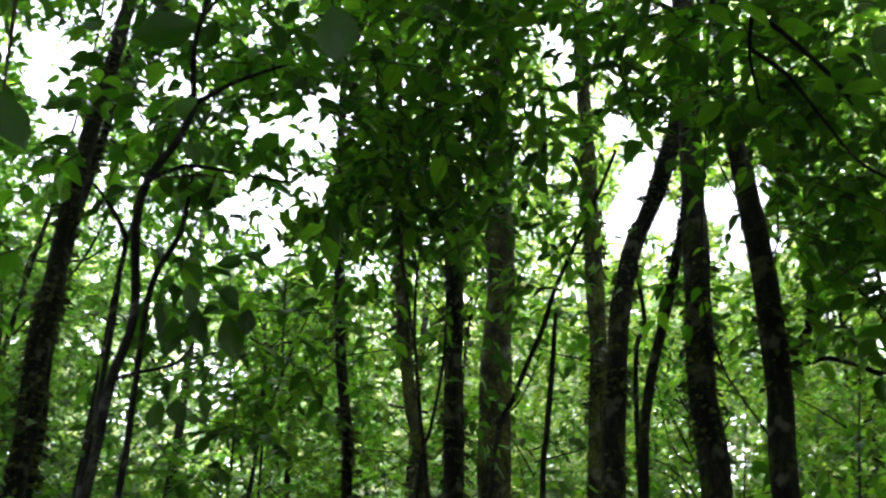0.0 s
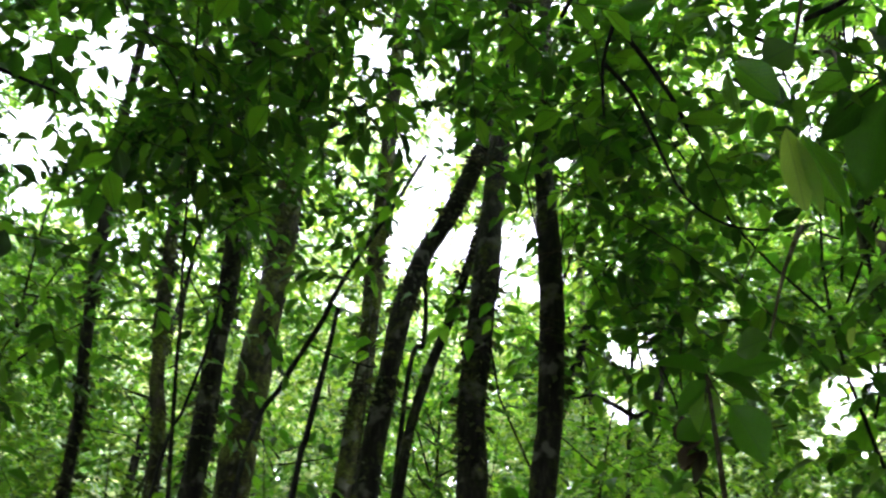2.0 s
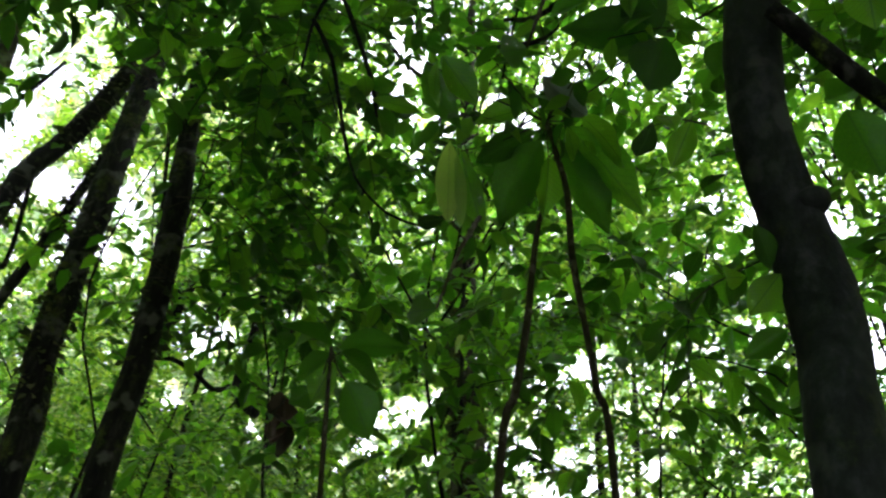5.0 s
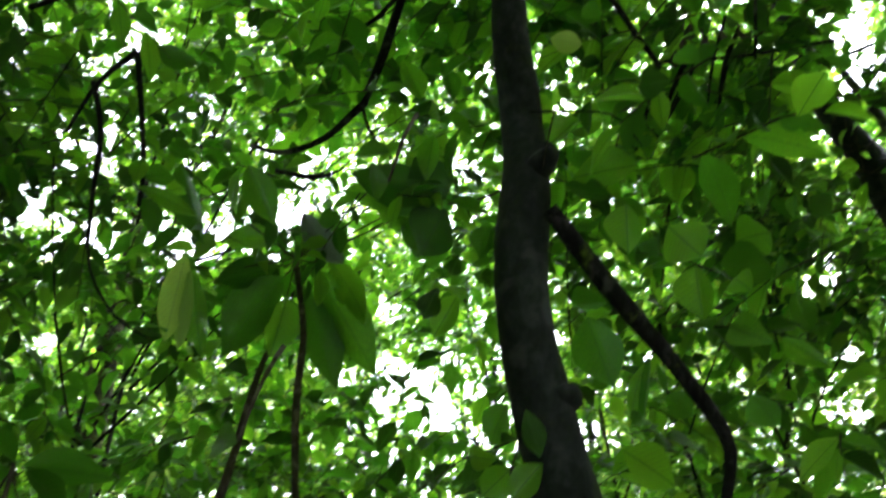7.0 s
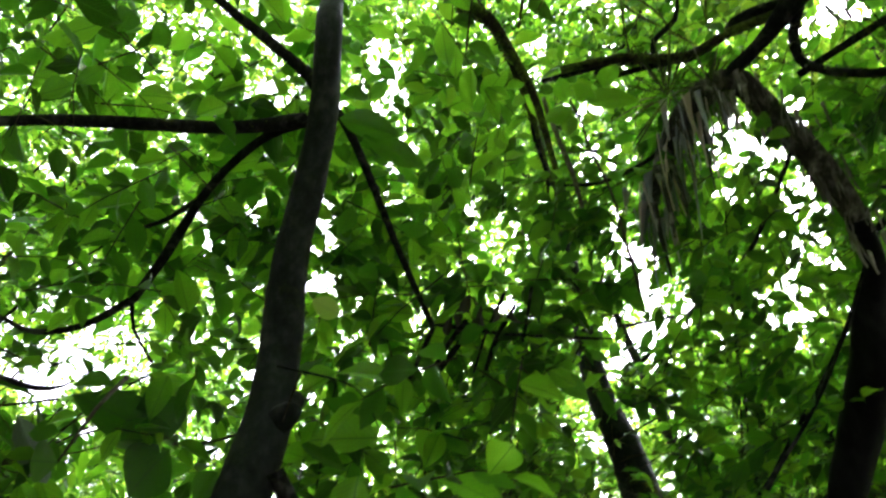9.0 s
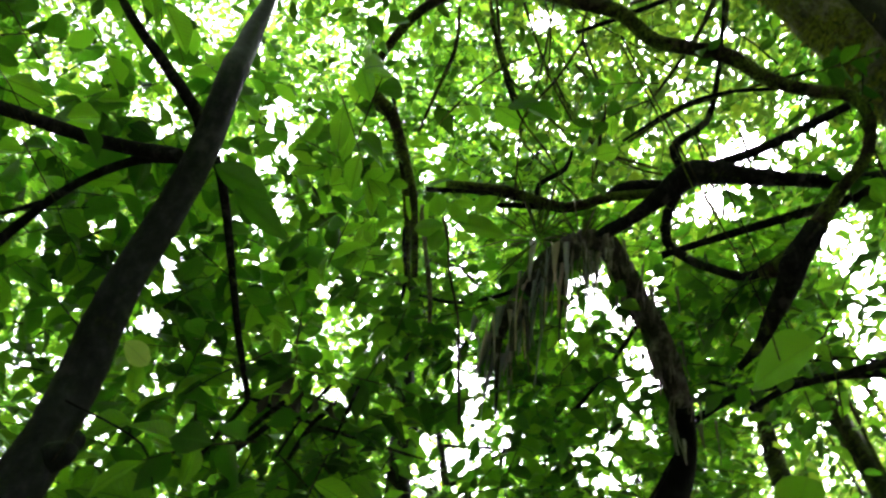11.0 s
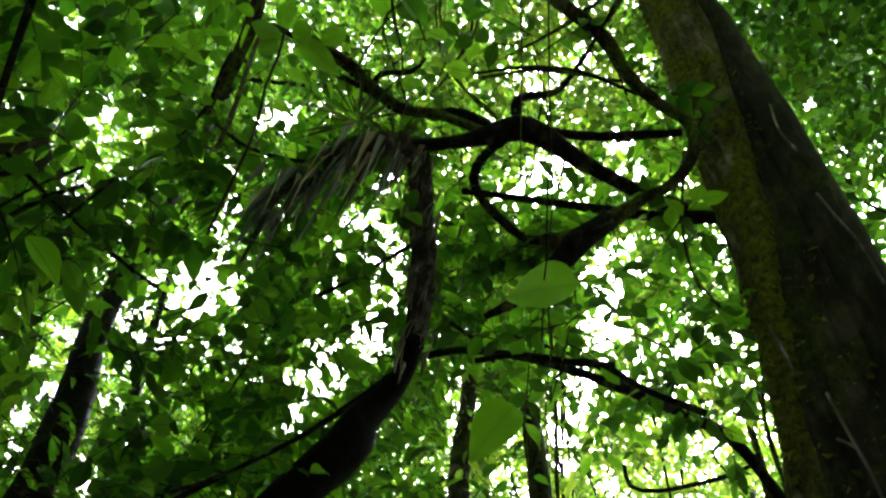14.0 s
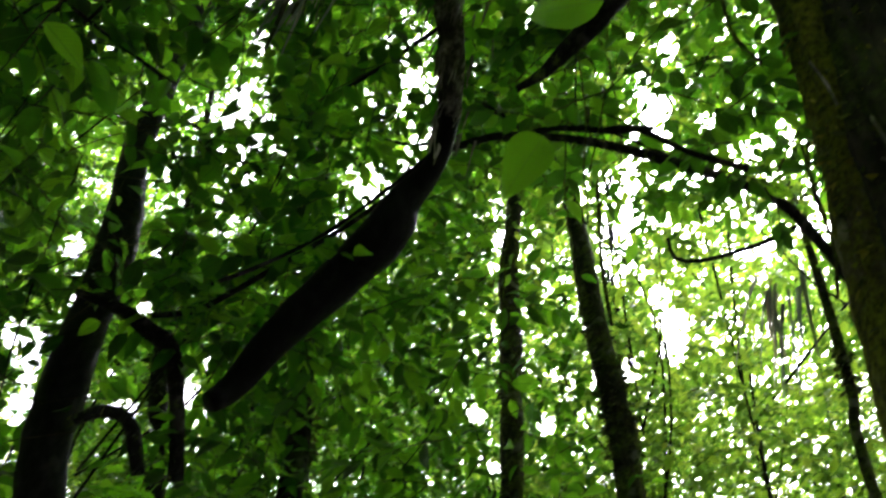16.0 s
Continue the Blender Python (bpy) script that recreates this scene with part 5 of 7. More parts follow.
liana([(2.69, -0.26, 4.03, 0.012), (2.63, -0.35, 4.05, 0.012), (2.56, -0.42, 4.08, 0.012), (2.37, -0.56, 4.21, 0.012), (2.13, -0.71, 4.34, 0.011), (1.96, -0.79, 4.42, 0.011), (1.77, -0.87, 4.49, 0.009)], "thin straight liana passing behind a swollen one", VINE, 6, 0.1, 76)
liana(MID_VINE, "mossy hanging liana with a bent top", VINE_MOSS, 8, 0.12, 77)
liana([(1.20, 0.20, 5.26, 0.016), (1.15, -0.02, 5.22, 0.019), (1.13, -0.27, 5.14, 0.020), (1.03, -0.43, 5.11, 0.020), (0.94, -0.61, 5.06, 0.019)], "mossy liana joining a tangle of stems", VINE_MOSS, 8, 0.12, 78)
liana([(2.24, -0.31, 3.87, 0.008), (2.14, -0.46, 4.00, 0.008), (2.01, -0.60, 4.14, 0.0075), (1.84, -0.72, 4.30, 0.0075), (1.69, -0.81, 4.44, 0.007), (1.59, -0.87, 4.55, 0.006)], "slanting thin liana in dense leaves", VINE, 6, 0.1, 79)
for k, pts in enumerate(([(0.79, -0.18, 5.65, 0.006), (0.87, -0.26, 5.52, 0.006), (0.94, -0.39, 5.37, 0.006), (0.94, -0.52, 5.24, 0.005), (0.90, -0.61, 5.14, 0.005)], [(0.74, -0.27, 5.75, 0.008), (0.82, -0.39, 5.62, 0.007), (0.95, -0.42, 5.49, 0.006), (1.07, -0.41, 5.36, 0.005)], [(0.65, 0.27, 5.88, 0.009), (0.82, 0.25, 5.82, 0.009), (1.01, 0.29, 5.75, 0.008), (1.19, 0.33, 5.69, 0.006)], [(0.59, 0.15, 5.88, 0.009), (0.80, 0.05, 5.74, 0.009), (0.97, -0.07, 5.60, 0.007), (1.06, -0.21, 5.48, 0.006), (1.10, -0.26, 5.39, 0.005)])):
    liana(pts, "thin mossy wiry vine in the canopy", VINE_MOSS, 5, 0.15, 81 + k, "vine")
for k, pts in enumerate(([(0.60, -0.51, 5.07, 0.003), (0.65, -0.61, 4.96, 0.003), (0.75, -0.72, 4.83, 0.003), (0.89, -0.84, 4.65, 0.003), (1.00, -0.93, 4.49, 0.003), (1.12, -1.02, 4.30, 0.003)], [(0.91, -0.49, 5.41, 0.006), (0.73, -0.63, 5.39, 0.007), (0.59, -0.78, 5.34, 0.007), (0.48, -0.98, 5.24, 0.007)], [(1.48, -0.23, 5.09, 0.011), (1.58, -0.12, 5.09, 0.011), (1.67, 0.05, 5.11, 0.010), (1.70, 0.20, 5.16, 0.007)], [(1.77, -0.46, 4.66, 0.008), (1.67, -0.53, 4.74, 0.009), (1.55, -0.60, 4.82, 0.009), (1.43, -0.67, 4.91, 0.008)], [(1.49, -0.91, 4.65, 0.010), (1.46, -1.03, 4.60, 0.010), (1.46, -1.12, 4.55, 0.009)])):
    liana(pts, "thin dark wiry vine in the canopy", VINE, 5, 0.15, 85 + k, "vine")
liana([(1.06, -1.34, 4.38, 0.012), (1.18, -1.25, 4.42, 0.014), (1.32, -1.11, 4.47, 0.013), (1.46, -1.02, 4.48, 0.013)], "horizontal thin liana below leaf clusters", VINE, 6, 0.1, 91)
liana([(0.91, -1.62, 4.22, 0.014), (1.02, -1.46, 4.30, 0.013), (1.10, -1.30, 4.39, 0.012), (1.18, -1.22, 4.40, 0.010)], "thin liana slanting to a mossy trunk", VINE, 6, 0.1, 92)
for k, pts in enumerate(([(-0.54, 4.42, 2.75, 0.009), (-0.49, 4.40, 3.09, 0.010), (-0.44, 4.35, 3.40, 0.009), (-0.43, 4.31, 3.67, 0.007)], [(-0.19, 4.61, 2.91, 0.014), (-0.07, 4.59, 3.36, 0.015), (0.07, 4.57, 3.72, 0.015), (0.15, 4.57, 3.99, 0.014), (0.36, 4.44, 4.44, 0.013), (0.49, 4.36, 4.75, 0.011)], [(0.07, 4.64, 2.84, 0.016), (0.09, 4.62, 3.13, 0.016), (0.12, 4.56, 3.48, 0.015), (0.14, 4.50, 3.78, 0.012)], [(0.58, 4.81, 3.48, 0.014), (0.64, 4.75, 3.79, 0.014), (0.61, 4.67, 4.10, 0.013), (0.59, 4.65, 4.28, 0.011)])):
    run = rooted(pts, 0, 1.1)
    liana(run, "thin climbing stem among tree trunks", VINE, 6, 0.1, 95 + k, "climbing_stem")
liana([(1.48, 4.88, 3.76, 0.026), (1.56, 4.84, 3.87, 0.026), (1.58, 4.77, 4.06, 0.023), (1.65, 4.76, 4.12, 0.016)], "curved dark branch stub beside a black trunk", VINE, 8, 0.1, 101)
liana([(2.24, 4.95, 3.60, 0.030), (2.18, 5.06, 3.70, 0.030), (2.17, 5.11, 3.86, 0.029), (2.19, 5.07, 4.16, 0.027), (2.18, 5.02, 4.49, 0.023)], "hooked hanging branch in bright understorey", VINE, 8, 0.12, 102)
liana([(1.50, 4.92, 3.67, 0.013), (1.64, 4.88, 3.70, 0.014), (1.79, 4.87, 3.66, 0.014), (1.91, 4.87, 3.61, 0.016), (1.99, 4.85, 3.66, 0.013)], "arched thin branch with yellowish leaves", VINE, 6, 0.12, 103)
for k, pts in enumerate(([(0.72, 2.20, 3.75, 0.008), (0.72, 2.30, 3.66, 0.006), (0.76, 2.40, 3.54, 0.004)], [(1.39, 1.68, 4.01, 0.002), (1.40, 1.82, 3.93, 0.002), (1.42, 1.92, 3.87, 0.004), (1.39, 2.00, 3.84, 0.010), (1.32, 2.10, 3.84, 0.009)])):
    liana(pts, "thin drooping bare twig overhead", VINE, 6, 0.12, 105 + k, "hanging_twig")


for k, pts in enumerate(([(1.01, -0.94, 4.53, 0.003), (1.16, -1.11, 4.37, 0.003), (1.28, -1.20, 4.26, 0.003), (1.38, -1.30, 4.13, 0.003)], [(1.10, -1.16, 4.49, 0.003), (1.21, -1.22, 4.41, 0.003), (1.32, -1.27, 4.33, 0.003)], [(1.62, -1.16, 4.34, 0.004), (1.73, -1.22, 4.23, 0.004), (1.86, -1.30, 4.08, 0.003), (1.97, -1.37, 3.92, 0.003)], [(0.58, -1.25, 4.85, 0.003), (0.66, -1.36, 4.78, 0.003), (0.73, -1.48, 4.69, 0.003), (0.73, -1.60, 4.61, 0.003)], [(0.40, -0.24, 5.05, 0.003), (0.59, -0.43, 4.95, 0.003), (0.75, -0.58, 4.85, 0.003), (0.88, -0.70, 4.75, 0.003)])):
    liana(pts, "thin hanging wiry aerial root", VINE_MOSS, 5, 0.15, 130 + k, "aerial_root")
liana([(2.75, 0.02, 4.03, 0.014), (2.75, -0.16, 4.04, 0.029), (2.78, -0.28, 4.03, 0.036), (2.81, -0.39, 4.02, 0.041), (2.90, -0.49, 3.92, 0.035), (3.00, -0.57, 3.81, 0.032), (3.10, -0.65, 3.67, 0.032)], "arched dark woody stem beside a leaning trunk", VINE, 10, 0.12, 140)
liana([(2.97, -0.19, 3.67, 0.020), (2.96, -0.25, 3.73, 0.024), (2.95, -0.32, 3.75, 0.027), (2.98, -0.39, 3.74, 0.029), (3.06, -0.49, 3.61, 0.029)], "curled dark woody stem near a leaning trunk", VINE, 10, 0.12, 141)
for k, pts in enumerate(([(2.00, 0.50, 4.83, 0.0077), (2.12, 0.59, 4.73, 0.0066), (2.24, 0.66, 4.61, 0.0050)], [(1.92, 0.39, 4.76, 0.0083), (2.04, 0.43, 4.65, 0.0072), (2.09, 0.45, 4.61, 0.0050)], [(2.08, 0.67, 4.77, 0.0088), (2.14, 0.75, 4.70, 0.0099), (2.22, 0.83, 4.63, 0.0099), (2.27, 0.90, 4.58, 0.0060)], [(2.08, 0.71, 4.77, 0.0050), (2.13, 0.54, 4.72, 0.0055), (2.14, 0.39, 4.70, 0.0050), (2.14, 0.07, 4.64, 0.0039)], [(1.47, 0.32, 5.31, 0.0066), (1.53, 0.31, 5.28, 0.0077), (1.66, 0.27, 5.19, 0.0072), (1.80, 0.28, 5.10, 0.0044)])):
    liana(pts, "dark bare branch inside a dense leaf mass", VINE, 6, 0.15, 160 + k, "bare_branch")
liana([(1.23, 0.29, 5.10, 0.008), (1.28, 0.28, 5.07, 0.009), (1.49, 0.20, 4.93, 0.010), (1.61, 0.17, 4.85, 0.008)], "pale dry stem hanging beside withered fronds", DEAD, 6, 0.1, 166, "vine")
for k, pts in enumerate(([(0.22, -0.73, 5.75, 0.009), (0.29, -0.78, 5.72, 0.010), (0.38, -0.81, 5.69, 0.010), (0.54, -0.81, 5.65, 0.009)], [(0.28, -0.75, 5.74, 0.009), (0.47, -0.73, 5.70, 0.009), (0.66, -0.67, 5.67, 0.008), (0.83, -0.60, 5.63, 0.006)], [(0.62, -0.26, 5.69, 0.006), (0.80, -0.19, 5.65, 0.006), (0.96, -0.10, 5.61, 0.006), (1.06, -0.10, 5.57, 0.006), (1.13, -0.21, 5.51, 0.006), (1.22, -0.40, 5.42, 0.005)], [(0.64, 0.14, 5.76, 0.010), (0.71, 0.09, 5.73, 0.010), (0.90, -0.03, 5.64, 0.010), (0.94, -0.11, 5.61, 0.007)])):
    liana(pts, "thin crooked mossy vine under the high canopy", VINE_MOSS, 5, 0.18, 170 + k, "vine")
for k, pts in enumerate([[(0.59, -0.01, 5.96, 0.006), (0.84, -0.19, 5.76, 0.006), (0.98, -0.35, 5.59, 0.006), (1.0, -0.47, 5.46, 0.006), (0.96, -0.65, 5.33, 0.006)], [(0.42, -0.27, 5.84, 0.006), (0.61, -0.26, 5.72, 0.006), (0.81, -0.4, 5.55, 0.006), (0.97, -0.4, 5.41, 0.006)], [(0.63, 0.1, 6.07, 0.006), (0.87, 0.01, 5.88, 0.006), (0.92, -0.09, 5.73, 0.006), (0.99, -0.28, 5.55, 0.006)], [(1.14, 0.25, 5.7, 0.005), (0.99, 0.13, 5.81, 0.005), (0.87, -0.01, 5.91, 0.005), (0.8, -0.15, 5.97, 0.005)], [(0.58, -0.17, 6.14, 0.005), (0.82, -0.16, 5.89, 0.005), (1.06, -0.11, 5.63, 0.005), (1.24, -0.11, 5.37, 0.005)], [(0.94, -0.54, 5.49, 0.007), (0.74, -0.67, 5.44, 0.007), (0.61, -0.79, 5.36, 0.007), (0.38, -1.05, 5.23, 0.007)], [(0.4, -0.38, 5.61, 0.008), (0.23, -0.56, 5.44, 0.008), (0.05, -0.69, 5.28, 0.008), (-0.03, -0.72, 5.13, 0.008)], [(0.2, -0.64, 5.45, 0.006), (0.34, -0.68, 5.52, 0.006), (0.55, -0.66, 5.58, 0.006)], [(1.09, -0.2, 5.75, 0.005), (0.91, -0.21, 5.93, 0.005), (0.73, -0.19, 6.1, 0.005), (0.64, -0.15, 6.24, 0.005)]]):
    liana(pts, "wiry mossy vine strung under the high canopy", VINE_MOSS, 5, 0.18, 180 + k, "vine")
for k, pts in enumerate([[(0.47, -1.19, 5.02, 0.006), (0.64, -1.34, 4.86, 0.006), (0.72, -1.46, 4.72, 0.006), (0.71, -1.58, 4.59, 0.006)], [(0.7, -1.75, 4.46, 0.007), (0.84, -1.89, 4.28, 0.007), (0.91, -2.03, 4.11, 0.007), (1.0, -2.11, 3.97, 0.007)], [(1.0, -1.17, 5.23, 0.004), (1.21, -1.36, 5.09, 0.004), (1.38, -1.57, 4.92, 0.004), (1.54, -1.7, 4.79, 0.004)], [(1.49, -1.5, 5.21, 0.01), (1.69, -1.73, 5.0, 0.01), (1.89, -1.92, 4.77, 0.01), (2.03, -2.09, 4.56, 0.01)], [(1.72, -1.54, 5.19, 0.006), (1.93, -1.77, 4.98, 0.006), (2.16, -2.03, 4.67, 0.006)], [(0.61, -1.6, 4.74, 0.005), (0.73, -1.74, 4.55, 0.005), (0.81, -1.85, 4.38, 0.005), (0.88, -1.98, 4.17, 0.005)], [(0.71, -0.68, 5.17, 0.004), (0.81, -0.74, 5.12, 0.004), (0.89, -0.8, 5.07, 0.004)]]):
    liana(pts, "thin aerial root hanging beside a mossy trunk", VINE_MOSS, 5, 0.15, 195 + k, "aerial_root")
for k, pts in enumerate([[(0.132, -1.282, 5.038, 0.005), (0.154, -1.305, 4.888, 0.005), (0.137, -1.313, 4.717, 0.005)], [(0.159, -1.341, 4.484, 0.005), (0.144, -1.359, 4.325, 0.005), (0.135, -1.402, 4.212, 0.005), (0.14, -1.424, 4.042, 0.005)], [(0.415, -1.396, 3.768, 0.005), (0.41, -1.412, 3.619, 0.005), (0.405, -1.425, 3.522, 0.005), (0.406, -1.438, 3.379, 0.005)], [(0.442, -1.407, 3.619, 0.005), (0.407, -1.419, 3.57, 0.005)], [(0.491, -1.375, 4.119, 0.005), (0.475, -1.378, 3.982, 0.005), (0.477, -1.386, 3.887, 0.005)]]):
    liana(pts, "thin pale vine clinging to a plank buttress", DEAD, 5, 0.2, 210 + k, "vine")
rng = np.random.default_rng(150)
for pts, n, label in (([(0.95, -1.05, 4.65, 0.001), (1.03, -0.99, 4.65, 0.001), (1.12, -0.98, 4.61, 0.001), (1.20, -0.95, 4.57, 0.001), (1.23, -1.02, 4.51, 0.001), (1.14, -0.87, 4.66, 0.001)], 4, "dark leafy climber hanging from a gnarled liana"), ([(0.75, -1.20, 4.78, 0.001), (0.61, -1.34, 4.75, 0.001), (0.52, -1.44, 4.72, 0.001), (0.39, -0.93, 5.07, 0.001), (0.56, -0.46, 5.21, 0.001)], 3, "small leafy climber growing along a liana"), ([(0.79, -1.45, 4.31, 0.001), (0.74, -1.52, 4.28, 0.001), (0.74, -1.57, 4.23, 0.001), (0.83, -1.51, 4.24, 0.001)], 4, "leafy climber beside a mossy trunk")):
    root = thing("climber", pts[0][:3], label, "climber", "climbers")
    c = np.repeat(np.array([q[:3] for q in pts]), n, axis=0) + rng.normal(0, 0.08, (len(pts) * n, 3))
    c += 0.14 * unit(c - np.array(WALKED))
    crown("leaves", root, c, rng, 0.095, 7, 0.24, 1, LEAF_DARK, "fine", 0.06, gaps=False, singles=90)


# ---- saplings with large leaves ----
BIG_LEAF = [blade_mesh("large_leaf", LEAF_BIG, c, f, b, t) for c, f, b, t in ((0.15, 0.25, 0.45, 1.0), (0.28, 0.15, 0.5, 0.95), (0.08, 0.4, 0.4, 1.05))]
PALE_LEAF = [blade_mesh("pale_leaf", LEAF_PALE, 0.1, 0.12, 0.5, 0.7)]
HEART_LEAF = [blade_mesh("soft_leaf", LEAF_SOFT, 0.25, 0.3, 0.36, 0.8), blade_mesh("soft_leaf", LEAF_SOFT, 0.18, 0.4, 0.4, 0.85)]


def set_leaves(parent, rows, mesh, seed, name="leaf"):
    """Single leaves from base to tip, each with its own width and a slight tilt."""
    rng = np.random.default_rng(seed)
    for row in rows:
        base, tip, wide = Vector(row[:3]), Vector(row[3:6]), row[6]
        way = (tip - base).normalized()
        face = (Vector(CLEARING) - base).normalized() * -0.8 + Vector((0, 0, 0.5)) + Vector(rng.normal(0, 0.25, 3))
        side = face.cross(way).normalized()
        nor = way.cross(side)
        m = Matrix((way, side, nor)).transposed().to_4x4() @ Matrix.Diagonal(((tip - base).length, wide, (tip - base).length, 1))
        m.translation = base - parent.location
        ob = new(name, mesh[int(rng.integers(len(mesh)))])
        ob.parent = parent
        ob.matrix_basis = m


def petioles(parent, rows, hub, r=0.003):
    """Thin stalks from the leaf bases to where they spring from."""
    for row in rows:
        a, b = np.array(row[:3]), np.asarray(hub, float)
        if np.linalg.norm(a - b) > 0.03:
            v, f = tube([(*b, r), *[(*((a + b) / 2 - np.array([0, 0, 0.02])), r)], (*a, r * 0.8)], 5, 0.08, 0.05)
            part("leaf_stalk", v, f, [TWIG], parent)


def sapling(points, label, seed, rows=(), mesh=BIG_LEAF):
    run = rooted(points, 0, 1.15)
    root = thing("sapling", run[0][:3], label, "sapling", "understorey saplings")
    v, f = tube(run, 8, 0.05, 0.06, seed=seed)
    part("stem", v, f, [TWIG], root)
    set_leaves(root, rows, mesh, seed)
    petioles(root, rows, run[-1][:3])
    return root


WHORL = [(1.65, 2.27, 3.88, 1.52, 2.43, 3.83, 0.102), (1.71, 2.28, 3.82, 1.59, 2.49, 3.72, 0.111), (1.74, 2.28, 3.79, 1.75, 2.53, 3.53, 0.201), (1.79, 2.29, 3.74, 1.86, 2.37, 3.53, 0.135), (1.80, 2.23, 3.77, 2.03, 2.18, 3.46, 0.160), (1.77, 2.18, 3.82, 2.06, 2.04, 3.50, 0.176), (1.77, 2.13, 3.85, 1.94, 2.00, 3.66, 0.119), (1.63, 2.02, 4.02, 1.73, 1.76, 3.97, 0.111), (1.71, 1.92, 4.00, 1.81, 1.76, 3.89, 0.135), (1.78, 1.76, 3.99, 1.87, 1.83, 3.82, 0.131), (1.63, 1.77, 4.12, 1.78, 1.64, 3.96, 0.143), (1.49, 2.28, 4.01, 1.55, 2.08, 3.99, 0.041), (1.31, 2.48, 4.03, 1.51, 2.48, 3.80, 0.111), (1.57, 2.54, 3.78, 1.74, 2.59, 3.50, 0.115)]
plant = sapling([(2.12, 2.31, 2.63, 0.014), (2.05, 2.31, 2.88, 0.013), (2.01, 2.31, 3.06, 0.013), (1.89, 2.27, 3.33, 0.013), (1.81, 2.22, 3.55, 0.012), (1.74, 2.21, 3.69, 0.011), (1.69, 2.21, 3.81, 0.010)], "slender sapling with a whorl of drooping large leaves", 121, WHORL)
PALE = [(1.50, 2.53, 3.78, 1.61, 2.64, 3.51, 0.101), (1.54, 2.53, 3.74, 1.65, 2.61, 3.49, 0.065), (1.28, 1.14, 4.01, 1.30, 1.05, 3.95, 0.071), (1.74, 2.66, 3.09, 1.70, 2.67, 3.01, 0.054), (1.75, 2.64, 3.10, 1.75, 2.60, 3.05, 0.046), (0.74, 3.57, 4.00, 0.75, 3.58, 3.86, 0.070), (0.78, 3.58, 3.97, 0.83, 3.54, 3.90, 0.054)]
set_leaves(plant, PALE[:2], PALE_LEAF, 7, "young_leaf")
set_leaves(plant, [(1.59, 2.14, 3.92, 1.74, 2.05, 3.75, 0.105)], [blade_mesh("folded_leaf", LEAF_GREY, 0.2, 0.5, 0.45, 0.7)], 9, "folded_leaf")
plant = sapling([(1.96, 2.68, 2.65, 0.017), (1.95, 2.60, 2.92, 0.017), (1.92, 2.52, 3.15, 0.015), (1.87, 2.44, 3.38, 0.013), (1.85, 2.39, 3.53, 0.010), (1.85, 2.33, 3.66, 0.007), (1.83, 2.29, 3.79, 0.004)], "thin pale sapling stem with sparse leaves", 122)
set_leaves(plant, PALE[3:5], PALE_LEAF, 8, "young_leaf")
BUNCH = [(1.19, 2.67, 2.83, 1.01, 2.70, 2.86, 0.099), (1.21, 2.66, 2.83, 1.36, 2.49, 2.85, 0.106), (1.21, 2.67, 2.81, 1.10, 2.74, 2.71, 0.084), (1.22, 2.66, 2.82, 1.34, 2.55, 2.75, 0.110), (1.22, 2.68, 2.79, 1.17, 2.72, 2.64, 0.102), (1.26, 2.67, 2.74, 1.36, 2.63, 2.56, 0.139), (1.20, 2.73, 2.71, 1.12, 2.76, 2.63, 0.084)]
hub = np.array(BUNCH[0][:3])
plant = sapling([(hub[0] + 0.1, hub[1] + 0.05, hub[2] - 0.9, 0.010), (hub[0] + 0.04, hub[1] + 0.02, hub[2] - 0.4, 0.009), (*hub, 0.006)], "thin shoot with a bunch of broad dark leaves", 125, BUNCH)
BESIDE = [(2.14, 1.61, 3.32, 2.15, 1.70, 3.18, 0.119), (2.24, 1.64, 3.14, 2.22, 1.75, 3.04, 0.119), (1.77, 1.51, 3.78, 1.80, 1.58, 3.67, 0.096), (2.10, 0.64, 3.45, 2.14, 0.61, 3.31, 0.096), (2.27, 0.84, 3.23, 2.29, 0.79, 3.10, 0.115), (2.24, 1.10, 3.28, 2.25, 1.03, 3.18, 0.096), (2.30, 1.28, 3.15, 2.34, 1.13, 3.01, 0.154), (1.91, 0.51, 3.66, 1.92, 0.46, 3.57, 0.088), (1.70, 1.42, 2.81, 1.68, 1.52, 2.71, 0.085), (1.77, 1.46, 2.69, 1.72, 1.57, 2.62, 0.076), (1.62, 1.43, 2.93, 1.67, 1.41, 2.80, 0.064), (1.16, 1.09, 4.94, 1.22, 0.85, 4.87, 0.114), (1.23, 1.01, 4.92, 1.34, 0.76, 4.81, 0.101)]
plant = sapling([(2.34, 1.72, 2.58, 0.009), (2.29, 1.67, 2.81, 0.009), (2.24, 1.65, 2.98, 0.008), (2.20, 1.63, 3.12, 0.007)], "thin dark sapling with rounded leaves", 124, BESIDE[8:11])

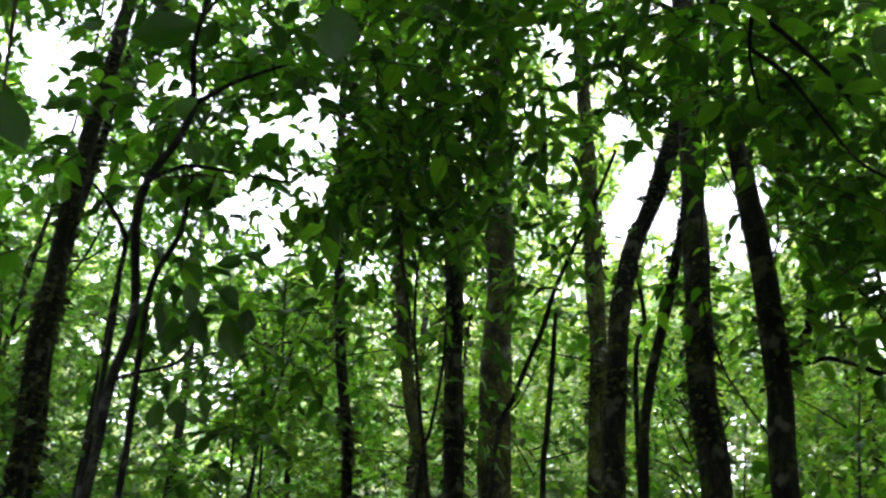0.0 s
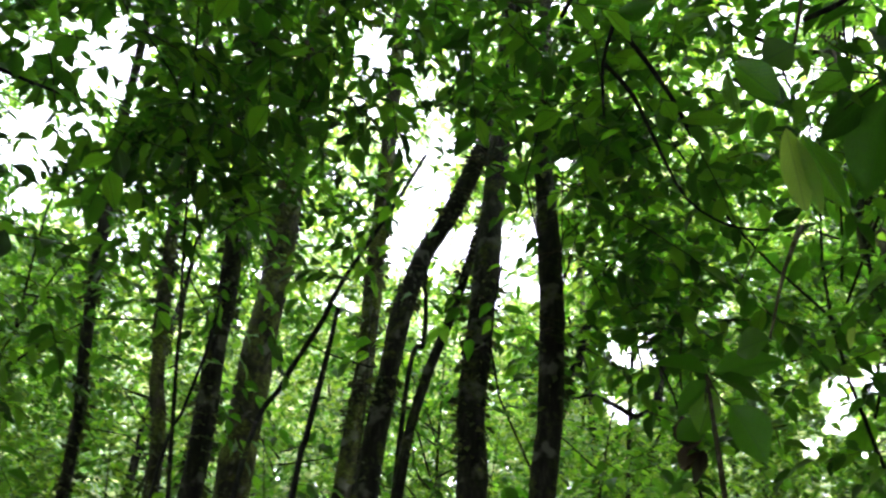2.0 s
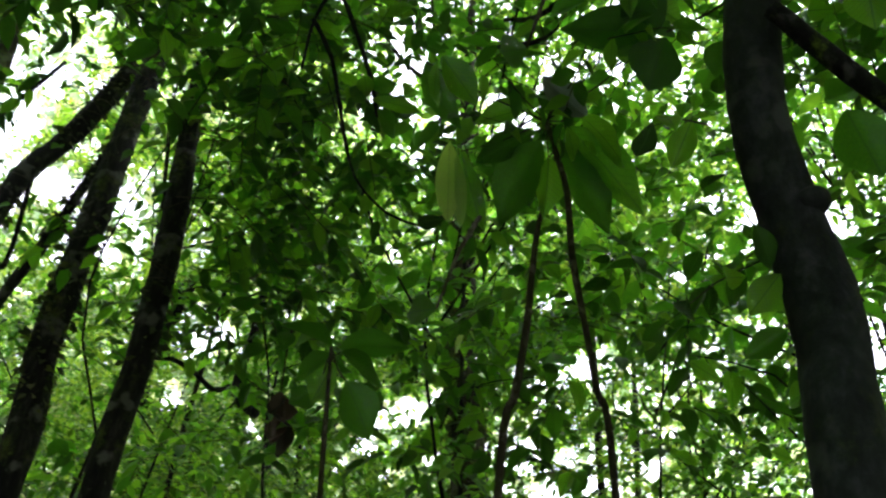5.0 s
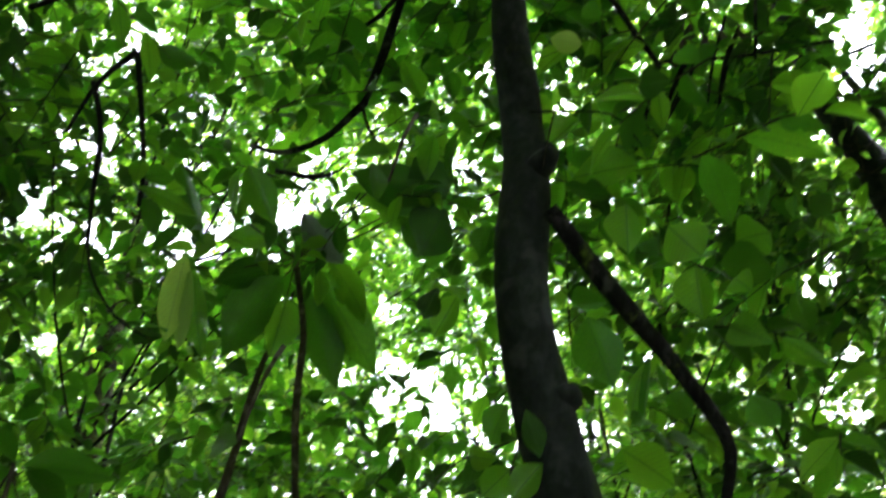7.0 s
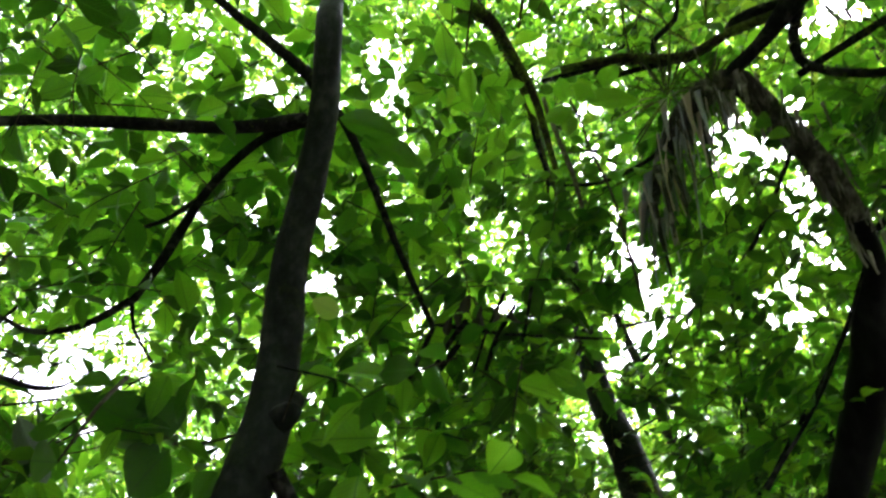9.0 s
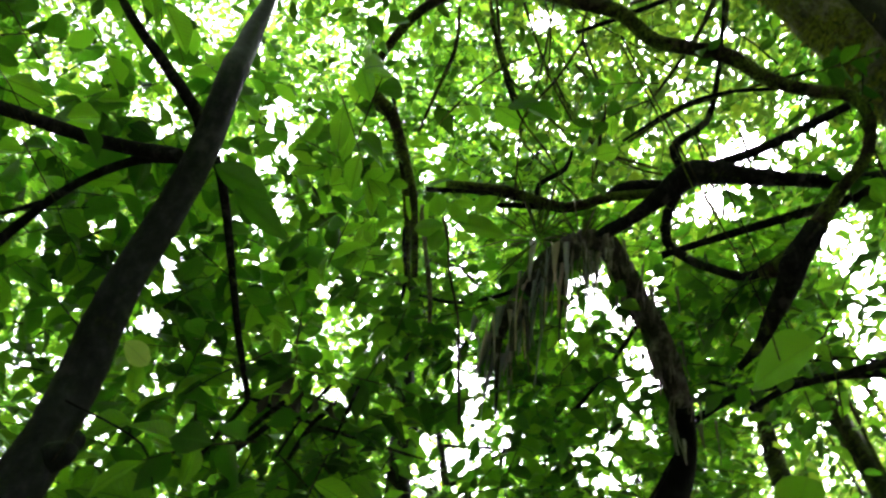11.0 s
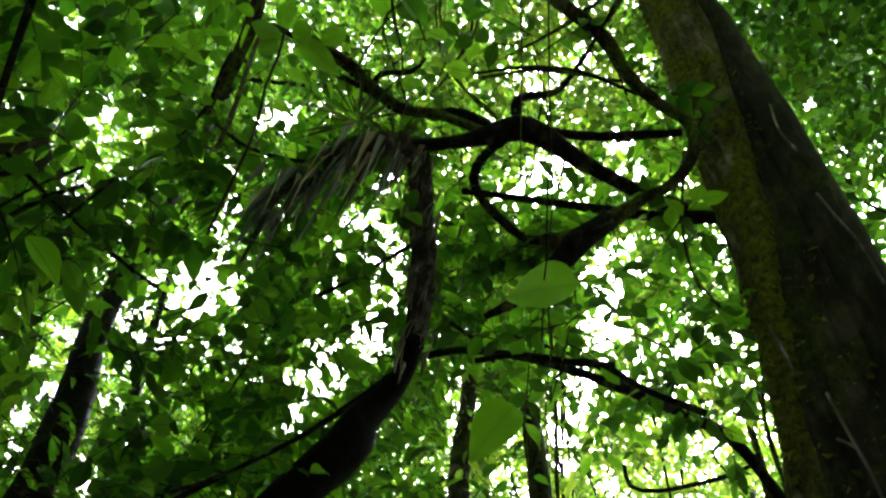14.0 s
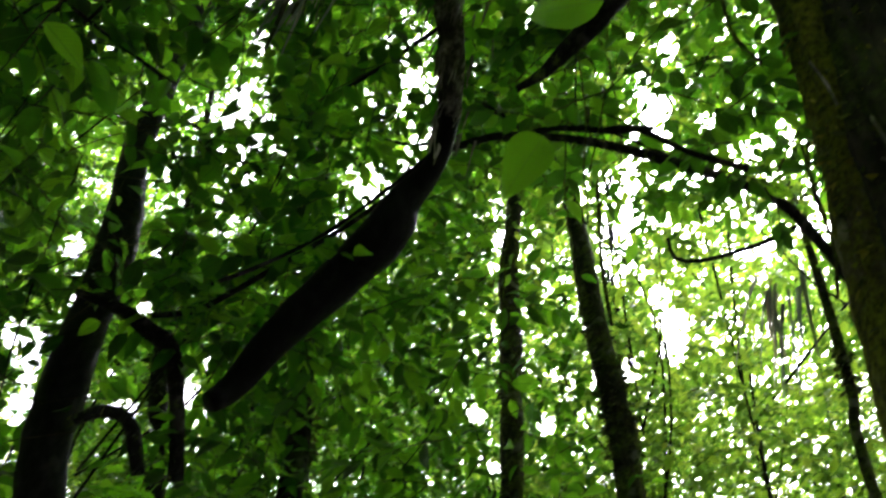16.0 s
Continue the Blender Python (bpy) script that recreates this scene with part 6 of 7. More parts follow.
set_leaves(small_root, [(1.74, 0.99, 3.84, 1.68, 1.21, 3.81, 0.137), (1.73, 1.24, 3.83, 1.76, 1.08, 3.75, 0.080), (1.82, 1.06, 3.76, 1.89, 1.10, 3.60, 0.137), (1.89, 0.95, 3.68, 1.95, 0.87, 3.55, 0.171), (2.00, 0.83, 3.56, 1.98, 0.65, 3.48, 0.175), (1.96, 0.76, 3.60, 1.90, 0.64, 3.57, 0.156), (1.99, 0.90, 3.57, 2.07, 0.93, 3.40, 0.148), (2.14, 0.86, 3.37, 2.13, 0.77, 3.30, 0.099), (1.99, 1.32, 3.54, 1.97, 1.20, 3.51, 0.118), (2.02, 1.28, 3.50, 2.14, 1.26, 3.28, 0.175), (2.15, 1.14, 3.36, 2.20, 1.26, 3.18, 0.053), (2.15, 1.12, 3.36, 2.22, 1.21, 3.16, 0.068), (2.15, 1.10, 3.35, 2.18, 1.09, 3.23, 0.030)], BIG_LEAF, 11)
set_leaves(small_root, BESIDE[:8], BIG_LEAF, 12)
set_leaves(small_root, BESIDE[11:], BIG_LEAF, 13)
set_leaves(small_root, PALE[2:3], PALE_LEAF, 14, "young_leaf")
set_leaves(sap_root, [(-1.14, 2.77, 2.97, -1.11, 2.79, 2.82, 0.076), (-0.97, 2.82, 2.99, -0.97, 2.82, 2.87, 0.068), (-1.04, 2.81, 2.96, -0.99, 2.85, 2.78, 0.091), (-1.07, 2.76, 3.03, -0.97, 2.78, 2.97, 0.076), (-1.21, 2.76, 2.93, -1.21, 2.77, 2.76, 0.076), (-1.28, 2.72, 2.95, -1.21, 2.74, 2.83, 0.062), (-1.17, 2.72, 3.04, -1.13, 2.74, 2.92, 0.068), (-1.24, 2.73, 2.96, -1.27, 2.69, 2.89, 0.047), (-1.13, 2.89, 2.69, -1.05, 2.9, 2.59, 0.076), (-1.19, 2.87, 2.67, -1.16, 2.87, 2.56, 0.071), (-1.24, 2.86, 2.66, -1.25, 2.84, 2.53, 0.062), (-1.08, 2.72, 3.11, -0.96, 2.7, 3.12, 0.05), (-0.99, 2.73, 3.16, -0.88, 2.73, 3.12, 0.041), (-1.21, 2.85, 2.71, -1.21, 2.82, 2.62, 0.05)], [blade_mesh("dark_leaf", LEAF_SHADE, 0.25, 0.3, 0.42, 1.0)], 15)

TWIGLEAF = [(0.96, 2.31, 3.50, 0.89, 2.25, 3.53, 0.055), (0.97, 2.31, 3.50, 1.10, 2.18, 3.46, 0.051), (1.00, 2.31, 3.48, 1.08, 2.27, 3.39, 0.070), (0.96, 2.29, 3.52, 0.99, 2.20, 3.52, 0.073), (0.94, 2.30, 3.53, 0.91, 2.32, 3.45, 0.062), (0.95, 1.94, 3.41, 1.07, 1.91, 3.28, 0.092), (0.94, 1.95, 3.40, 0.97, 2.01, 3.26, 0.043)]
for pts, rows, seed in (([(0.74, 2.35, 3.72, 0.009), (0.85, 2.38, 3.64, 0.009), (0.97, 2.46, 3.51, 0.007), (1.09, 2.52, 3.37, 0.005), (1.23, 2.51, 3.29, 0.005), (1.33, 2.45, 3.26, 0.004)], TWIGLEAF[:5], 16), ([(0.72, 2.20, 3.75, 0.010), (0.82, 2.24, 3.68, 0.009), (0.95, 2.29, 3.56, 0.008), (1.02, 2.33, 3.47, 0.007)], TWIGLEAF[5:], 17)):
    root = thing("leafy_twig", pts[0][:3], "drooping twig with broad dark leaves", "twig", "overhead twigs")
    v, f = tube(pts, 6, 0.05, 0.1, seed=seed)
    part("stem", v, f, [VINE], root)
    set_leaves(root, rows, BIG_LEAF, seed)
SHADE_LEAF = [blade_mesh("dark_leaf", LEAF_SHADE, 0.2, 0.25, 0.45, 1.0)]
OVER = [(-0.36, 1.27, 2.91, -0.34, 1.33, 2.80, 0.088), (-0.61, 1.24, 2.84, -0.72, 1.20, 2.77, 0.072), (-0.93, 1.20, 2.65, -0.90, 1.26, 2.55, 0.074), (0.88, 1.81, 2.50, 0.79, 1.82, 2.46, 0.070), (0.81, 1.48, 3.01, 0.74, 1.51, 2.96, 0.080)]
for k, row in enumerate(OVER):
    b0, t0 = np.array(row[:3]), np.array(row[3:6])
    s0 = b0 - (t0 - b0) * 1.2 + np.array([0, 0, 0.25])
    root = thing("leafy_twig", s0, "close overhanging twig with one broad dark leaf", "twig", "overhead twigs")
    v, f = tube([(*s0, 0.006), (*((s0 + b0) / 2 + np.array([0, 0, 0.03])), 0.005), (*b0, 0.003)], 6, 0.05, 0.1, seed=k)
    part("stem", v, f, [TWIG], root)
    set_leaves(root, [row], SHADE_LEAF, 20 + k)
FAN = [(1.56, 1.63, 3.75, 1.39, 1.86, 3.81, 0.151), (1.57, 1.61, 3.75, 1.46, 1.67, 3.86, 0.171), (1.57, 1.63, 3.74, 1.47, 1.77, 3.69, 0.122), (1.59, 1.61, 3.73, 1.62, 1.73, 3.59, 0.19)]
root = thing("leafy_twig", (1.83, 1.41, 4.02), "short side twig with a fan of very large dark leaves", "twig", "overhead twigs")
v, f = tube([(1.83, 1.41, 4.02, 0.006), (1.69, 1.51, 3.84, 0.005), (1.58, 1.6, 3.74, 0.004)], 6, 0.05, 0.1, seed=27)
part("stem", v, f, [TWIG], root)
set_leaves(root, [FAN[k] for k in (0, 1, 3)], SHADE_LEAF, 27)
set_leaves(root, FAN[2:3], BIG_LEAF, 28)
HEART = [(0.536, -0.508, 3.561, 0.651, -0.363, 3.515, 0.115), (0.84, -0.59, 3.45, 1.01, -0.61, 3.43, 0.118)]
HSTEM = [(0.02, 0.10, 3.80, 0.002), (0.17, -0.05, 3.72, 0.002), (0.29, -0.17, 3.65, 0.002), (0.43, -0.31, 3.54, 0.002), (0.53, -0.38, 3.45, 0.002)]
root = thing("leafy_vine", HSTEM[0][:3], "thin hanging vine with broad bright green leaves", "vine", "lianas")
v, f = tube(HSTEM, 5, 0.05, 0.1)
part("stem", v, f, [TWIG], root)
set_leaves(root, HEART, HEART_LEAF, 31)
CSTEM = [(0.79, 0.31, 4.24, 0.005), (0.85, 0.28, 4.20, 0.004), (0.92, 0.26, 4.15, 0.004), (1.02, 0.21, 4.08, 0.004), (1.14, 0.18, 3.99, 0.005), (1.26, 0.15, 3.89, 0.005)]
root = thing("leafy_vine", CSTEM[0][:3], "thin stem with a spray of oval leaflets", "vine", "lianas")
v, f = tube(CSTEM, 5, 0.05, 0.1)
part("stem", v, f, [TWIG], root)
set_leaves(root, [(0.79, 0.32, 4.24, 0.70, 0.35, 4.24, 0.055), (0.79, 0.29, 4.24, 0.73, 0.24, 4.21, 0.072), (0.81, 0.30, 4.23, 0.82, 0.40, 4.18, 0.055), (0.79, 0.27, 4.23, 0.76, 0.11, 4.17, 0.065), (0.76, 0.21, 4.24, 0.67, 0.18, 4.23, 0.061), (0.82, 0.31, 4.22, 0.87, 0.33, 4.15, 0.051), (0.79, 0.44, 4.25, 0.76, 0.49, 4.22, 0.038)], HEART_LEAF, 32)


DEAD_LEAF = [blade_mesh("dead_leaf", LEAF_DRY, 0.5, 0.3, 0.45, 0.8), blade_mesh("dead_leaf", LEAF_DRY, 0.9, 0.5, 0.5, 0.9)]
WITHERED = [(1.49, 3.44, 3.02, 1.50, 3.44, 2.87, 0.088), (1.49, 3.45, 3.01, 1.48, 3.47, 2.85, 0.079), (1.50, 3.44, 3.01, 1.55, 3.42, 2.85, 0.083), (1.51, 3.46, 2.97, 1.53, 3.47, 2.78, 0.075), (1.51, 3.45, 2.98, 1.57, 3.40, 2.87, 0.075), (1.52, 3.47, 2.93, 1.49, 3.49, 2.79, 0.066), (1.54, 3.47, 2.92, 1.58, 3.45, 2.75, 0.079), (1.49, 3.46, 2.99, 1.52, 3.41, 2.92, 0.066)]
BROWN = [(1.90, 0.65, 4.72, 1.94, 0.70, 4.60, 0.046), (1.92, 0.63, 4.70, 1.98, 0.59, 4.57, 0.042), (1.94, 0.61, 4.68, 2.00, 0.64, 4.55, 0.046), (1.93, 0.68, 4.69, 1.97, 0.74, 4.57, 0.037), (1.94, 0.56, 4.68, 1.99, 0.53, 4.56, 0.037), (1.96, 0.73, 4.66, 2.00, 0.78, 4.55, 0.037), (1.95, 0.48, 4.67, 2.00, 0.48, 4.54, 0.035)]
for rows, label, seed in ((WITHERED, "hanging clump of withered brown leaves", 41), (BROWN, "twig with brown withered leaves in the canopy", 42)):
    top = np.array(rows[0][:3])
    root = thing("withered_cluster", top, label, "dead leaves", "withered leaves")
    v, f = tube([(*(top + np.array([0.05, 0.03, 0.5])), 0.003), (*(top + np.array([0.01, 0.02, 0.25])), 0.004), (*top, 0.003)], 5, 0.05, 0.1)
    part("stem", v, f, [TWIG], root)
    set_leaves(root, rows, DEAD_LEAF, seed, "dead_leaf")


# ---- dry fronds and tufts on the hanging liana ----
def strips(name, label, runs, seed, mat, parent=None, wide=(0.006, 0.014), under=None):
    """Torn dry strips that hang from a limb, each a bent double-sided ribbon with thickness."""
    rng = np.random.default_rng(seed)
    root = parent or thing(name, runs[0][0], label, "dry frond")
    for (start, count, length) in runs:
        for _ in range(count):
            a = np.array(start) + rng.normal(0, 0.05, 3)
            n = 6
            lng = length * (0.5 + rng.random())
            turn = rng.random() * 6.28
            lean = np.array([math.cos(turn), math.sin(turn), 0]) * 0.22 * rng.random() + np.array([0.16, 0.10, 0])
            side = unit(np.array([math.cos(turn + 1.3), math.sin(turn + 1.3), 0.1]))
            w = wide[0] + wide[1] * rng.random()
            verts, faces = [], []
            for k in range(n):
                u = k / (n - 1)
                c = a + lean * lng * u ** 0.8 - np.array([0, 0, 1.0]) * lng * u + rng.normal(0, 0.0015, 3)
                ww = w * (1 - 0.75 * u)
                out = np.cross(side, (0, 0, 1)) * 0.003
                verts += [c - side * ww, c + out, c + side * ww, c - out]
            for k in range(n - 1):
                for q in range(4):
                    faces.append((k * 4 + q, k * 4 + (q + 1) % 4, k * 4 + 4 + (q + 1) % 4, k * 4 + 4 + q))
            part("strip", verts, faces, [mat], root, under=under)
    return root


fronds = strips("dry_fronds", "ragged grey dead palm fronds hanging from a liana", [(q[:3], 12, 0.22) for q in SW[-5:]] + [(SW[-3][:3], 8, 0.34)], 71, FROND, None, (0.005, 0.015))
strips("", "", [(q[:3], 5, 0.30) for q in SW[-4:-1]], 73, DEAD_DARK, fronds, (0.006, 0.016))
strips("", "", [(q[:3], 12, 0.17) for q in SW[7:13]], 72, DEAD, swollen, (0.004, 0.012), swollen_arm)


def tuft(at_point, seed, count, length, label):
    rng = np.random.default_rng(seed)
    root = thing("epiphyte", at_point, label, "plant", "epiphytes")
    way = unit(rng.normal(0, 1, (count, 3)) + np.array([0, 0, 0.7]))
    size = length * (0.6 + 0.7 * rng.random(count))
    up = np.array([0, 0, 1.0]) + rng.normal(0, 0.3, (count, 3))
    for k in range(count):
        v, f = blades(np.array([at_point], float), way[k : k + 1], up[k : k + 1], size[k : k + 1], size[k : k + 1] * 0.03, SPIKE, FACES_FAR)
        part("blade", v, f, [MOSS if k % 3 else DEAD], root)


tuft(SW[-5][:3], 81, 60, 0.24, "spiky grass-like epiphyte on a liana")
tuft((SW[-5][0] + 0.05, SW[-5][1] + 0.15, SW[-5][2] + 0.05), 82, 45, 0.28, "spiky grass-like epiphyte on a liana")
fr = (1.67, -2.94, 5.01, 2.01, -3.05, 4.68, 0.104)
mid_fr = np.array(fr[:3])
strips("hanging_frond", "pale folded dead palm frond hanging in bright light", [(mid_fr + np.array([0.02 * k, 0.01 * k, 0]), 3, 0.5) for k in range(-2, 3)], 83, FROND, None, (0.008, 0.012))



# ---- the leafy wood all round ----
def shell(rng, n, az, el, r0, r1):
    """Clump middles spread evenly over a stretch of the sky, seen from the clearing."""
    a = np.radians(az[0] + (az[1] - az[0]) * rng.random(n))
    s = np.sin(np.radians(el[0])) + (np.sin(np.radians(el[1])) - np.sin(np.radians(el[0]))) * rng.random(n)
    r = (r0 ** 2 + (r1 ** 2 - r0 ** 2) * rng.random(n)) ** 0.5
    c = np.sqrt(1 - s * s)
    d = np.stack([np.sin(a) * c, np.cos(a) * c, s], 1)
    lush = np.array([noise.noise(Vector(q) * 4.5) + 0.6 * noise.noise(Vector(q) * 11.0) for q in d])
    kept = rng.random(n) < np.clip(0.9 + 1.2 * lush, 0.25, 1)
    return (CLEARING + r[:, None] * d)[kept]


def trunks_clear(p):
    """Keeps leaf clumps from hanging in front of the stand of bare trunks."""
    q = p - CLEARING
    r = np.linalg.norm(q, axis=1)
    az, el = np.degrees(np.arctan2(q[:, 0], q[:, 1])), np.degrees(np.arcsin(q[:, 2] / r))
    return p[~((az > -14) & (az < 24) & (el < np.where(az < 5, 32, 37)) & (r < 7.0))]


def bright_break(p):
    """Leaves the view open towards the bright break in the wood."""
    q = unit(p - CLEARING)
    az, el = np.degrees(np.arctan2(q[:, 0], q[:, 1])), np.degrees(np.arcsin(q[:, 2]))
    return p[~((az > 134) & (az < 168) & (el > 16) & (el < 48))]


def woods(seed, clumps, name, label, group, stems, leaf, count, reach, per, mat, detail, spread, trunk_r, thick, boughs=0, singles=0):
    """Trees that share out a set of leaf clumps, each clump going to the nearest stem."""
    rng = np.random.default_rng(seed)
    near = ((clumps[:, None, :2] - stems[None, :, :2]) ** 2).sum(-1).argmin(1)
    for i, (x, y) in enumerate(stems):
        mine = clumps[near == i]
        if len(mine) < 3:
            continue
        g = ground_z(x, y)
        high = min(mine[:, 2].max(), np.percentile(mine[:, 2], 80) + 0.6)
        root = thing(name, (x, y, g), label, "tree", group)
        wob = rng.normal(0, 0.15, (3, 2))
        run = [(x, y, g - 0.2, trunk_r * 1.5), (x, y, g + 0.3, trunk_r * 1.1), (x + wob[0, 0], y + wob[0, 1], high * 0.35, trunk_r), (x + wob[1, 0], y + wob[1, 1], high * 0.7, trunk_r * 0.7), (x + wob[2, 0], y + wob[2, 1], high, trunk_r * 0.25)]
        v, f = tube(run, 8, 0.3, 0.06, seed=seed + i)
        part("trunk", v, f, [BARK_DARK], root)
        for k in rng.choice(len(mine), min(boughs, len(mine)), replace=False):
            e = mine[k]
            z = max(g + 0.5, min(high * 0.95, e[2] - 0.35 * math.hypot(e[0] - x, e[1] - y)))
            s = np.array([x + wob[1, 0] * z / high, y + wob[1, 1] * z / high, z])
            bend = (s + e) / 2 + rng.normal(0, 0.10, 3) * np.linalg.norm(e - s)
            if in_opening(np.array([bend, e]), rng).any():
                continue
            r = trunk_r * 0.3 + 0.004
            v, f = tube([(*s, r), (*bend, r * 0.7), (*e, r * 0.3)], 5, 0.25, 0.12, seed=seed + int(k))
            part("branch", v, f, [VINE], root)
        crown("crown", root, mine, rng, leaf, count, reach, per, mat[i % len(mat)], detail, spread, thick=thick, singles=singles)


def ring(rng, start, stop, step, r0, r1):
    """Stem places on a ring round the clearing."""
    a = np.radians(np.arange(start, stop, step))
    r = r0 + (r1 - r0) * rng.random(len(a))
    return np.stack([CLEARING[0] + r * np.sin(a), CLEARING[1] + r * np.cos(a)], 1)


rng = np.random.default_rng(300)
near = bright_break(np.vstack([shell(rng, 60, (-14, 30), (40, 64), 3.2, 4.8), shell(rng, 90, (-14, 40), (42, 66), 3.0, 4.8), shell(rng, 40, (28, 48), (36, 44), 3.2, 4.8), shell(rng, 170, (86, 116), (36, 60), 3.8, 4.8), shell(rng, 45, (24, 62), (16, 36), 3.6, 4.8), shell(rng, 70, (14, 36), (25, 41), 3.8, 5.0), shell(rng, 330, (108, 158), (20, 52), 4.1, 5.8), shell(rng, 25, (92, 108), (26, 52), 4.1, 5.8), shell(rng, 50, (134, 158), (52, 64), 4.8, 6.4), shell(rng, 60, (-48, -14), (34, 60), 3.9, 5.2), shell(rng, 70, (-24, 6), (33, 44), 4.0, 5.0), shell(rng, 60, (-36, -13), (8, 24), 3.6, 5.0), shell(rng, 45, (-15, 4), (33, 48), 3.6, 4.8), shell(rng, 60, (112, 132), (46, 62), 3.9, 5.0)]))
woods(310, near, "understorey_shrub", "leafy understorey shrub with oval leaves", "understorey shrubs", np.vstack([ring(rng, -40, 126, 12, 4.0, 5.4), ring(rng, 168, 186, 9, 4.2, 5.2)]), 0.105, 8, 0.38, 3, [LEAF_DARK, LEAF_DARK, LEAF_NEAR, LEAF_DARK, LEAF_DARK, LEAF_NEAR, LEAF_DARK, LEAF_DARK, LEAF_NEAR, LEAF_NEAR, LEAF_NEAR, LEAF_DARK, LEAF_NEAR, LEAF_NEAR, LEAF_NEAR, LEAF_DARK], "mid", 0.2, 0.012, 0.003, 6, 110)
broad = np.vstack([shell(rng, 210, (58, 102), (24, 68), 4.1, 5.6), shell(rng, 55, (40, 58), (24, 68), 4.1, 5.6), shell(rng, 45, (68, 84), (42, 56), 4.2, 5.2), shell(rng, 40, (74, 92), (20, 32), 4.2, 5.4), shell(rng, 45, (46, 74), (53, 66), 4.0, 5.2), shell(rng, 70, (72, 98), (34, 56), 4.1, 5.4)])
woods(311, broad, "broadleaf_shrub", "tall shrub with broad hanging green leaves", "understorey shrubs", ring(rng, 44, 102, 11, 4.2, 5.4), 0.15, 7, 0.42, 2, [LEAF_NEAR, LEAF], "fine", 0.22, 0.014, 0.003, 6, 200)
between = np.vstack([shell(rng, 110, (-26, 27), (3, 34), 4.3, 6.8), shell(rng, 20, (-26, 8), (24, 36), 4.2, 5.4)])
woods(312, between, "understorey_sapling", "thin understorey sapling with sparse dark leaves", "understorey shrubs", ring(rng, -26, 28, 7, 4.6, 6.6), 0.095, 7, 0.3, 2, [LEAF_DARK], "mid", 0.16, 0.010, 0.003, 4, 40)
mid = bright_break(trunks_clear(np.vstack([shell(rng, 1900, (-45, 175), (12, 86), 5.0, 8.5), shell(rng, 500, (-45, 175), (8, 34), 6.5, 9.0)])))
rise = np.degrees(np.arcsin(unit(mid - CLEARING)[:, 2]))
bear = np.degrees(np.arctan2(mid[:, 0], mid[:, 1]))
upper = (rise > 46) & (bear > 95)
high = np.vstack([mid[upper], shell(rng, 760, (100, 186), (46, 84), 6.2, 9.0), shell(rng, 170, (158, 192), (36, 76), 6.2, 8.6)])
mid = mid[~upper]
woods(308, high, "understorey_tree", "slender tree with fine bright green leaves overhead", "understorey trees", ring(rng, 96, 190, 15, 6.4, 8.6), 0.082, 12, 0.42, 4, [LEAF_LIME, LEAF, LEAF_FAR, LEAF_LIME, LEAF, LEAF_DARK, LEAF_DARK], "lean", 0.3, 0.025, 0.003, 14)
woods(301, mid, "understorey_tree", "slender understorey tree with dense green leaves", "understorey trees", ring(rng, -48, 176, 15, 6.4, 8.6), 0.088, 11, 0.42, 4, [LEAF, LEAF_DARK, LEAF], "lean", 0.3, 0.025, 0.003, 12)
lit = shell(rng, 1400, (36, 112), (26, 74), 9.0, 13.0)
woods(314, lit, "forest_tree", "forest tree with bright green leaves high overhead", "trees of the far wood", ring(rng, 42, 114, 12, 9, 12), 0.10, 13, 0.5, 4, [LEAF, LEAF_FAR], "far", 0.4, 0.05, 0.003, 6)
far = np.vstack([shell(rng, 6800, (-50, 180), (4, 88), 8.5, 15.0), shell(rng, 2700, (-50, 42), (2, 36), 9.0, 14.0), shell(rng, 500, (42, 100), (14, 36), 9.0, 14.0), shell(rng, 1300, (100, 180), (2, 36), 9.0, 14.0), shell(rng, 2200, (-52, -10), (2, 27), 9.0, 14.0), shell(rng, 1500, (100, 178), (12, 45), 9.0, 14.0), shell(rng, 900, (130, 172), (8, 44), 9.0, 13.0), shell(rng, 1100, (128, 178), (4, 34), 10.0, 15.0), shell(rng, 1000, (92, 134), (20, 62), 9.5, 13.0), shell(rng, 400, (134, 170), (48, 66), 9.5, 13.0), shell(rng, 700, (56, 96), (22, 62), 9.5, 13.0)])
# the wood beyond the old tree has fallen: low sunlit growth there, open sky above it
bear, rise = np.degrees(np.arctan2(far[:, 0], far[:, 1])), np.degrees(np.arcsin(unit(far - CLEARING)[:, 2]))
fallen = (bear > 128) & (bear < 178)
low = far[fallen & (rise < 46)]
far = far[~fallen | ((rise > 46) & (rng.random(len(far)) < 0.5))]
ahead = np.degrees(np.arctan2(far[:, 0], far[:, 1])) < 34
woods(302, far[~ahead], "forest_tree", "forest tree with bright green small leaves", "trees of the far wood", ring(rng, 34, 182, 9, 9, 14), 0.104, 12, 0.5, 4, [LEAF_FAR, LEAF, LEAF_LIME], "far", 0.4, 0.05, 0.003, 10)
woods(315, far[ahead], "forest_tree", "forest tree with very small bright leaves", "trees of the far wood", ring(rng, -50, 38, 9, 9, 14), 0.084, 16, 0.46, 4, [LEAF_FAR, LEAF, LEAF_LIME], "far", 0.4, 0.05, 0.003, 10)
# the sunlit look of this growth comes from LEAF_SUN's colour
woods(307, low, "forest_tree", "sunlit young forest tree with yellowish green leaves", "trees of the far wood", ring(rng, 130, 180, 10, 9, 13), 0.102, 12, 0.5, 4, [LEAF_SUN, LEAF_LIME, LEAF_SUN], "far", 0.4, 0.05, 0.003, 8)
lime = shell(rng, 300, (132, 172), (14, 47), 6.8, 9.2)
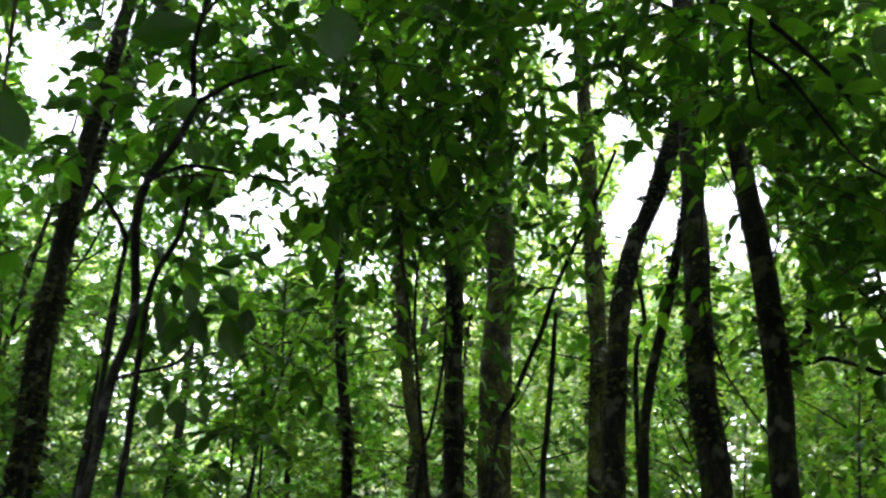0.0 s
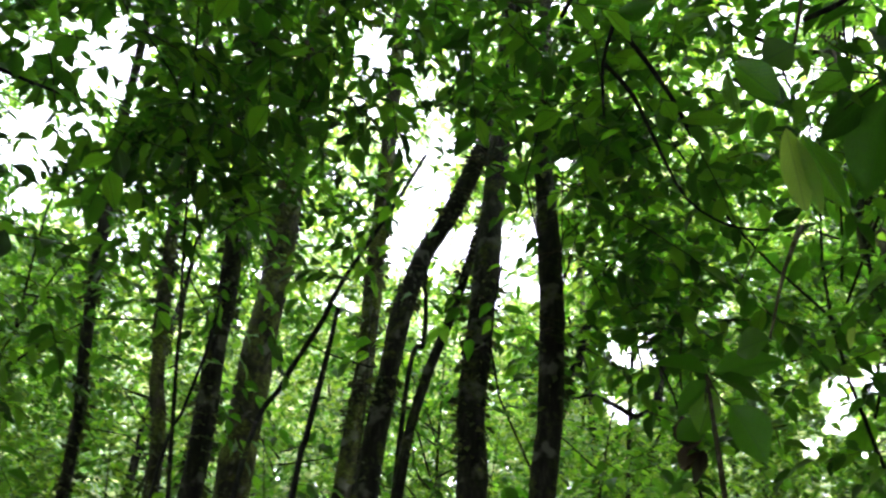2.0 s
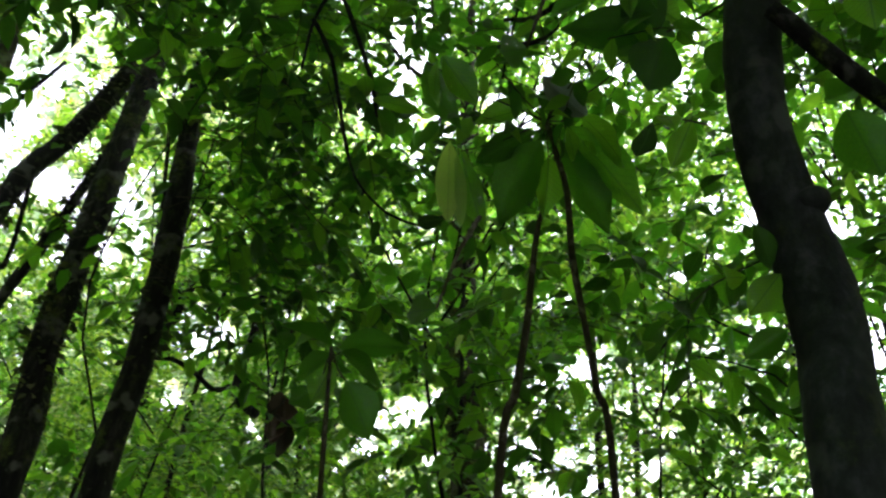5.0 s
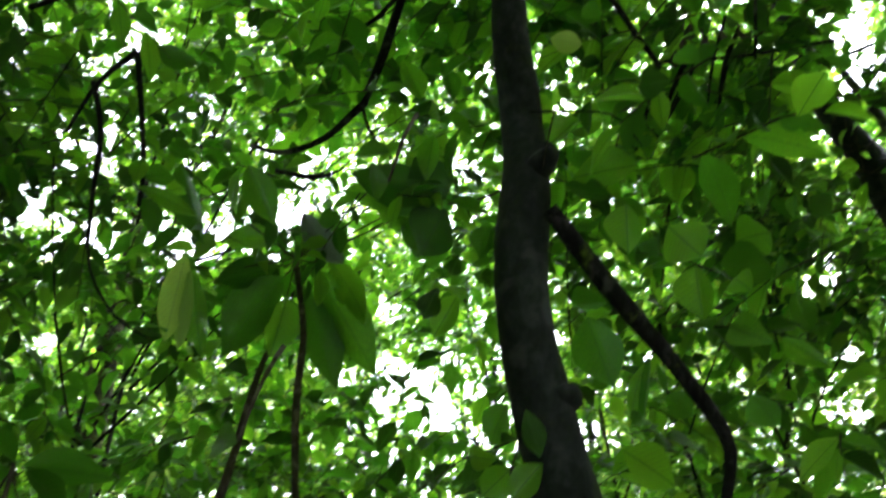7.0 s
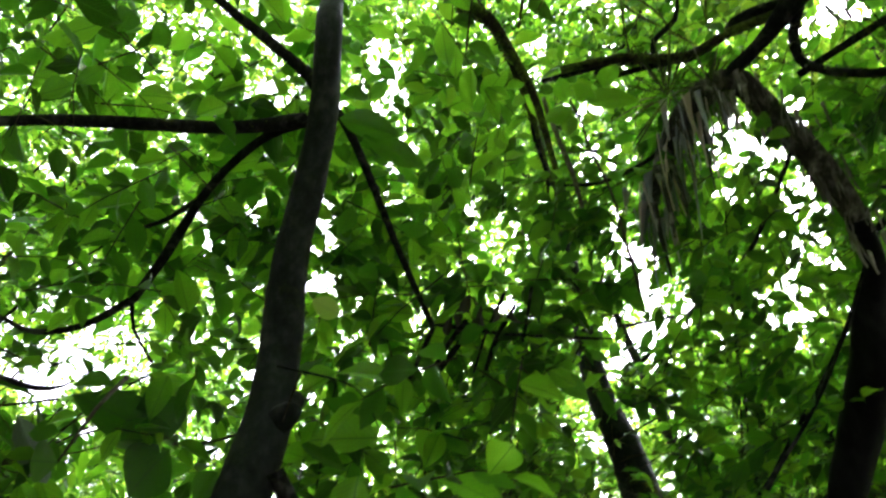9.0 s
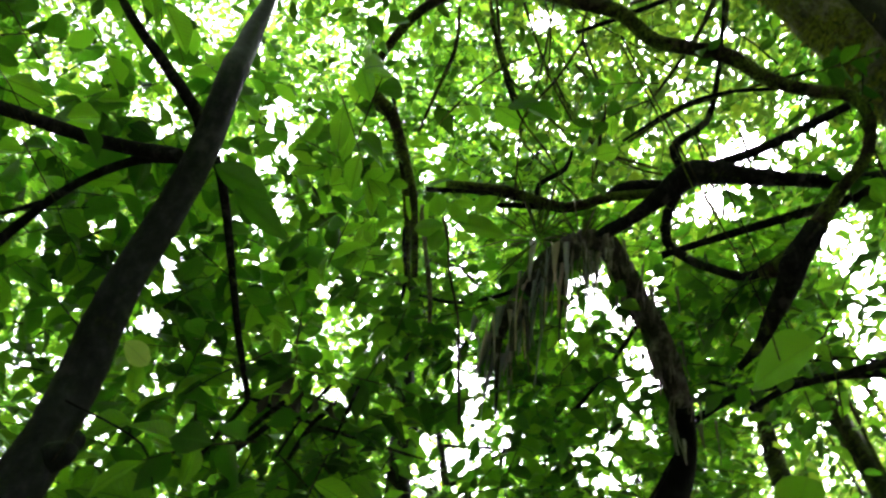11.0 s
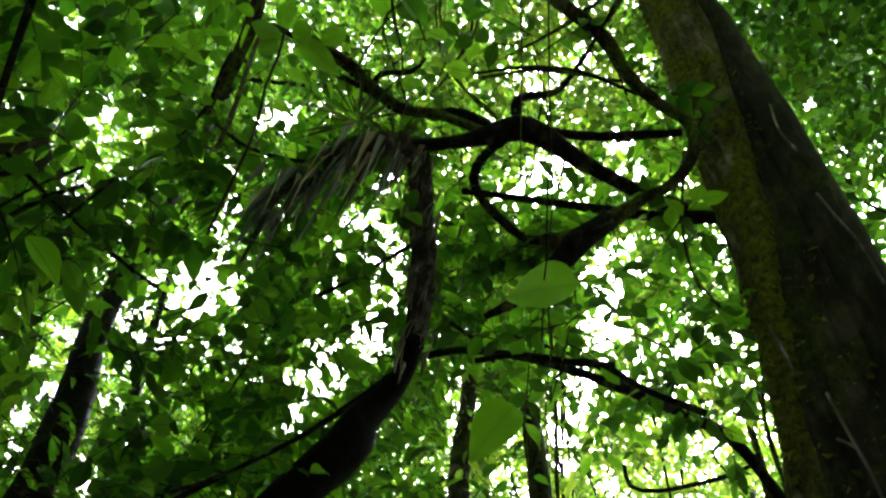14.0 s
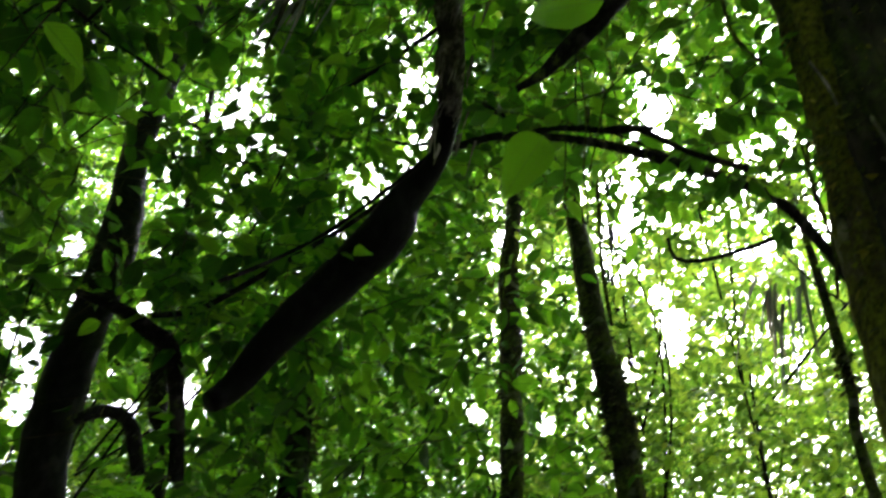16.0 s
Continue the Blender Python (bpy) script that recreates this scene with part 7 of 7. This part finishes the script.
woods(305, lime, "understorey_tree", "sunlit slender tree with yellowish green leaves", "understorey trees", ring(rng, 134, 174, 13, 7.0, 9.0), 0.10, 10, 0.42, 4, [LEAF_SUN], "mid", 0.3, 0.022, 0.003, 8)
deep = np.vstack([shell(rng, 3200, (-55, 45), (-3, 44), 16.0, 24.0), shell(rng, 1500, (45, 185), (-3, 40), 16.0, 24.0)])
# the wood stands lower beyond the two bright breaks in the canopy
bear, rise = np.degrees(np.arctan2(deep[:, 0], deep[:, 1])), np.degrees(np.arcsin(unit(deep - CLEARING)[:, 2]))
deep = deep[~(((bear > 128) & (bear < 176) & (rise > 6)) | ((bear > -40) & (bear < -3) & (rise > 23)))]
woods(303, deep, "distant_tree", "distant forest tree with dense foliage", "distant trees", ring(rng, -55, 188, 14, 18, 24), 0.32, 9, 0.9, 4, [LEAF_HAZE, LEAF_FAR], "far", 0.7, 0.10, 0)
rim = np.vstack([shell(rng, 1300, (-60, 0), (-4, 27), 25.0, 32.0), shell(rng, 1700, (-60, 48), (-4, 26), 25.0, 32.0), shell(rng, 600, (48, 132), (-4, 26), 25.0, 32.0), shell(rng, 500, (132, 188), (-4, 18), 25.0, 32.0)])
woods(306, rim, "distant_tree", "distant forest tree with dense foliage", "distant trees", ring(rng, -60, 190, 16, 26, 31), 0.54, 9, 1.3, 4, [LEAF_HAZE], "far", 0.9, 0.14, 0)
shade = shell(rng, 1250, (161, 216), (34, 82), 5.2, 9.0)
woods(309, shade, "forest_tree", "dark leafy tree standing behind a buttressed one", "trees of the far wood", ring(rng, 174, 216, 14, 6.5, 8.5), 0.10, 11, 0.45, 4, [LEAF_DARK], "far", 0.3, 0.06, 0.003, 8)
over = np.vstack([shell(rng, 1250, (182, 224), (0, 88), 5.5, 11.0), shell(rng, 420, (0, 360), (80, 90), 6.0, 12.0)])
woods(304, over, "forest_tree", "leafy forest tree arching over the clearing", "trees of the far wood", ring(rng, 186, 226, 13, 7, 10), 0.105, 12, 0.5, 4, [LEAF, LEAF_DARK], "far", 0.5, 0.09, 0)
# Unseen trees behind the walk, added only to hold back skylight.
unseen_back = shell(rng, 2500, (222, 308), (0, 88), 5.5, 11.0)
woods(313, unseen_back, "forest_tree", "unseen leafy tree added to block light", "trees of the far wood", ring(rng, 226, 306, 16, 7, 10), 0.22, 7, 0.7, 4, [LEAF], "far", 0.5, 0.09, 0)
